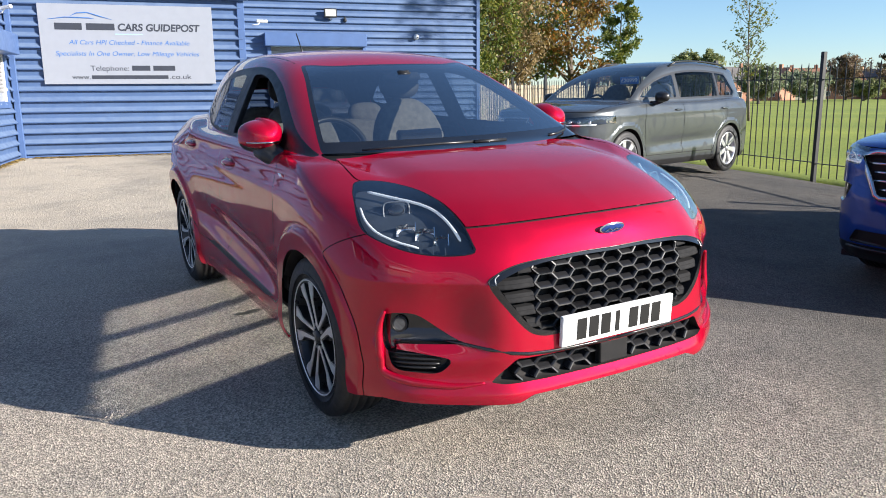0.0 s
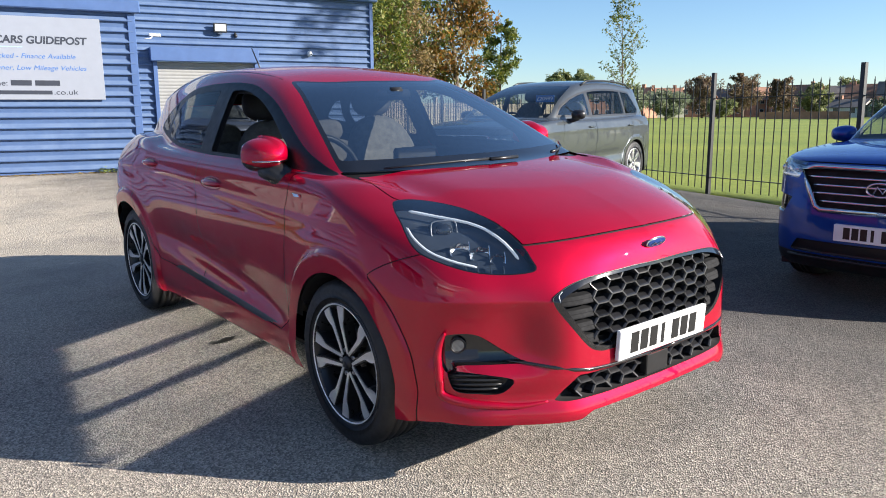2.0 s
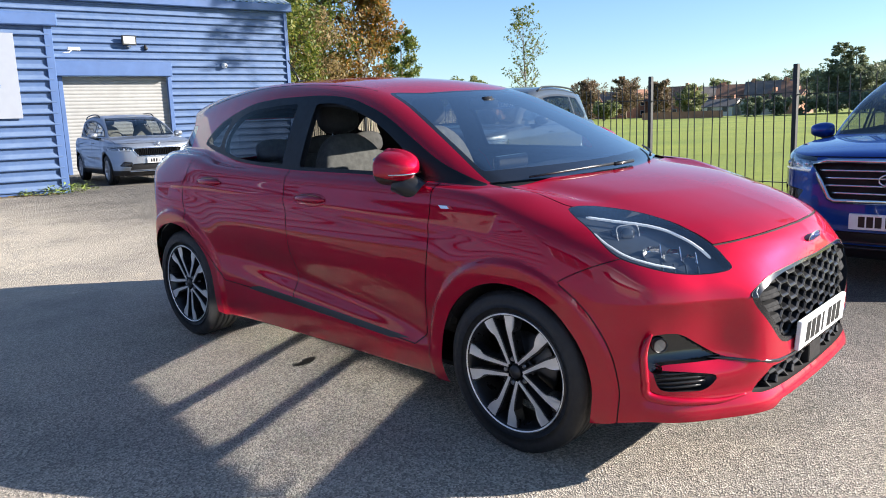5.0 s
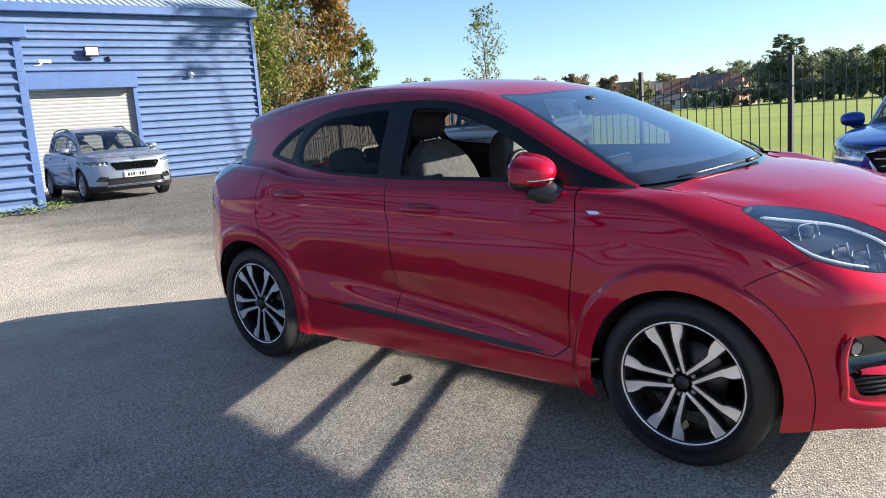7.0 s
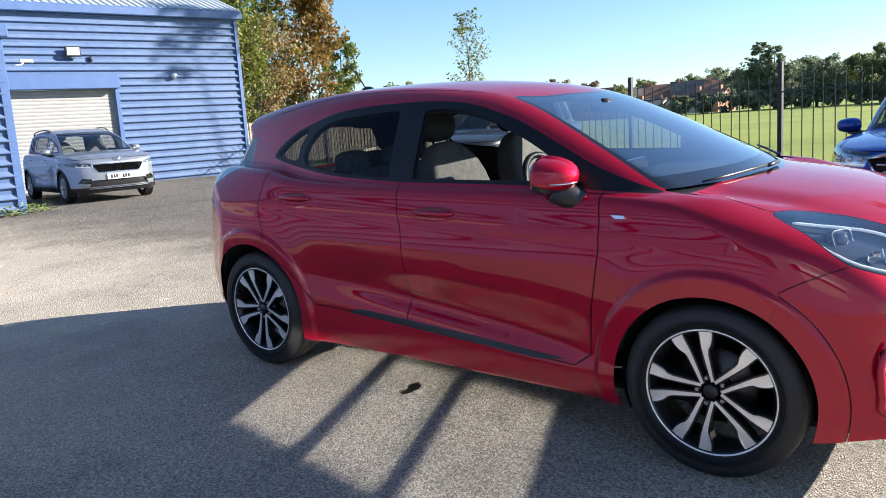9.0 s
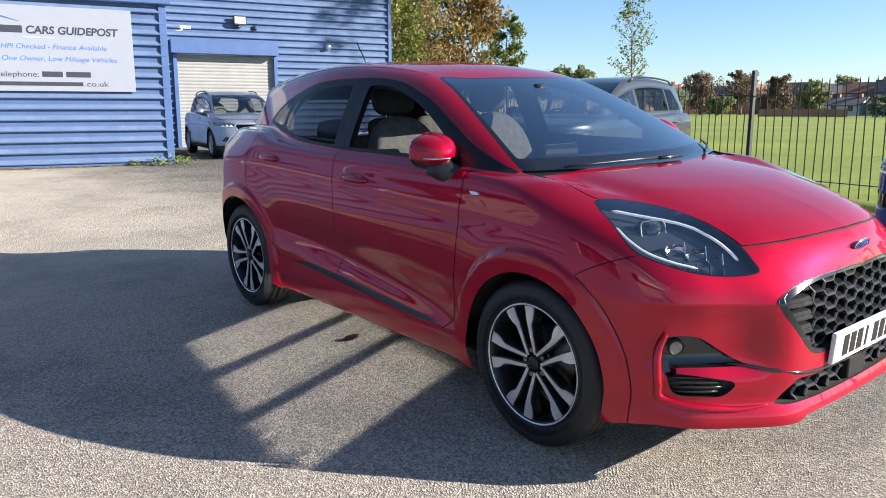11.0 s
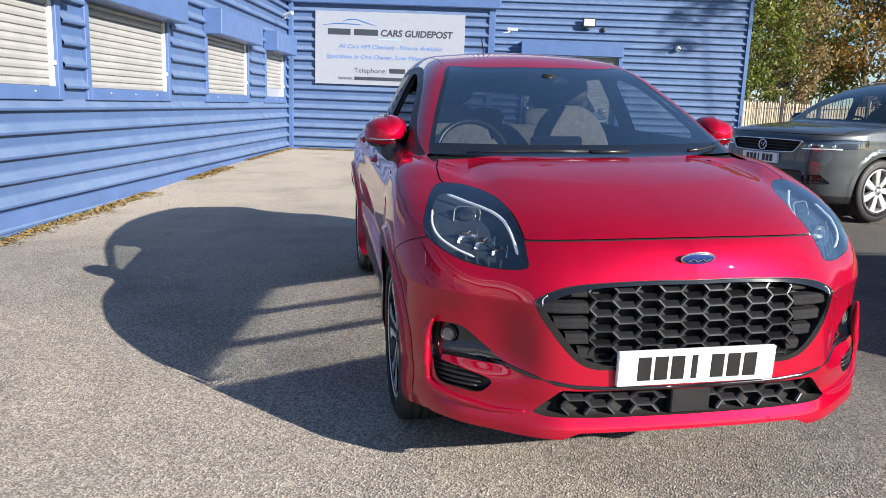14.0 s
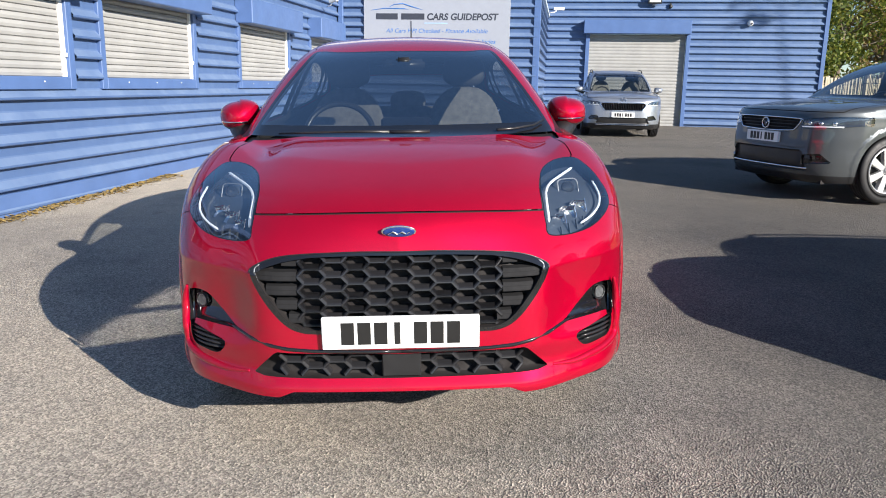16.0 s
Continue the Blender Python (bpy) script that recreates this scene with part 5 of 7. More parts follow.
def honeycomb(name, f, z0, z1, x1, flat, slant, h, parent, off=0.014, r=0.0062, gapx=0.0, xmax=9.0):
    """Bars of a mesh of wide hexagons inside an outline."""
    bm = bmesh.new()
    seen = set()

    def bar(a, b):
        k = tuple(sorted(((round(a[0], 4), round(a[1], 4)), (round(b[0], 4), round(b[1], 4)))))
        if k in seen:
            return
        seen.add(k)
        m = ((a[0] + b[0]) / 2, (a[1] + b[1]) / 2)
        if f(np.array([abs(m[0])]), np.array([m[1]]))[0] > -0.006 or abs(m[0]) < gapx or abs(m[0]) > xmax:
            return
        pts = []
        for px, pz in (a, b):
            y = nose_y(px, pz) + off
            pts.append(((px, y, pz)))
        (ax_, ay, az), (bx, by, bz) = pts
        d = Vector((bx - ax_, 0, bz - az))
        nrm = Vector((-d.z, 0, d.x)).normalized()
        if nrm.z < 0:
            nrm = -nrm
        flat_bar = abs(nrm.z) > 0.9
        # a thin bright nose low on the bar, a broad slope above it running back
        prof = [(-0.35, 0.0), (0.2, 0.0008), (0.75, 0.006), (1.9 if flat_bar else 1.2, 0.024), (1.6 if flat_bar else 1.2, 0.036), (-1.0, 0.036), (-0.9, 0.008)]
        rings = [[bm.verts.new(Vector(P) + nrm * (r * u) + Vector((0, v, 0))) for u, v in prof] for P in pts]
        n = len(prof)
        for i in range(n):
            j = (i + 1) % n
            bm.faces.new((rings[0][i], rings[1][i], rings[1][j], rings[0][j]))
        bm.faces.new(rings[0])
        bm.faces.new(rings[1][::-1])
    rows = int((z1 - z0) / h) + 2
    cols = int(x1 / (flat + slant)) + 2
    for c in range(-cols, cols + 1):
        for rr in range(-1, rows):
            cx = c * (flat + slant)
            cz = z0 + rr * h + (h / 2 if c % 2 else 0)
            hexa = [(cx - flat / 2, cz + h / 2), (cx + flat / 2, cz + h / 2), (cx + flat / 2 + slant, cz), (cx + flat / 2, cz - h / 2), (cx - flat / 2, cz - h / 2), (cx - flat / 2 - slant, cz)]
            for i in range(6):
                bar(hexa[i], hexa[(i + 1) % 6])
    return tagged(part(name, bm, GRILLEBLACK, parent), "gloss black honeycomb bars", kind="stuff")


honeycomb("honeycomb", gr_f, 0.489, 0.765, 0.5, 0.051, 0.0225, 0.0475, gb, r=0.0078, xmax=0.365)
honeycomb("honeycomb", lg_f, 0.333, 0.425, 0.49, 0.051, 0.0225, 0.0475, lgb, r=0.0078, gapx=0.068, xmax=0.44)
bm = bmesh.new()
add_box(bm, -0.066, 0.066, 0.016, 0.05, 0.331, 0.413, 0.004)
part("sensor_panel", bm, SATIN, lgb)
# outer vanes of the grille: stepped blades that run out to the frame
for sx in (-1, 1):
    for zz in (0.7265, 0.679, 0.6315, 0.584, 0.5365):
        xs_ = [x for x in np.linspace(0.30, 0.48, 37) if gr_f(np.array([x]), np.array([zz]))[0] < -0.02]
        xb = max(xs_)
        xa = min(0.345, xb - 0.05)
        bm = bmesh.new()
        prof = [(0.0, -0.013), (0.0, -0.009), (0.006, 0.001), (0.006, 0.004), (0.013, 0.015), (0.036, 0.02), (0.036, -0.013)]
        rings = [[bm.verts.new((sx * x, nose_y(x, zz) + 0.012 + dy, zz + dz)) for dy, dz in prof] for x in np.linspace(xa, xb, 6)]
        for r0, r1 in zip(rings, rings[1:]):
            for i in range(len(prof)):
                j = (i + 1) % len(prof)
                bm.faces.new((r0[i], r0[j], r1[j], r1[i]))
        bm.faces.new(rings[0])
        bm.faces.new(rings[-1])
        bmesh.ops.recalc_face_normals(bm, faces=bm.faces[:])
        part("grille_vane", bm, VANE, gb)
# thin pale line inside the frame
inner_line = [p for p in loop2d(gr_pts, 8).tolist() if p[0] > 0.05 and gr_f(np.array([p[0]]), np.array([p[1]]))[0] < 0.02]
for sx in (-1, 1):
    bm = bmesh.new()
    low_run = sorted([p for p in inner_line if p[1] < 0.715 and p[0] > 0.28], key=lambda p: p[1])
    add_path(bm, [(sx * (p[0] - 0.02), nose_y(p[0] - 0.02, p[1]) + 0.004, p[1] + 0.004) for p in low_run], 0.0028, 6)
    part("grille_lining", bm, GREYMETAL, gb, smooth=True)
# gloss edge along the top of the grille
bm = bmesh.new()
rim = loop2d(gr_pts, 8)
rim = rim[rim[:, 0] >= 0]
top_edge = sorted([p for p in rim.tolist() if p[1] > 0.69], key=lambda p: p[0])
line = [(-p[0], nose_y(p[0], p[1]) - 0.001, p[1] - 0.002) for p in top_edge[::-1]] + [(p[0], nose_y(p[0], p[1]) - 0.001, p[1] - 0.002) for p in top_edge]
add_path(bm, line, 0.0025, 6)
part("grille_edge", bm, SATIN, gb, "thin gloss black edge", True)

# number plate with plain bars for its characters
plate = new("number_plate")
plate.parent = red_car
plate.matrix_basis = pose(0, -0.004, 0.496, 4, 0, 0)
tagged(plate, "white front number plate")
bm = bmesh.new()
add_box(bm, -0.262, 0.262, -0.006, 0.012, -0.057, 0.057, 0.003)
part("plate_board", bm, PLATEWHITE, plate)


def plate_bars(parent, n1=4, n2=3, h=0.079, w=0.044, gap=0.011, y=-0.0075, x0=None, group_gap=0.033):
    total = (n1 + n2) * w + (n1 + n2 - 2) * gap + group_gap
    x = -total / 2
    for i in range(n1 + n2):
        bm = bmesh.new()
        ww = w * (0.45 if i == 3 else 1.0)
        add_box(bm, x + (w - ww) / 2, x + (w + ww) / 2, y, y + 0.002, -h / 2, h / 2, 0.0008)
        part("character_bar", bm, PLATEINK, parent)
        x += w + (group_gap if i == n1 - 1 else gap)


plate_bars(plate)
# oval badge
bdg = new("badge")
bdg.parent = red_car
bdg.matrix_basis = pose(0, 0.044, 0.829, 20, 0, 0)
tagged(bdg, "blue oval badge with chrome edge")
for nm, rx, rz, y0, mt in (("badge_rim", 0.058, 0.0245, -0.004, CHROME), ("badge_face", 0.0525, 0.0195, -0.006, BADGEBLUE)):
    bm = bmesh.new()
    bmesh.ops.create_uvsphere(bm, u_segments=40, v_segments=12, radius=1)
    bmesh.ops.transform(bm, verts=bm.verts, matrix=Matrix.Translation((0, y0 + 0.002, 0)) @ Matrix.Diagonal((rx, 0.005, rz, 1)))
    part(nm, bm, mt, bdg, smooth=True)
bm = bmesh.new()
add_path(bm, [(-0.035, -0.011, -0.004), (-0.02, -0.0115, 0.006), (-0.005, -0.012, -0.004), (0.01, -0.012, 0.005), (0.024, -0.0115, -0.003), (0.036, -0.011, 0.004)], 0.0022, 5)
part("badge_mark", bm, CHROME, bdg)

# lamps inside the headlight covers
for sx in (-1, 1):
    hl = [o for o in red_car.children if o.name.startswith("headlight") and (np.sign(o.data.vertices[0].co.x) == sx)][0]

    def lamp_point(p, d):
        """The place at depth d under the lamp cover, near p."""
        g = np.array(p, float) + HLD * 0.25
        w = g[None, :] - HLD[None, :] * np.linspace(0, 0.6, 400)[:, None]
        q = w[int(np.argmax(F_RED(w[:, 0], w[:, 1], w[:, 2]) < 0))][None, :]
        q = (q - unit_grad(q) * d)[0]
        return (sx * q[0], q[1], q[2])
    def smooth_run(pts, n=5):
        p = np.array(pts, float)
        out = []
        for k in range(len(p) - 1):
            a, b, c, d = p[max(k - 1, 0)], p[k], p[k + 1], p[min(k + 2, len(p) - 1)]
            for t in np.linspace(0, 1, n, endpoint=False):
                out.append(0.5 * (2 * b + (c - a) * t + (2 * a - 5 * b + 4 * c - d) * t**2 + (3 * b - a - 3 * c + d) * t**3))
        return out + [p[-1]]
    for run, rad in ((((0.69, 0.635, 0.972), (0.635, 0.545, 0.96), (0.575, 0.44, 0.943), (0.545, 0.36, 0.915), (0.538, 0.28, 0.88), (0.537, 0.21, 0.83)), 0.0055), (((0.758, 0.56, 0.925), (0.77, 0.49, 0.885), (0.76, 0.42, 0.85), (0.718, 0.345, 0.825), (0.665, 0.28, 0.81)), 0.0042)):
        bm = bmesh.new()
        line = [lamp_point(p, 0.02) for p in smooth_run(run)]
        add_path(bm, line, [rad * 0.5] + [rad] * (len(line) - 2) + [rad * 0.4], 8)
        part("light_guide", bm, DRL, hl, "white daytime light guide", True)
    facing = Vector((sx * 0.42, -0.85, 0.3)).normalized()
    rot = facing.to_track_quat("X", "Z").to_matrix().to_4x4()
    c = Vector(lamp_point((0.65, 0.478, 0.93), 0.036))
    at_ = Matrix.Translation(c) @ rot
    bm = bmesh.new()
    add_box(bm, -0.04, 0.0, -0.052, 0.052, -0.036, 0.036, 0.014, m=at_, seg=3)
    part("projector", bm, LAMPDARK, hl, smooth=True)
    bm = bmesh.new()
    ring = [(0.047 * math.copysign(abs(math.cos(q))**0.45, math.cos(q)), 0.033 * math.copysign(abs(math.sin(q))**0.45, math.sin(q))) for q in np.linspace(0, 6.2832, 41)]
    add_path(bm, [at_ @ Vector((0.004, u, w)) for u, w in ring], 0.0028, 6)
    part("projector_bezel", bm, GREYMETAL, hl, "grey bezel round the projector", True)
    bm = bmesh.new()
    bmesh.ops.create_uvsphere(bm, u_segments=24, v_segments=14, radius=1)
    bmesh.ops.transform(bm, verts=bm.verts, matrix=at_ @ Matrix.Translation((0.002, 0, 0)) @ Matrix.Diagonal((0.014, 0.03, 0.024, 1)))
    part("lens", bm, BLACKGLASS, hl, "dark projector lens", True)
    # bright bowls: three reflector cells in a row, each with a rib between
    rf = random.Random(17)
    for k, (px, py, pz, ru, rw) in enumerate(((0.668, 0.365, 0.862, 0.034, 0.026), (0.622, 0.312, 0.848, 0.034, 0.025), (0.585, 0.262, 0.832, 0.026, 0.019))):
        cell = Matrix.Translation(Vector(lamp_point((px, py, pz), 0.03))) @ rot
        bm = bmesh.new()
        grid = []
        for i in range(9):
            row = []
            for j in range(7):
                u, w = -1 + i / 4, -1 + j / 3
                row.append(bm.verts.new(cell @ Vector((-0.024 * (1 - 0.5 * (u * u + w * w)) + rf.uniform(-0.0012, 0.0012), u * ru, w * rw * (1 - 0.25 * abs(u))))))
            grid.append(row)
        for i in range(8):
            for j in range(6):
                bm.faces.new((grid[i][j], grid[i + 1][j], grid[i + 1][j + 1], grid[i][j + 1]))
        bmesh.ops.recalc_face_normals(bm, faces=bm.faces[:])
        part("reflector", bm, REFLECTOR, hl, "bright bowl reflector")
        bm = bmesh.new()
        add_tube(bm, cell @ Vector((0.0, ru, -rw)), cell @ Vector((0.0, ru, rw * 1.1)), 0.0022, seg=6)
        part("reflector_rib", bm, CHROME, hl)
    for k in range(4):
        q = Vector(lamp_point((0.60 + 0.03 * k, 0.215 + 0.032 * k, 0.805 + 0.006 * k), 0.035))
        bm = bmesh.new()
        add_box(bm, -0.004, 0.004, -0.002, 0.002, -0.018, 0.018, m=Matrix.Translation(q) @ rot)
        part("lamp_fin", bm, LAMPDARK, hl)
    # fog lamp
    c = Vector((sx * 0.737, nose_y(0.737, 0.53) + 0.02, 0.53))
    bm = bmesh.new()
    vs, fs = revolve([(0.0, 0.0), (0.0, 0.021), (-0.01, 0.026), (-0.03, 0.026)], 24)
    q = Vector((sx * 0.55, -0.83, 0)).to_track_quat("X", "Z").to_matrix().to_4x4()
    o = mesh_ob("fog_lamp", vs, fs, FOGLENS, red_car, "round clear fog lamp")
    o.matrix_basis = Matrix.Translation(c) @ q
    # rounded ribs in the air duct
    for zz, xa, xb in ((0.436, 0.678, 0.774), (0.420, 0.644, 0.776), (0.404, 0.644, 0.774), (0.388, 0.658, 0.764)):
        bm = bmesh.new()
        add_path(bm, [(sx * x, nose_y(x, zz) + 0.012 + 0.008 * abs(x - (xa + xb) / 2) / (xb - xa), zz) for x in np.linspace(xa, xb, 6)], [0.003, 0.0055, 0.0055, 0.0055, 0.0055, 0.003], 6)
        part("duct_rib", bm, SATIN, red_car, smooth=True)
    # bezel round the fog lamp
    bm = bmesh.new()
    fq = Vector((sx * 0.55, -0.83, 0)).to_track_quat("X", "Z").to_matrix()
    add_path(bm, [c + fq @ Vector((0.0, 0.0255 * math.cos(a_), 0.0255 * math.sin(a_))) for a_ in np.linspace(0, 6.2832, 25)], 0.0035, 6)
    part("fog_lamp_bezel", bm, SATIN, red_car, smooth=True)
    # black blade from the fog pocket to under the plate
    bm = bmesh.new()
    add_path(bm, [(sx * x, nose_y(x, z) + 0.003, z) for x, z in ((0.62, 0.481), (0.575, 0.474), (0.505, 0.459), (0.44, 0.445), (0.38, 0.434), (0.3, 0.428), (0.2, 0.425), (0.1, 0.424), (0.0, 0.424))], [0.003, 0.006, 0.0075, 0.008, 0.008, 0.008, 0.008, 0.008, 0.008], 8)
    part("trim_blade", bm, BLACKGLOSS, red_car, smooth=True)
    # raised red fin round the pockets
    run = smooth_run(((0.789, 0.585), (0.802, 0.54), (0.807, 0.48), (0.805, 0.40), (0.792, 0.357), (0.74, 0.338), (0.672, 0.331), (0.61, 0.327), (0.525, 0.338)), 6)
    rads = np.interp(np.linspace(0, 1, len(run)), np.linspace(0, 1, 9), [0.005, 0.012, 0.015, 0.016, 0.017, 0.016, 0.014, 0.011, 0.005])
    bm = bmesh.new()
    add_path(bm, [(sx * x, nose_out(x, z) + 0.35 * (nose_y(x, z) - nose_out(x, z)) + 0.004, z) for x, z in run], rads.tolist(), 12)
    part("bumper_fin", bm, RED, red_car, smooth=True)

# mirrors
for sx in (-1, 1):
    mr = new("mirror")
    mr.parent = red_car
    mr.matrix_basis = pose(sx * 0.835, 1.555, 1.125, 0, 0, -10 * sx)
    tagged(mr, "red mirror with black base and arm")

    def egg(bm, top):
        bmesh.ops.create_uvsphere(bm, u_segments=36, v_segments=24, radius=1)
        for v in bm.verts:
            x, y, z = v.co
            # squarer outline, flat towards the glass behind
            s = 1.0 / max(1e-6, (abs(x)**2.8 + abs(z)**2.8)**(1 / 2.8)) * math.hypot(x, z) if (abs(x) + abs(z)) > 1e-6 else 1
            x, z = x * s, z * s
            y = y * (0.15 if y < 0 else 0.045)
            taper = 1 - 0.16 * (sx * x if sx * x > 0 else 0)
            v.co = Vector((x * 0.1, y, z * 0.077 * taper + (0.008 if sx * x < 0 else 0)))
        cut = bmesh.ops.bisect_plane(bm, geom=bm.verts[:] + bm.edges[:] + bm.faces[:], plane_co=(0, 0, -0.026), plane_no=(0, -0.25 if top else 0.25, 1 if top else -1), clear_inner=True)
    bm = bmesh.new()
    egg(bm, True)
    part("mirror_cap", bm, RED, mr, "red painted cap", True)
    bm = bmesh.new()
    egg(bm, False)
    part("mirror_base", bm, SATIN, mr, "black lower housing", True)
    bm = bmesh.new()
    add_path(bm, [(-sx * 0.0, -0.045, -0.05), (-sx * 0.012, -0.09, -0.075), (-sx * 0.03, -0.135, -0.10), (-sx * 0.055, -0.165, -0.118), (-sx * 0.085, -0.175, -0.125)], [0.058, 0.054, 0.05, 0.046, 0.042], 16)
    part("mirror_arm", bm, SATIN, mr, "black mirror arm", True)
    bm = bmesh.new()
    add_box(bm, -0.08, 0.08, 0.012, 0.03, -0.045, 0.05, 0.008)
    part("mirror_glass", bm, CHROME, mr)
    # indicator strip
    bm = bmesh.new()
    add_path(bm, [(sx * x, y - 0.003, -0.022) for x, y in ((-0.04, -0.137), (0.02, -0.144), (0.06, -0.118), (0.088, -0.06))], 0.004, 6)
    part("indicator", bm, CHROME, mr, smooth=True)

# door handles: a shallow cup and a bar over it
for sx in (-1, 1):
    doors = [o for o in red_car.children if o.name.startswith("door") and np.sign(o.data.vertices[0].co.x) == sx]
    for (hy, hz), dr in zip(((2.137, 0.957), (3.083, 1.0)), doors):
        p = project(F_RED, np.array([[0.87, hy + dy, hz + 0.004] for dy in np.linspace(-0.118, 0.118, 9)]), 6)
        g = unit_grad(p)
        tilt = math.atan2(p[-1][0] - p[0][0], p[-1][1] - p[0][1])
        bm = bmesh.new()
        add_path(bm, [(sx * (q[0] + 0.010 * math.sin(math.pi * i / 8)), q[1], q[2]) for i, q in enumerate(p)], [0.007, 0.013, 0.016, 0.0175, 0.018, 0.0175, 0.016, 0.013, 0.007], 12)
        part("door_handle", bm, RED, dr, smooth=True)
        # raised lip of the oval cup; darker red imitates shade behind the bar
        rim_ = project(F_RED, np.array([[0.87, hy + 0.131 * math.cos(q), hz + 0.036 * math.sin(q)] for q in np.linspace(0, 6.2832, 41)]), 6)
        bm = bmesh.new()
        add_path(bm, [(sx * (q[0] - 0.0008), q[1], q[2]) for q in rim_], 0.0028, 6)
        part("handle_rim", bm, RED, dr, smooth=True)
        bm = bmesh.new()
        bmesh.ops.create_uvsphere(bm, u_segments=24, v_segments=12, radius=1)
        bmesh.ops.transform(bm, verts=bm.verts, matrix=Matrix.Translation((sx * p[4][0], hy, hz - 0.002)) @ Matrix.Rotation(-sx * tilt, 4, "Z") @ Matrix.Diagonal((0.004, 0.1, 0.0235, 1)))
        part("handle_cup", bm, HANDLESHADE, dr, smooth=True)
    p = project(F_RED, np.array([[0.85, 1.215, 0.977]]), 6)[0]
    bm = bmesh.new()
    add_box(bm, -0.002, 0.003, -0.034, 0.034, -0.0075, 0.0075, 0.001)
    for v in bm.verts:
        v.co.y += v.co.z * 1.2
    o = part("side_badge", bm, CHROME, red_car, "small silver side badge")
    o.matrix_basis = Matrix.Translation((sx * p[0], p[1], p[2])) @ pose(0, 0, 0, 0, 0, 0)
    bm = bmesh.new()
    add_box(bm, -0.0035, 0.0045, -0.037, -0.017, -0.0065, 0.0065, 0.001)
    for v in bm.verts:
        v.co.y += v.co.z * 1.2
    part("badge_flash", bm, TAILLIT, o, "red corner of the badge")
    # joint strip between roof and side
    pts = project(F_RED, np.array([[0.50 + 0.0 * t, 1.96 + 1.75 * t, 1.45 + 0.13 * math.sin(math.pi * (0.25 + 0.6 * t)) - 0.05 * t] for t in np.linspace(0, 1, 14)]), 6)
    bm = bmesh.new()
    add_path(bm, [(sx * q[0], q[1], q[2] - 0.006) for q in pts], 0.0075, 6)
    part("roof_strip", bm, SATIN, red_car, "black roof joint strip", True)

# antenna, wipers
bm = bmesh.new()
bmesh.ops.create_uvsphere(bm, u_segments=16, v_segments=8, radius=1)
bmesh.ops.transform(bm, verts=bm.verts, matrix=Matrix.Translation((0.03, 3.31, 1.53)) @ Matrix.Diagonal((0.026, 0.062, 0.034, 1)))
ant = part("antenna", bm, SATIN, red_car, "short black roof antenna", True)
bm = bmesh.new()
add_path(bm, [(0.03, 3.315, 1.54), (0.03, 3.38, 1.62), (0.03, 3.445, 1.70)], [0.0065, 0.0045, 0.004], 6)
part("mast", bm, SATIN, ant, smooth=True)
for pts in ([(0.42, 0.97, 1.082), (0.5, 1.0, 1.10), (0.6, 1.06, 1.117), (0.66, 1.13, 1.135)], [(-0.02, 0.90, 1.078), (-0.2, 0.92, 1.084), (-0.4, 0.955, 1.087), (-0.55, 1.0, 1.085)], [(0.12, 0.90, 1.078), (-0.05, 0.895, 1.08)]):
    q = project(F_RED, np.array([[abs(p[0]), p[1], p[2]] for p in pts]), 5)
    g = unit_grad(q)
    pp = [(math.copysign(a[0], p[0]), a[1] + 0.012 * b[1], a[2] + 0.016 * b[2]) for a, b, p in zip(q, g, pts)]
    bm = bmesh.new()
    add_path(bm, pp, [0.008, 0.0065, 0.0055, 0.0045][:len(pp)] if len(pp) > 2 else 0.009, 6)
    part("wiper", bm, SATIN, red_car, "black wiper arm", True)

# cabin: dashboard, steering wheel, seats, mirror
bm = bmesh.new()
add_box(bm, -0.68, 0.68, 1.02, 1.62, 0.72, 1.045, 0.06, seg=3)
part("dashboard", bm, CABIN, red_car, smooth=True)
bm = bmesh.new()
add_box(bm, -0.12, 0.14, 1.52, 1.56, 1.0, 1.11, 0.012)
part("screen", bm, BLACKGLOSS, red_car, "black centre display")
bm = bmesh.new()
c0, tilt = Vector((-0.36, 1.80, 1.0)), radians(25)
add_path(bm, [c0 + Vector((0.185 * math.cos(a), 0.185 * math.sin(a) * math.sin(tilt), 0.185 * math.sin(a) * math.cos(tilt))) for a in np.linspace(0, 6.2832, 33)], 0.016, 8)
add_tube(bm, c0 + Vector((-0.17, 0, 0)), c0 + Vector((0.17, 0, 0)), 0.02)
add_tube(bm, c0 + Vector((0, -0.25, -0.1)), c0, 0.045)
part("steering_wheel", bm, SATIN, red_car, smooth=True)


def cushion(bm, c, size, tilt=0.0, power=3.2, taper=0.0, bolster=0.0):
    """A stuffed block: a rounded box with an optional narrower top and raised sides in front."""
    ball = bmesh.ops.create_uvsphere(bm, u_segments=36, v_segments=22, radius=1)["verts"]
    m = Matrix.Translation(c) @ pose(0, 0, 0, tilt, 0, 0)
    for v in ball:
        q = Vector(v.co)
        q *= 1.0 / (abs(q.x)**power + abs(q.y)**power + abs(q.z)**power)**(1 / power)
        k = 1 - taper * max(0.0, q.z)**2
        y = q.y - (bolster * max(0.0, abs(q.x) - 0.5)**2 * 4 if q.y < 0 else 0)
        v.co = m @ Vector((q.x * size[0] * k, y * size[1], q.z * size[2]))


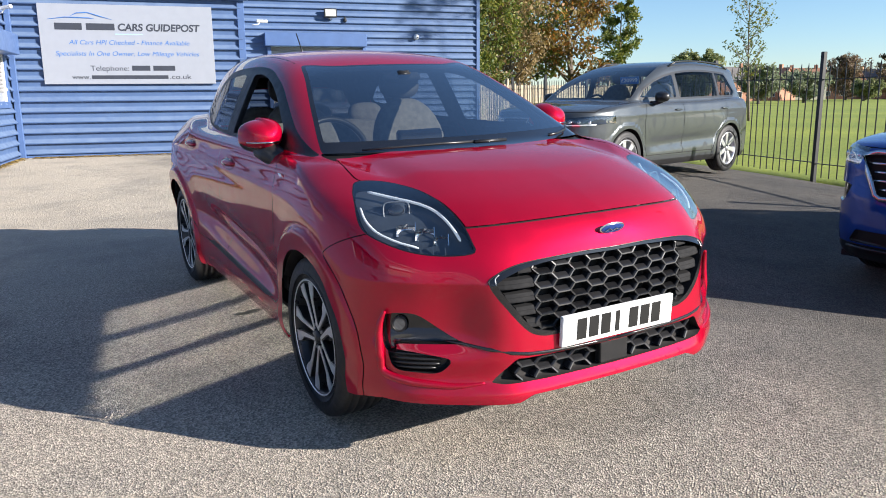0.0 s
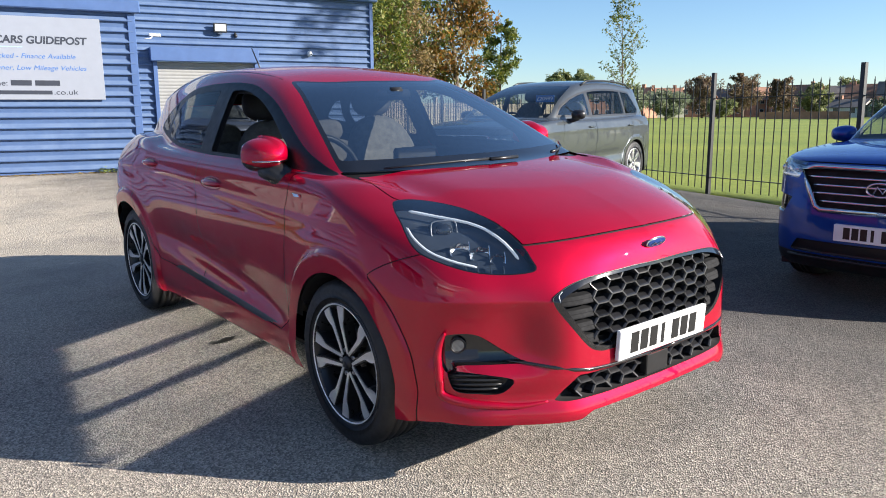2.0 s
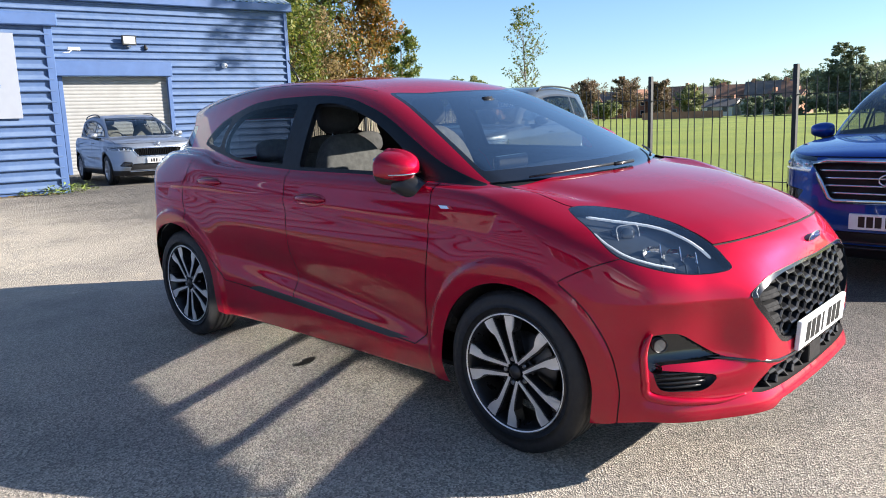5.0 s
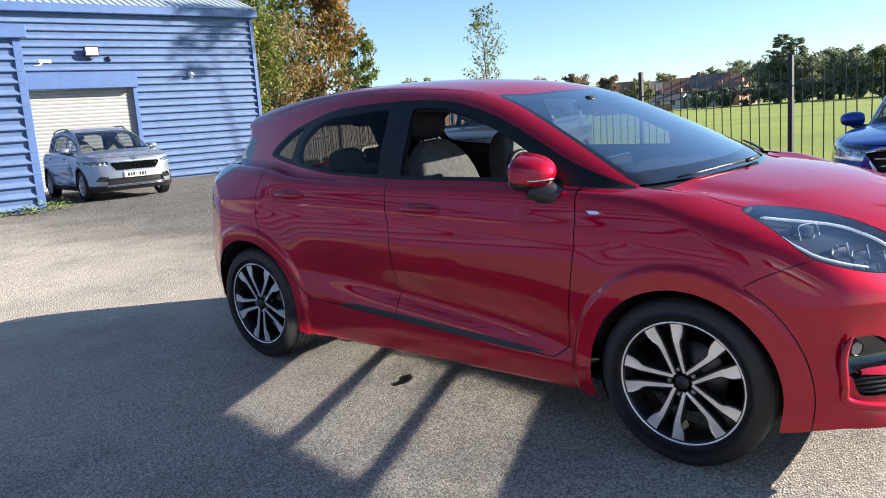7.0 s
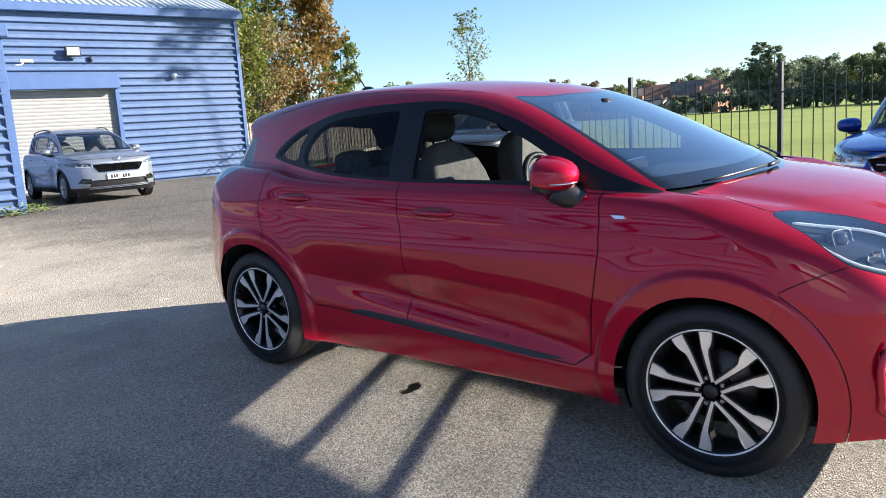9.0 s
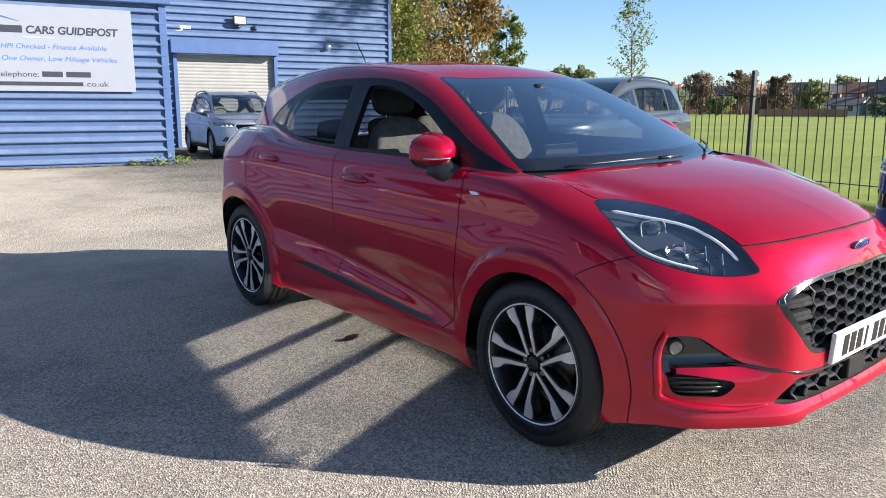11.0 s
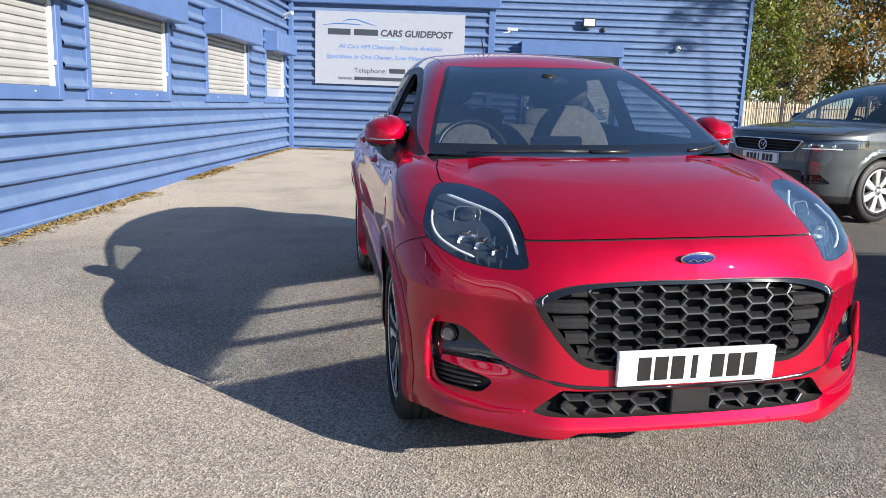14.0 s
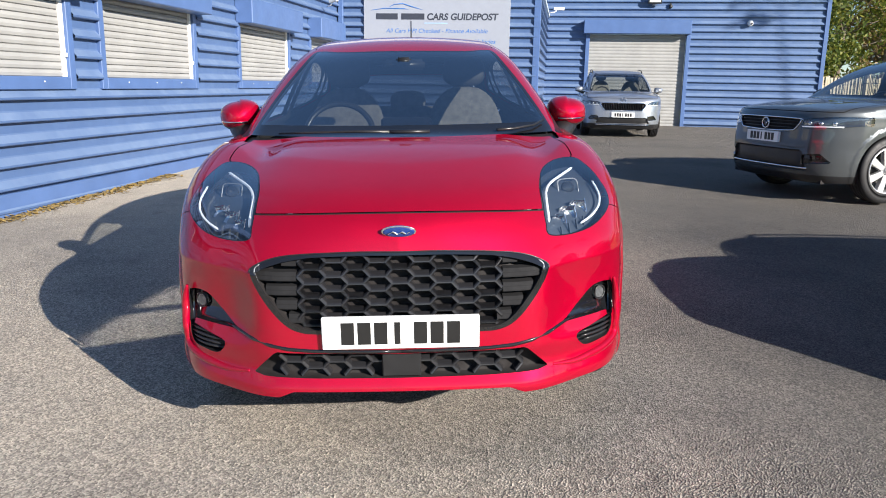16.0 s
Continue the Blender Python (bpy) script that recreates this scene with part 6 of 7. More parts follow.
def car_seat(parent, x, y, wide=0.48, cloth=SEATCLOTH):
    seat = new("seat")
    seat.parent = parent
    seat.matrix_basis = pose(x, y, 0.3)
    tagged(seat, "dark cloth car seat")
    bm = bmesh.new()
    cushion(bm, (0, -0.2, 0.22), (wide / 2, 0.28, 0.1), -4)
    part("cushion", bm, cloth, seat, smooth=True)
    bm = bmesh.new()
    cushion(bm, (0, 0.1, 0.57), (wide / 2, 0.085, 0.38), -15, 3.4, 0.26, 0.5)
    part("backrest", bm, cloth, seat, smooth=True)
    bm = bmesh.new()
    cushion(bm, (0, 0.225, 1.035), (0.135, 0.055, 0.095), -10, 2.8, 0.12)
    part("headrest", bm, CABIN, seat, smooth=True)
    for sx in (-0.06, 0.06):
        bm = bmesh.new()
        add_tube(bm, (sx, 0.18, 0.88), (sx, 0.215, 0.98), 0.007)
        part("headrest_post", bm, CHROME, seat)
    return seat


car_seat(red_car, -0.36, 2.25)
car_seat(red_car, 0.36, 2.25)
bm = bmesh.new()
cushion(bm, (0, 3.03, 0.8), (0.62, 0.1, 0.3), -12, 4.0)
for sx in (-0.38, 0.0, 0.38):
    cushion(bm, (sx, 3.09, 1.13), (0.125, 0.05, 0.075), -10, 2.8)
part("rear_bench", bm, SEATCLOTH, red_car, smooth=True)
bm = bmesh.new()
add_box(bm, -0.11, 0.11, 1.69, 1.715, 1.345, 1.40, 0.012, seg=2)
add_box(bm, -0.04, 0.04, 1.66, 1.70, 1.37, 1.41, 0.01, seg=2)
part("rear_view_mirror", bm, SATIN, red_car, smooth=True)
bm = bmesh.new()
add_box(bm, -0.66, 0.66, 1.2, 3.9, 0.36, 0.40)
part("cabin_floor", bm, CABIN, red_car)

# ---- the other parked cars ----
def suv(col_mat, label, O, yaw, L, W, H, wb, fo, hood, cowl, belt, plate_z, style, wheel, res=0.03):
    """A parked sports utility car, facing its own -y. style: 'bars', 'wide' or 'upright' for its grille."""
    hw, wz, tr = W / 2, 0.35, wheel["tyre_r"]
    yc, yw, yr = fo + 0.28, fo + 1.12, L - 0.35
    spec = {
        "plan": [(-0.1, hw - 0.10), (0.25, hw - 0.05), (fo, hw - 0.012), (fo + 0.6, hw - 0.03), (L * 0.55, hw - 0.03), (fo + wb, hw - 0.012), (L - 0.25, hw - 0.05), (L + 0.05, hw - 0.12)],
        "sect": [(0.18, 0.06), (0.28, 0.025), (0.4, 0.012), (0.55, 0.012), (0.75, 0.0), (belt - 0.15, 0.005), (belt - 0.04, 0.03), (belt + 0.05, 0.075), (belt + 0.15, 0.13)],
        "top": [(-0.1, hood - 0.16), (0.03, hood - 0.075), (0.12, hood), (0.3, hood + 0.045), (0.7, (hood + cowl) / 2 + 0.035), (yc, cowl), (yc + 0.4, belt + 0.02), (L * 0.6, belt + 0.03), (L - 0.5, belt + 0.06), (L, belt)],
        "front": [(0.15, 0.16), (0.24, 0.06), (0.32, 0.02), (0.45, 0.0), (0.6, 0.0), (0.75, 0.012), (hood - 0.08, 0.03), (hood, 0.09), (hood + 0.06, 0.3)],
        "bow": [(0.0, 0.0), (0.3, 0.01), (0.5, 0.04), (0.65, 0.1), (0.78, 0.22), (0.88, 0.42)],
        "rear": [(0.15, L - 0.15), (0.3, L - 0.04), (0.5, L), (0.7, L - 0.01), (0.95, L - 0.05), (1.15, L - 0.1)],
        "rbow": [(0.0, 0.0), (0.45, 0.02), (0.65, 0.08), (0.85, 0.3)],
        "roof": [(yc - 0.5, cowl - 0.23), (yc - 0.12, cowl), (yc + 0.35, cowl + (H - cowl) * 0.50), (yw, H - 0.10), (yw + 0.25, H - 0.045), (yw + 0.5, H - 0.018), (L * 0.66, H), (L - 0.8, H - 0.03), (yr, H - 0.08), (L, H - 0.14)],
        "cplan": [(yc - 0.2, hw - 0.15), (yw, hw - 0.115), (L * 0.6, hw - 0.11), (L - 0.6, hw - 0.14), (L, hw - 0.24)],
        "crear": [(0.9, L - 0.02), (belt + 0.05, L - 0.12), (H - 0.3, L - 0.26), (H - 0.17, L - 0.3), (H - 0.1, L - 0.22), (H, L - 0.24)],
        "crbow": [(0.0, 0.0), (0.4, 0.02), (0.6, 0.08), (0.75, 0.2)],
        "flares": [(fo, wz, tr + 0.10, 0.012), (fo + wb, wz, tr + 0.10, 0.012)],
        "dents": [(L * 0.5, 0.52, 1.0, 0.08, 0.03, 0.02), (L * 0.5, belt - 0.14, 1.7, 0.03, 0.02, -0.008)],
        "nose": 0.3, "crown": 0.055, "floor": 0.2, "wsbow": 0.1, "rcrown": 0.07, "tumble": 0.24, "tumble2": 0.16, "k": 0.04, "kj": 0.025, "kr": 0.1,
    }
    F = car_field(spec)
    half = surface_nets(F, (-0.09, -0.12, 0.12), (hw + 0.1, L + 0.12, H + 0.08), res)
    _, half = split(half, lambda V: V[:, 0])
    for wy in (fo, fo + wb):
        _, half = split(half, lambda V: np.maximum(np.hypot(V[:, 1] - wy, V[:, 2] - wz) - tr - 0.035, 0.5 - V[:, 0]))
    _, half = split(half, lambda V: V[:, 2] - 0.21)
    a0, a1 = hw - 0.36, hw - 0.22
    wsf = outline([(-0.7, yw - 0.02), (0, yw - 0.02), (a0 - 0.1, yw + 0.01), (a0, yw + 0.02), (a1 - 0.03, yc + 0.25), (a1, yc + 0.02), (a1 - 0.1, yc - 0.12), (0, yc - 0.2), (-0.7, yc - 0.2)], True, 6)
    wscr, half = split(half, on(wsf, 0, 1, lambda V: np.maximum(V[:, 1] - yw - 0.2, cowl - 0.005 - V[:, 2])))
    rsf = outline([(-0.6, H - 0.17), (0.4, H - 0.17), (0.55, H - 0.2), (0.62, belt + 0.06), (-0.6, belt + 0.06)], False)
    rscr, half = split(half, on(rsf, 0, 2, lambda V: L - 0.45 - V[:, 1]))
    rf = spline(spec["roof"])
    up = [(y, float(rf(y)) - 0.10 - 0.035 * min(1, max(0, (y - yw + 0.4) / 0.6))) for y in np.linspace(L - 0.75, yc + 0.3, 9)]
    dl = [(L - 0.5, belt + 0.12)] + [tuple(map(float, p)) for p in up] + [(yc + 0.12, belt + 0.03), (L * 0.5, belt + 0.025), (L - 0.62, belt + 0.05)]
    dlf = outline(dl, False)
    dlo, half = split(half, on(dlf, 1, 2, lambda V: 0.4 - V[:, 0]))
    yb, yd = L * 0.5 + 0.02, L - 1.12
    panes = []
    for y0, y1 in ((yc + 0.2, yb - 0.05), (yb + 0.04, yd), (yd + 0.06, L)):
        p, dlo = split(dlo, lambda V: np.maximum(dlf(V[:, 1], V[:, 2]) + 0.028, np.maximum(y0 - V[:, 1], V[:, 1] - y1)))
        panes.append(p)
    # lower cladding, grille, lamps
    clad_, half = split(half, lambda V: np.minimum(V[:, 2] - 0.32, np.minimum(np.hypot(V[:, 1] - fo, V[:, 2] - wz), np.hypot(V[:, 1] - fo - wb, V[:, 2] - wz)) - tr - 0.075) if style != "wide" else V[:, 2] - 0.29)
    if style == "bars":
        gpts = [(-0.2, 0.93), (0.0, 0.93), (0.45, 0.935), (0.56, 0.915), (0.50, 0.80), (0.42, 0.66), (0.38, 0.64), (0.0, 0.64), (-0.2, 0.64)]
        lpts = (0.53, 0.87, 0.845, 0.965)
    elif style == "wide":
        gpts = [(-0.2, 0.88), (0.0, 0.88), (0.46, 0.875), (0.50, 0.85), (0.44, 0.765), (0.36, 0.745), (0.0, 0.735), (-0.2, 0.735)]
        lpts = (0.47, 0.86, 0.775, 0.885)
    else:
        gpts = [(-0.2, 0.80), (0.0, 0.80), (0.46, 0.80), (0.52, 0.77), (0.44, 0.655), (0.40, 0.63), (0.0, 0.63), (-0.2, 0.63)]
        lpts = (0.52, 0.84, 0.735, 0.83)
    gf = outline(gpts, False)
    gril, half = split(half, on(gf, 0, 2, lambda V: V[:, 1] - 0.35))
    hf = outline([(lpts[0], lpts[3] - 0.01), (lpts[1] - 0.05, lpts[3] + 0.02), (lpts[1] + 0.1, lpts[3] + 0.02), (lpts[1] + 0.1, lpts[2] + 0.05), (lpts[1] - 0.1, lpts[2] + 0.01), (lpts[0] + 0.05, lpts[2])], False)
    lampc, half = split(half, on(hf, 0, 2, lambda V: V[:, 1] - 0.62))
    ff = outline([(0.62, 0.71), (0.86, 0.74), (0.92, 0.60), (0.70, 0.59)] if style == "bars" else [(0.56, 0.50), (0.72, 0.52), (0.80, 0.42), (0.56, 0.40)], False)
    fogp, half = split(half, on(ff, 0, 2, lambda V: V[:, 1] - 0.5))
    ltop = {"bars": 0.42, "wide": 0.55, "upright": 0.47}[style]
    lf = outline([(-0.2, ltop), (0.55, ltop), (0.62, 0.33), (-0.2, 0.33)], False)
    intake, half = split(half, on(lf, 0, 2, lambda V: V[:, 1] - 0.4))
    gap1, fdoor, half = strip(half, on(outline([(yc + 0.22, belt + 0.1), (yc + 0.12, 0.8), (yc + 0.2, 0.36), (yb, 0.36), (yb, belt + 0.1)], False), 1, 2, lambda V: np.maximum(0.55 - V[:, 0], V[:, 2] - belt - 0.2)), 0.004)
    gap2, rdoor, half = strip(half, on(outline([(yb, belt + 0.1), (yb, 0.36), (fo + wb - 0.47, 0.36), (fo + wb - 0.36, 0.62), (fo + wb - 0.12, 0.8), (fo + wb - 0.08, belt + 0.12)], False), 1, 2, lambda V: np.maximum(0.55 - V[:, 0], V[:, 2] - belt - 0.2)), 0.004)
    gap3, bonnet, half = strip(half, lambda V: np.maximum(np.maximum(V[:, 0] - hw + 0.12, V[:, 1] - yc + 0.02), hood - 0.02 - V[:, 2]), 0.004)
    tlf = outline([(L - 0.42, 0.98), (L + 0.1, 1.0), (L + 0.1, 0.86), (L - 0.25, 0.86)], False)
    tail, half = split(half, on(tlf, 1, 2, lambda V: 0.4 - V[:, 0]))

    px, py = O
    car = empty("car", Matrix.Translation((px, py, float(height(np.array(px + (L / 2) * -math.sin(radians(yaw))), np.array(py + (L / 2) * math.cos(radians(yaw))))))) @ pose(0, 0, 0, 0, 0, yaw), label, "car", "parked cars")
    ug = lambda m, d: recess(m, -d * unit_grad(m[0], F), False)
    skin("body", both(half), col_mat, car, F=F)
    skin("bonnet", both(bonnet), col_mat, car, F=F)
    skin("lower_cladding", both(clad_), SATIN, car, "black lower cladding", F=F)
    skin("windscreen", both(wscr), CLEAR, car, "clear windscreen", F=F)
    skin("rear_screen", both(rscr), PRIVACY, car, F=F)
    for gp in (gap1, gap2, gap3):
        for mm in (lambda q: q, mirror):
            for pc_ in pieces(gp):
                skin("panel_gap", mm(ug(pc_, 0.005)), GAP, car)
    g = skin("grille", both(recess(gril, np.array([0, 0.035, 0]))), GAP, car, "dark front grille")
    skin("lower_intake", both(recess(intake, np.array([0, 0.03, 0]))), SATIN, car)
    front, bow = spline(spec["front"]), spline(spec["bow"])
    ny = lambda x, z: float(front(z) + bow(abs(x)))
    for mm, sx in ((lambda q: q, 1), (mirror, -1)):
        d1 = skin("door", mm(fdoor), col_mat, car, F=F)
        d2 = skin("door", mm(rdoor), col_mat, car, F=F)
        skin("pane", mm(panes[0]), CLEAR, d1, F=F)
        skin("pane", mm(panes[1]), PRIVACY, d2, F=F)
        skin("quarter_window", mm(panes[2]), PRIVACY, car, F=F)
        skin("window_surround", mm(dlo), SATIN, car, F=F)
        hl = skin("headlight", mm(lampc), LAMPLENS, car, "clear headlight", F=F)
        skin("housing", mm(ug(lampc, 0.03)), REFLECTOR if style == "bars" else LAMPDARK, hl)
        for i, fr in enumerate((0.25, 0.5, 0.75)):
            xx = lpts[0] + (lpts[1] - lpts[0]) * fr
            bm = bmesh.new()
            bmesh.ops.create_uvsphere(bm, u_segments=14, v_segments=8, radius=0.026)
            bmesh.ops.transform(bm, verts=bm.verts, matrix=Matrix.Translation((sx * xx, ny(xx, lpts[2]) + 0.045, (lpts[2] + lpts[3]) / 2)))
            part("lamp", bm, REFLECTOR, hl, smooth=True)
        bm = bmesh.new()
        add_path(bm, [(sx * x, ny(x, lpts[2]) + 0.012, lpts[2] + 0.018 + 0.03 * max(0, (x - lpts[0] - 0.1))) for x in np.linspace(lpts[0] + 0.04, lpts[1] - 0.04, 7)], 0.007, 6)
        part("light_guide", bm, DRL, hl, smooth=True)
        skin("fog_lamp_surround", mm(recess(fogp, np.array([0, 0.03, 0]))), BLACKGLOSS, car)
        skin("tail_light", mm(tail), TAILRED, car, F=F)
        for wy in (fo, fo + wb):
            place_wheel(wheel["parts"], car, Matrix.Translation((sx * (hw - 0.125), wy, tr)) @ pose(0, 0, 0, 0, 0, 180 if sx < 0 else 0) @ pose(0, 0, 0, 17 * wy, 0, 0))
            vs = []
            for i in range(21):
                a = math.radians(-20 + 220 * i / 20)
                for x in (0.5, hw - 0.02):
                    vs.append((sx * x, wy + (tr + 0.036) * math.cos(a), wz + (tr + 0.036) * math.sin(a)))
            fs = [(2 * i, 2 * i + 1, 2 * i + 3, 2 * i + 2) for i in range(20)]
            vs.append((sx * 0.5, wy, wz))
            fs += [(42, 2 * i, 2 * i + 2) for i in range(20)]
            mesh_ob("wheel_well", vs, fs, GAP, car)
        mr = new("mirror")
        mr.parent = car
        mr.matrix_basis = pose(sx * (hw + 0.035), yc + 0.42, belt + 0.06)
        tagged(mr, "body coloured door mirror")
        bm = bmesh.new()
        bmesh.ops.create_uvsphere(bm, u_segments=20, v_segments=14, radius=1)
        for v in bm.verts:
            x, y, z = v.co
            s = math.hypot(x, z) / max(1e-6, (abs(x)**3.2 + abs(z)**3.2)**(1 / 3.2)) if abs(x) + abs(z) > 1e-6 else 1
            v.co = Vector((x * s * 0.105, y * (0.1 if y < 0 else 0.03), z * s * 0.07 * (1 - 0.22 * max(0, sx * x))))
        part("mirror_cap", bm, SATIN if style == "wide" else col_mat, mr, smooth=True)
        bm = bmesh.new()
        add_path(bm, [(0, 0, -0.05), (-sx * 0.1, -0.03, -0.08), (-sx * 0.16, -0.03, -0.08)], 0.03, 8)
        part("mirror_arm", bm, SATIN, mr, smooth=True)
        # roof rail
        ys = np.linspace(yw + 0.25, L - 0.55, 10)
        pts = project(F, np.array([[hw - 0.3, y, float(rf(y)) - 0.03] for y in ys]), 6)
        bm = bmesh.new()
        add_path(bm, [(sx * q[0], q[1], q[2] + (0.045 if 0 < i < 9 else 0.0)) for i, q in enumerate(pts)], 0.014, 8)
        part("roof_rail", bm, CHROME if style == "bars" else SATIN, car, smooth=True)
        for hy in (yb - 0.16, yd - 0.02):
            p = project(F, np.array([[hw, hy + d, belt - 0.1] for d in (-0.09, -0.04, 0.04, 0.09)]), 6)
            bm = bmesh.new()
            add_path(bm, [(sx * (q[0] + 0.012), q[1], q[2]) for q in p], [0.008, 0.014, 0.014, 0.008], 8)
            part("door_handle", bm, col_mat, car, smooth=True)
    # grille bars
    zs = {"bars": (0.70, 0.755, 0.81, 0.865), "wide": (0.775, 0.81, 0.845), "upright": ()}[style]
    for z in zs:
        bm = bmesh.new()
        xm = np.linspace(-0.5, 0.5, 21)
        xm = [x for x in xm if gf(np.array([abs(x)]), np.array([z]))[0] < -0.005]
        add_path(bm, [(x, ny(x, z) + 0.008, z) for x in xm], 0.009 if style == "bars" else 0.006, 6)
        part("grille_bar", bm, CHROME if style == "bars" else SATIN, g, smooth=True)
    if style == "upright":
        for i in range(-11, 12):
            x = i * 0.039
            bm = bmesh.new()
            add_box(bm, x - 0.007, x + 0.007, ny(x, 0.7) + 0.004, ny(x, 0.7) + 0.03, 0.648, 0.785)
            part("grille_bar", bm, BLACKGLOSS, g)
    bm = bmesh.new()
    ring = loop2d(gpts, 4) if style != "bars" else np.array(gpts)
    ring = [p for p in ring.tolist() if p[0] >= 0]
    ring.sort(key=lambda p: math.atan2(p[1] - 0.78, p[0] - 0.1))
    line = [(p[0], ny(p[0], p[1]) - 0.003, p[1]) for p in ring]
    full = line + [(-p[0], p[1], p[2]) for p in line[::-1]]
    add_path(bm, full + [full[0]], {"bars": 0.02, "wide": 0.008, "upright": 0.011}[style], 6)
    part("grille_edge", bm, CHROME, g, "chrome grille edge", True)
    # badge, plate
    bz = {"bars": 0.80, "wide": 0.81, "upright": 0.87}[style]
    bm = bmesh.new()
    for q in range(1):
        rx, rz = (0.085, 0.045) if style == "bars" else (0.055, 0.055)
        add_path(bm, [(rx * math.cos(a), ny(0, bz) - 0.006, bz + rz * math.sin(a)) for a in np.linspace(0, 6.2832, 25)], 0.008, 6)
        add_path(bm, [(-rx * 0.5, ny(0, bz) - 0.006, bz - rz * 0.6), (-rx * 0.2, ny(0, bz) - 0.008, bz + rz * 0.5), (rx * 0.2, ny(0, bz) - 0.008, bz - rz * 0.5), (rx * 0.5, ny(0, bz) - 0.006, bz + rz * 0.6)], 0.007, 6)
    part("badge", bm, CHROME, car, "chrome badge", True)
    pl_ = new("number_plate")
    pl_.parent = car
    pl_.matrix_basis = pose(0, -0.02, plate_z)
    tagged(pl_, "white front number plate")
    bm = bmesh.new()
    add_box(bm, -0.262, 0.262, -0.006, 0.03, -0.057, 0.057, 0.003)
    part("plate_board", bm, PLATEWHITE, pl_)
    plate_bars(pl_)
    bm = bmesh.new()
    add_path(bm, [(x, ny(x, 0.36) - 0.006, 0.36 if style == "wide" else 0.30) for x in np.linspace(-0.62, 0.62, 15)], 0.01, 6)
    part("bumper_strip", bm, CHROME if style != "bars" else SATIN, car, smooth=True)
    # cabin
    lining = [split(q, lambda V: np.maximum(yc - V[:, 1], 0.5 - V[:, 2]))[0] for q in (fdoor, rdoor, half, dlo)]
    li = ug(join(*lining), 0.035)
    skin("inner_trim", both((li[0], li[1][:, ::-1])), CABIN, car)
    bm = bmesh.new()
    add_box(bm, -hw + 0.25, hw - 0.25, yc - 0.05, yc + 0.5, 0.7, cowl - 0.02, 0.05, seg=2)
    part("dashboard", bm, CABIN, car)
    bm = bmesh.new()
    add_box(bm, -hw + 0.2, hw - 0.2, yc, L - 0.3, 0.4, 0.44)
    part("cabin_floor", bm, CABIN, car)
    for x in (-0.38, 0.38):
        s = car_seat(car, x, yc + 1.15)
        s.matrix_basis = pose(x, yc + 1.15, 0.38)
    bm = bmesh.new()
    add_box(bm, -0.6, 0.6, L - 1.45, L - 1.25, 0.5, belt + 0.05, 0.05, seg=2)
    part("rear_bench", bm, SEATCLOTH, car)
    bm = bmesh.new()
    add_box(bm, -hw + 0.2, hw - 0.2, 0.2, L - 0.2, 0.2, 0.24)
    part("underbody", bm, GAP, car)
    bm = bmesh.new()
    c0 = Vector((-0.38, yc + 0.72, 1.0))
    add_path(bm, [c0 + Vector((0.18 * math.cos(a), 0.07 * math.sin(a), 0.165 * math.sin(a))) for a in np.linspace(0, 6.2832, 21)], 0.016, 6)
    part("steering_wheel", bm, SATIN, car, smooth=True)
    return car


SILVERPAINT = paint("silver_paint", (0.33, 0.36, 0.405), 0.7, 0.32)
GREYPAINT = paint("dark_grey_paint", (0.078, 0.086, 0.09), 0.5, 0.35)
BLUEPAINT = paint("blue_paint", (0.010, 0.058, 0.30), 0.45, 0.36)
LIGHTALLOY = simple("silver_alloy", (0.62, 0.62, 0.63), 0.35, metal=0.8)
SUV_WHEEL = {"tyre_r": 0.352, "parts": wheel_meshes(0.352, 0.238, 0.22, False, LIGHTALLOY, LIGHTALLOY, 7)}
SUV_WHEEL_B = {"tyre_r": 0.352, "parts": wheel_meshes(0.352, 0.238, 0.22, True, ALLOY, DARKALLOY, 5)}
PLAIN_WHEEL = {"tyre_r": 0.328, "parts": wheel_meshes(0.328, 0.212, 0.2, True, LIGHTALLOY, LIGHTALLOY, 5)}
grey_car = suv(GREYPAINT, "dark grey sports utility car with silver wheels and roof rails", (3.94, 6.05), -76.9, 4.51, 1.84, 1.65, 2.68, 0.88, 0.97, 1.10, 1.07, 0.665, "wide", SUV_WHEEL)
blue_car = suv(BLUEPAINT, "bright blue sports utility car with chrome barred grille", (2.93, 0.44), -90.0, 4.48, 1.85, 1.65, 2.67, 0.90, 0.98, 1.10, 1.06, 0.50, "bars", SUV_WHEEL_B)
silver_car = suv(SILVERPAINT, "silver compact crossover parked by the roller door", (4.83, 15.3), -9.5, 4.24, 1.88, 1.61, 2.65, 0.86, 0.93, 1.07, 1.04, 0.53, "upright", PLAIN_WHEEL)
# price card behind the grey car's windscreen
bm = bmesh.new()
add_box(bm, 0.18, 0.48, 1.72, 1.73, 1.31, 1.41, 0.003)
pc = part("price_card", bm, SIGNBLUE, grey_car, "blue price card with white figures")
fig = letters("figures", "\u00a320999", PVC, 0.33, 1.335, 0.075, 0.26, pc)
fig.matrix_basis = pose(0.33, 1.716, 1.335, 90, 0, 0)

# ---- railings ----
def unit_mesh(name, bm, mat):
    me = bpy.data.meshes.new(name)
    bm.to_mesh(me)
    bm.free()
    me.materials.append(mat)
    return me


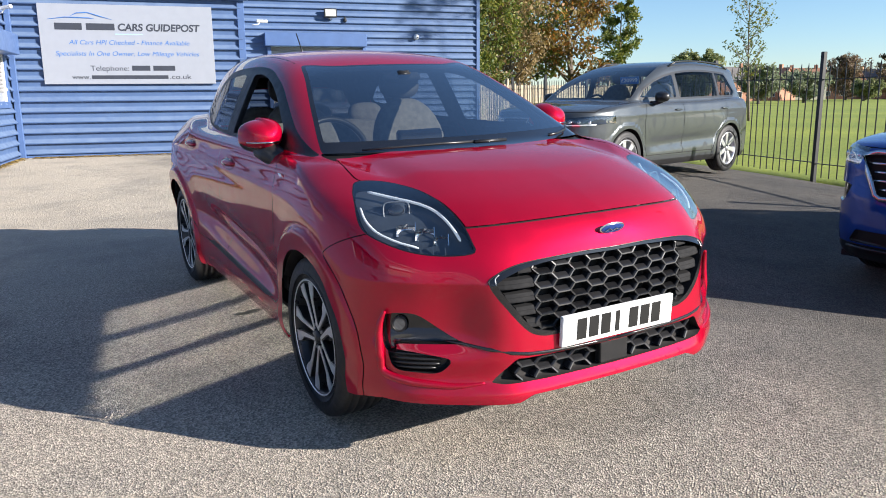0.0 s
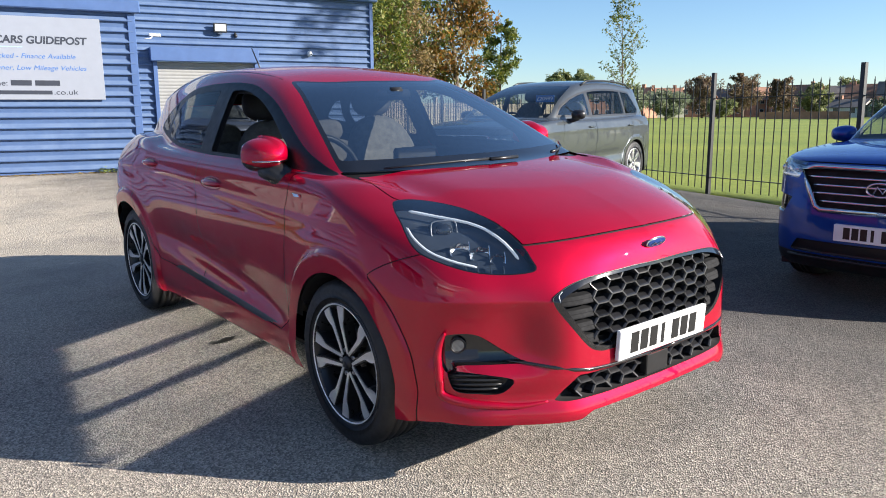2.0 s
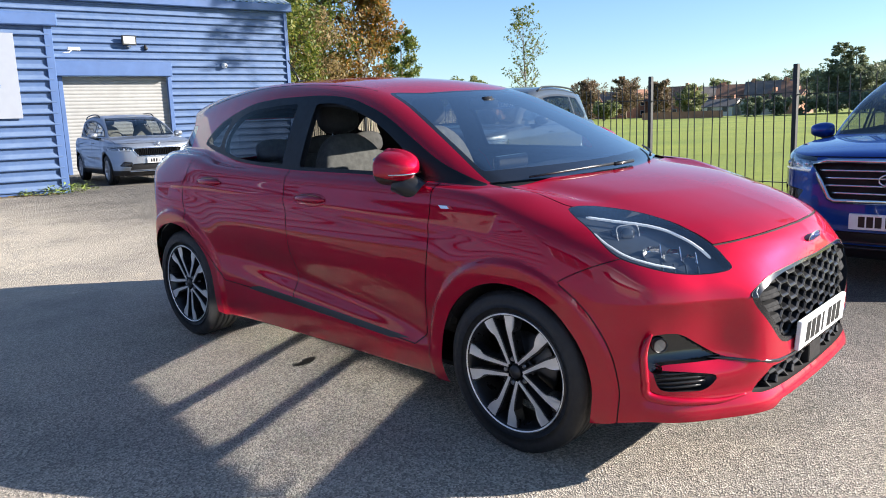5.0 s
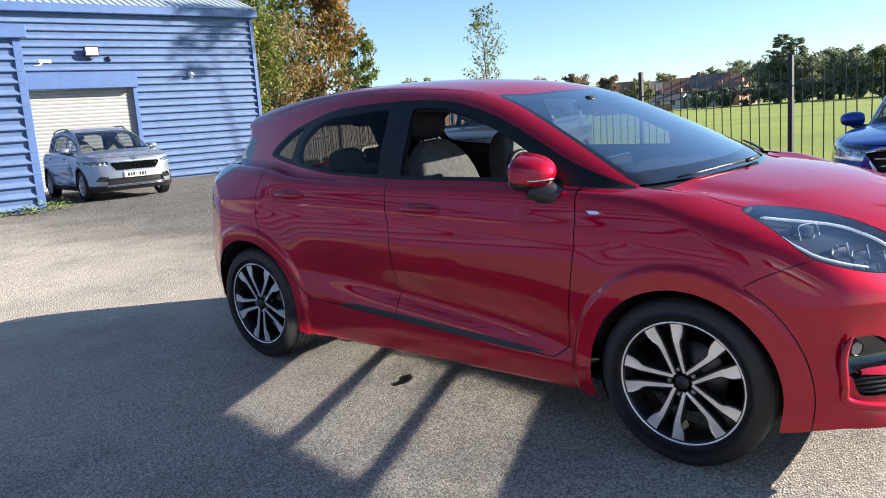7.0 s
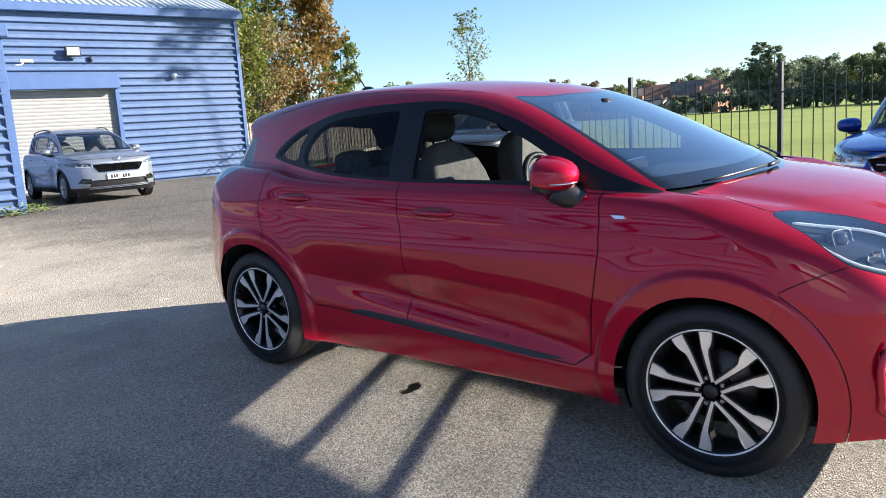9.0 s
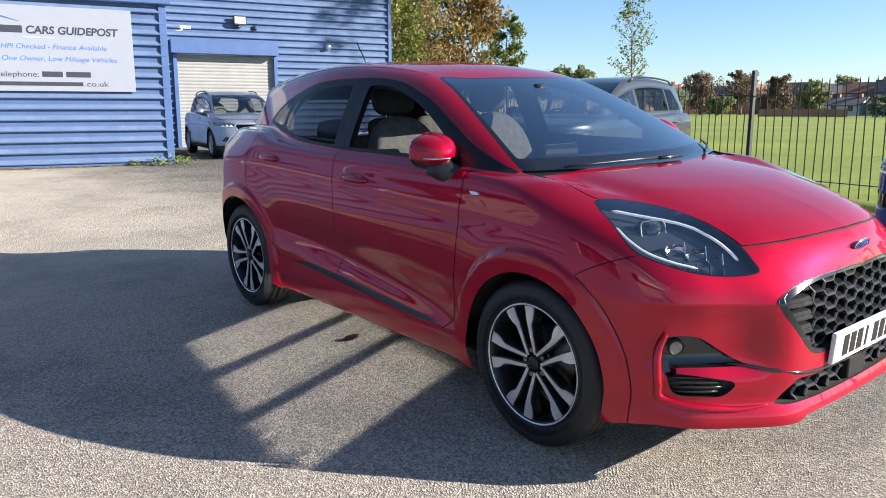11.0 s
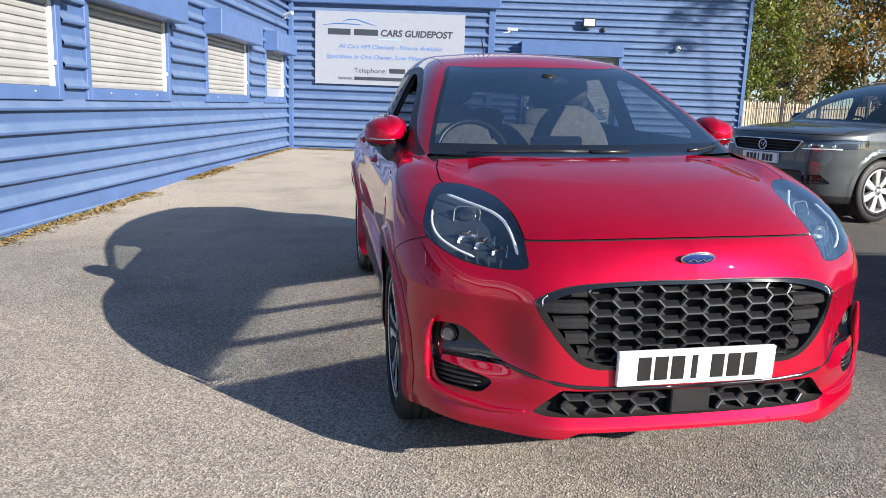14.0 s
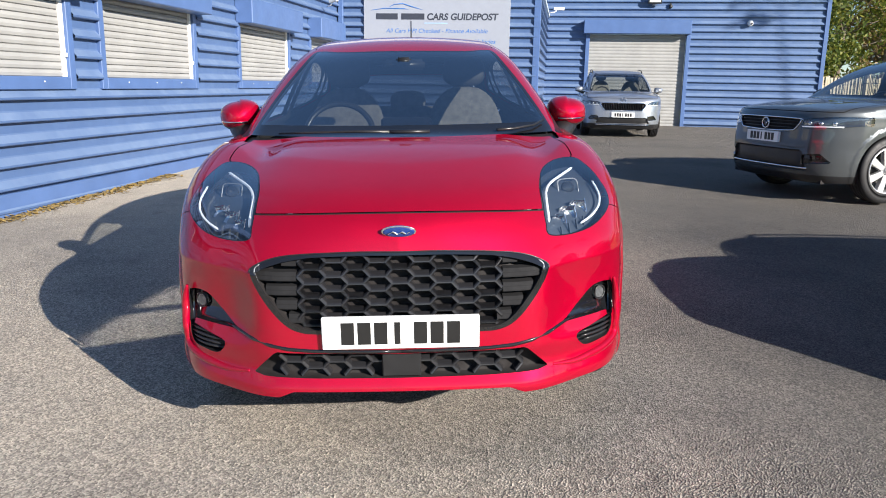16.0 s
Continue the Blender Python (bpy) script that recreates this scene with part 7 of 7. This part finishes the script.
bm = bmesh.new()
add_box(bm, -0.035, 0.035, -0.035, 0.035, -0.25, 2.08, 0.006)
POST = unit_mesh("post", bm, FENCE)
bm = bmesh.new()
add_tube(bm, (0, 0, 0.08), (0, 0, 1.86), 0.0095, seg=6)
add_tube(bm, (0, 0, 1.86), (0, 0, 1.91), 0.0095, 0.002, seg=6)
BAR = unit_mesh("bar", bm, FENCE)
STEP = 2.86
fdir = Vector((0.25, 1, 0)).normalized()
start = Vector((fence_x(3.15), 3.15, -0.12)) - fdir * STEP * 4
rnd = random.Random(4)
for k in range(11):
    p0 = start + fdir * STEP * k
    fence = empty("fence_panel", Matrix.Translation(p0) @ pose(0, 0, 0, 0, rnd.uniform(-0.4, 0.8), math.degrees(math.atan2(fdir.y, fdir.x))), "black painted steel bar fence panel", "fence", "field railings")
    o = new("post", POST)
    o.parent = fence
    for i in range(16):
        b = new("bar", BAR)
        b.parent = fence
        b.matrix_basis = pose(0.168 + i * 0.168, 0, rnd.uniform(-0.01, 0.01), rnd.uniform(-0.6, 0.6), rnd.uniform(-0.9, 0.9), 0)
    for z in (0.3, 1.66):
        bm = bmesh.new()
        add_box(bm, 0.03, STEP - 0.03, -0.022, 0.022, z - 0.006, z + 0.006)
        part("rail", bm, FENCE, fence)
# pale timber palisade behind, from the tall building's corner towards the field
bm = bmesh.new()
add_box(bm, -0.045, 0.045, -0.01, 0.01, 0, 1.72)
for v in bm.verts:
    if v.co.z > 1.5 and abs(v.co.x) > 0.02:
        v.co.z -= 0.06
PALE = unit_mesh("pale", bm, WOOD)
for k in range(7):
    a = Vector((12.9, 22.6, 0)) + Vector((0.94, 0.34, 0)) * 2.75 * k
    pal = empty("palisade_panel", Matrix.Translation((a.x, a.y, 0.12)) @ pose(0, 0, 0, 0, 0, 20), "weathered pale timber palisade fence panel", "fence", "timber palisade")
    for i in range(20):
        o = new("pale", PALE)
        o.parent = pal
        o.matrix_basis = pose(0.07 + i * 0.136, 0, rnd.uniform(-0.03, 0.03), 0, rnd.uniform(-1, 1), 0)
    for z in (0.4, 1.35):
        bm = bmesh.new()
        add_box(bm, 0, 2.75, 0.012, 0.07, z - 0.04, z + 0.04)
        part("rail", bm, WOOD, pal)
    bm = bmesh.new()
    add_box(bm, -0.06, 0.06, 0.0, 0.12, -0.3, 1.9, 0.01)
    part("post", bm, WOOD, pal)


# ---- trees ----
def leaf_mat(name, a, b, c):
    m, n, l, bs = mat_new(name)
    geo = n.new("ShaderNodeNewGeometry")
    col = ramp(n, l, geo.outputs["Random Per Island"], [(0.0, a), (0.55, b), (1.0, c)])
    l.new(mixc(n, l, 1.0, col, ramp(n, l, noise_tex(n, l, 0.7, 3), [(0.3, (0.7,) * 3), (0.7, (1.25,) * 3)]), "MULTIPLY"), bs.inputs["Base Color"])
    bs.inputs["Roughness"].default_value = 0.55
    tl, mx = n.new("ShaderNodeBsdfTranslucent"), n.new("ShaderNodeMixShader")
    l.new(bs.inputs["Base Color"].links[0].from_socket, tl.inputs["Color"])
    mx.inputs[0].default_value = 0.42
    l.new(bs.outputs[0], mx.inputs[1])
    l.new(tl.outputs[0], mx.inputs[2])
    l.new(mx.outputs[0], n["Material Output"].inputs[0])
    return m


LEAF_GREEN = leaf_mat("green_leaves", (0.05, 0.085, 0.014), (0.12, 0.155, 0.024), (0.24, 0.22, 0.035))
LEAF_AUTUMN = leaf_mat("autumn_leaves", (0.09, 0.09, 0.02), (0.2, 0.13, 0.03), (0.34, 0.13, 0.02))
LEAF_BROWN = leaf_mat("brown_leaves", (0.16, 0.11, 0.045), (0.27, 0.19, 0.08), (0.36, 0.26, 0.11))
# next two leaf colours are lifted paler to imitate haze over the field
LEAF_HAZED_DARK = leaf_mat("hazed_dark_leaves", (0.16, 0.195, 0.125), (0.215, 0.25, 0.155), (0.27, 0.295, 0.175))
LEAF_HAZED_GREEN = leaf_mat("hazed_green_leaves", (0.15, 0.185, 0.075), (0.215, 0.24, 0.1), (0.29, 0.295, 0.13))
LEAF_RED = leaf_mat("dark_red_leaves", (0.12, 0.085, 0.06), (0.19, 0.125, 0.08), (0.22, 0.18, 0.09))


def tree(base, h, spread, seed, mat, label, leaves=4000, leaf=0.09, trunk=0.14, low=0.3, droop=0.0, sparse=False, branches=26, group="", conifer=False):
    r = random.Random(seed)
    t = empty("tree", Matrix.Translation(base), label, "tree", group)
    bm = bmesh.new()
    lean = Vector((r.uniform(-0.05, 0.05), r.uniform(-0.05, 0.05), 1))
    spine = [Vector((lean.x * h * q + 0.04 * h * math.sin(q * 4 + seed) * 0.3, lean.y * h * q, h * q * 0.93)) for q in np.linspace(0, 1, 8)]
    add_path(bm, spine, [max(0.012, trunk * (1 - 0.93 * q)) for q in np.linspace(0, 1, 8)], 8)
    tips = []
    for i in range(branches):
        q = low + (1 - low) * (i + r.random()) / branches
        k = min(6, int(q * 7))
        a = spine[k].lerp(spine[k + 1], q * 7 - k) if k < 7 else spine[7]
        ang = r.uniform(0, 6.283)
        prof = (1.05 - q) if conifer else math.sin(math.pi * (0.2 + 0.75 * (q - low) / (1 - low + 1e-6)))
        ln = spread * (0.35 + 0.65 * prof) * r.uniform(0.7, 1.1)
        d = Vector((math.cos(ang), math.sin(ang), (-0.12 if conifer else r.uniform(0.25, 0.9)) - droop))
        d.normalize()
        mid = a + d * ln * 0.5 + Vector((0, 0, 0.06 * ln))
        end = a + d * ln + Vector((r.uniform(-0.1, 0.1), r.uniform(-0.1, 0.1), (0.12 - droop * 0.4) * ln))
        rad = max(0.006, trunk * (1 - q) * 0.4 + 0.006)
        add_path(bm, [a, mid, end], [rad, rad * 0.6, 0.004], 5)
        tips += [(mid, ln * 0.30), (end, ln * 0.27), (a.lerp(end, 0.75), ln * 0.3)]
        for s in range(2):
            e2 = mid.lerp(end, r.random()) + Vector((r.uniform(-1, 1), r.uniform(-1, 1), r.uniform(-0.2, 0.8))) * ln * 0.35
            add_path(bm, [mid, e2], [rad * 0.4, 0.003], 4)
            tips.append((e2, ln * 0.26))
    tips.append((spine[-1], spread * 0.2))
    part("trunk", bm, BARK, t, smooth=True)
    n = leaves
    ti = np.array([r.randrange(len(tips)) for _ in range(n)])
    rg = np.random.RandomState(seed)
    c = np.array([tuple(p) for p, _ in tips])[ti]
    s = np.array([q for _, q in tips])[ti]
    dirs = rg.normal(size=(n, 3))
    dirs /= np.linalg.norm(dirs, axis=1)[:, None]
    rad = rg.rand(n) ** (0.5 if not sparse else 0.8)
    pos = c + dirs * (s * rad)[:, None] * np.array([1, 1, 0.3 if conifer else 0.8])
    u = rg.normal(size=(n, 3))
    u /= np.linalg.norm(u, axis=1)[:, None]
    v = np.cross(u, rg.normal(size=(n, 3)))
    v /= np.linalg.norm(v, axis=1)[:, None] + 1e-9
    sz = leaf * (0.6 + 0.8 * rg.rand(n))[:, None]
    V = np.stack([pos - u * sz, pos + v * sz * 0.45, pos + u * sz, pos - v * sz * 0.45], 1).reshape(-1, 3)
    T = (np.arange(n)[:, None] * 4 + np.array([[0, 1, 2, 3]]))
    me = bpy.data.meshes.new("crown")
    me.vertices.add(len(V))
    me.vertices.foreach_set("co", V.astype(np.float32).ravel())
    me.loops.add(T.size)
    me.loops.foreach_set("vertex_index", T.astype(np.int32).ravel())
    me.polygons.add(n)
    me.polygons.foreach_set("loop_start", np.arange(0, T.size, 4, dtype=np.int32))
    me.materials.append(mat)
    me.update(calc_edges=True)
    o = new("crown", me)
    o.parent = t
    return t


# clump of trees behind the tall building's corner
tree((16.0, 26.5, 0.1), 8.2, 2.0, 11, LEAF_GREEN, "tall slender green tree behind the timber fence", 9000, 0.085, 0.16, 0.15, 0.25, branches=40)
tree((18.3, 27.5, 0.1), 6.2, 2.1, 12, LEAF_BROWN, "dry brown leaved tree behind the timber fence", 9000, 0.08, 0.15, 0.12, branches=36)
tree((14.4, 25.2, 0.1), 6.8, 1.6, 13, LEAF_GREEN, "slender green tree beside the blue building", 6000, 0.085, 0.13, 0.15, 0.3, branches=34)
tree((25.5, 32.0, 0.0), 9.6, 3.0, 14, LEAF_AUTUMN, "large tree turning orange in autumn", 10000, 0.13, 0.25, 0.15, branches=40)
tree((22.5, 33.0, 0.0), 11.2, 3.0, 15, LEAF_GREEN, "large green tree with some orange leaves", 10000, 0.13, 0.25, 0.15, branches=40)
tree((38.5, 42.5, 0.0), 8.3, 1.9, 16, LEAF_GREEN, "low spreading green tree", 7000, 0.12, 0.2, 0.12, branches=34)
# sapling in the field
tree((33.0, 26.2, -0.15), 7.8, 1.5, 21, LEAF_GREEN, "slender young tree with sparse leaves in the field", 1500, 0.08, 0.075, 0.25, -0.3, True, branches=40)
# tree whose shadow falls on the tall wall, out of view to the south east
tree((30.9, -0.6, -0.15), 18.4, 1.35, 31, LEAF_GREEN, "tall leafy tree on the field beyond the railings", 480, 0.14, 0.12, 0.89, branches=12)


# ---- the far side of the field ----
BRICK = simple("far_brick", (0.36, 0.18, 0.115), 0.85, vary=0.25, scale=0.5)
ROOFTILE = simple("roof_tiles", (0.27, 0.14, 0.09), 0.8, vary=0.25, scale=0.8)
RENDERW = simple("pale_render", (0.55, 0.5, 0.43), 0.8, vary=0.1, scale=0.3)
WINDOWDARK = simple("far_window", (0.03, 0.035, 0.045), 0.15)


def house(x, y, yaw, w, d, h, roof_h, wall=BRICK, tiles=ROOFTILE, label="red brick house with tiled gable roof"):
    hs = empty("house", Matrix.Translation((x, y, -0.3)) @ pose(0, 0, 0, 0, 0, yaw), label, "house", "houses across the field")
    bm = bmesh.new()
    add_box(bm, -w / 2, w / 2, -d / 2, d / 2, 0, h)
    for sx in (-1, 1):
        a = [bm.verts.new((sx * w / 2, -d / 2, h)), bm.verts.new((sx * w / 2, d / 2, h)), bm.verts.new((sx * w / 2, 0, h + roof_h * 0.97))]
        bm.faces.new(a)
    part("wall", bm, wall, hs)
    bm = bmesh.new()
    for sy in (-1, 1):
        vs = [Vector((sx * (w / 2 + 0.3), sy * (d / 2 + 0.3), h - 0.2)) for sx in (-1, 1)] + [Vector((sx * (w / 2 + 0.3), 0, h + roof_h)) for sx in (1, -1)]
        up = Vector((0, 0, 0.15))
        lo = [bm.verts.new(q) for q in vs]
        hi = [bm.verts.new(q + up) for q in vs]
        bm.faces.new(lo[::-1])
        bm.faces.new(hi)
        for i in range(4):
            bm.faces.new((lo[i], lo[(i + 1) % 4], hi[(i + 1) % 4], hi[i]))
    roof = part("roof", bm, tiles, hs)
    for sx in (-0.35, 0.3):
        bm = bmesh.new()
        add_box(bm, sx * w - 0.4, sx * w + 0.4, -0.35, 0.35, h + roof_h * 0.7, h + roof_h + 0.9)
        part("chimney", bm, BRICK, roof)
    n = max(2, int(w / 3))
    for i in range(n):
        for z in ([1.0, 3.6] if h > 4 else [1.0]):
            xx = -w / 2 + (i + 0.5) * w / n
            win = new("window")
            win.parent = hs
            bm = bmesh.new()
            add_box(bm, xx - 0.65, xx + 0.65, -d / 2 - 0.05, -d / 2 + 0.02, z, z + 1.3)
            part("frame", bm, PVC, win)
            bm = bmesh.new()
            add_box(bm, xx - 0.55, xx + 0.55, -d / 2 - 0.07, -d / 2 - 0.04, z + 0.1, z + 1.2)
            part("pane", bm, WINDOWDARK, win)
    return hs


def at(az, dist):
    """A place by its bearing from the car's nose (degrees from the y axis, clockwise) and its distance."""
    return (dist * math.sin(radians(az)) - 2.5, dist * math.cos(radians(az)) - 1.3)


rh = random.Random(8)
GREYTILE = simple("grey_roof_tiles", (0.13, 0.12, 0.115), 0.8, vary=0.25, scale=0.8)
CREAM = simple("cream_render", (0.62, 0.58, 0.5), 0.8, vary=0.1, scale=0.3)
for az, dist, w, h, rf_, wl, rt in ((47.5, 160, 9, 4.8, 2.8, BRICK, ROOFTILE), (50.0, 185, 9, 4.6, 3, BRICK, GREYTILE), (52.4, 200, 10, 4.6, 3, BRICK, ROOFTILE), (54.6, 220, 9, 4.8, 3.2, CREAM, ROOFTILE), (56.6, 235, 11, 4.8, 3, BRICK, ROOFTILE), (58.9, 240, 12, 4.6, 3.4, BRICK, GREYTILE), (61.2, 235, 10, 4.8, 3.4, BRICK, ROOFTILE), (63.3, 228, 12, 5.0, 3.4, BRICK, ROOFTILE), (65.4, 232, 14, 4.9, 3.2, BRICK, GREYTILE), (67.6, 226, 11, 4.8, 3.4, BRICK, ROOFTILE), (69.6, 222, 12, 4.8, 3.8, BRICK, GREYTILE), (71.4, 216, 8, 4.6, 3.4, CREAM, ROOFTILE), (66.6, 190, 7, 2.4, 1.6, CREAM, GREYTILE), (68.7, 186, 6, 2.3, 1.4, RENDERW, GREYTILE), (70.6, 186, 8, 2.8, 2.4, BRICK, ROOFTILE)):
    x, y = at(az, dist)
    house(x, y, -az + rh.uniform(-35, 35), w, 8, h, rf_, wl, rt, ("red brick" if wl is BRICK else "cream rendered") + (" house with brown tiled gable roof" if rt is ROOFTILE else " house with grey tiled gable roof"))
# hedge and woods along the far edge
far = [(48, 118, 6.5, 4, LEAF_HAZED_GREEN), (52, 140, 5, 4, LEAF_HAZED_DARK), (54.8, 150, 4.0, 4, LEAF_HAZED_DARK), (57.2, 190, 8.5, 5, LEAF_RED), (59.9, 195, 9, 5, LEAF_RED), (58.3, 172, 3.2, 3, LEAF_HAZED_GREEN), (62.3, 205, 9, 4, LEAF_RED), (64.4, 215, 7.5, 4, LEAF_HAZED_GREEN), (66.5, 250, 10, 5, LEAF_HAZED_GREEN), (69.5, 262, 11, 5, LEAF_HAZED_DARK), (71.3, 255, 12, 5.5, LEAF_HAZED_DARK), (72.4, 195, 9, 4, LEAF_HAZED_DARK)]
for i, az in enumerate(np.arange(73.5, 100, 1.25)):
    far.append((float(az), 165 - i * 1.5 + rh.uniform(-8, 8), rh.uniform(7.5, 10.5), 4.5, LEAF_HAZED_DARK if i < 5 or rh.random() < 0.35 else LEAF_HAZED_GREEN))
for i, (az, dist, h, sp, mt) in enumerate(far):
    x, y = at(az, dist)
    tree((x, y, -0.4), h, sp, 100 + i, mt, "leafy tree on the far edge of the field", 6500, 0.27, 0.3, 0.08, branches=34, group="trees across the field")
for az, h in ((73.6, 13.8), (74.7, 12.8)):
    x, y = at(az, 160)
    tree((x, y, -0.4), h, 3.8, int(az * 10), LEAF_HAZED_DARK, "tall dark layered conifer across the field", 7000, 0.24, 0.35, 0.1, branches=70, group="conifers", conifer=True)
# brick garden wall and hedge at the field's edge
bm = bmesh.new()
for az0, az1, d, h in ((61.0, 66.5, 158, 1.5),):
    n = 12
    for i in range(n):
        p, q = at(az0 + (az1 - az0) * i / n, d), at(az0 + (az1 - az0) * (i + 1) / n, d)
        m = Matrix.Translation((p[0], p[1], -0.3)) @ Matrix.Rotation(math.atan2(q[1] - p[1], q[0] - p[0]), 4, "Z")
        add_box(bm, 0, math.dist(p, q), -0.15, 0.15, 0, h, m=m)
tagged(part("garden_wall", bm, BRICK), "long brown brick garden wall across the field", "wall")
for i, az in enumerate(np.arange(68.5, 100, 1.6)):
    x, y = at(float(az), 152)
    tree((x, y, -0.5), 3.2, 2.6, 300 + i, LEAF_HAZED_DARK, "dense dark hedge across the field", 1800, 0.3, 0.1, 0.02, branches=24, group="field hedge")
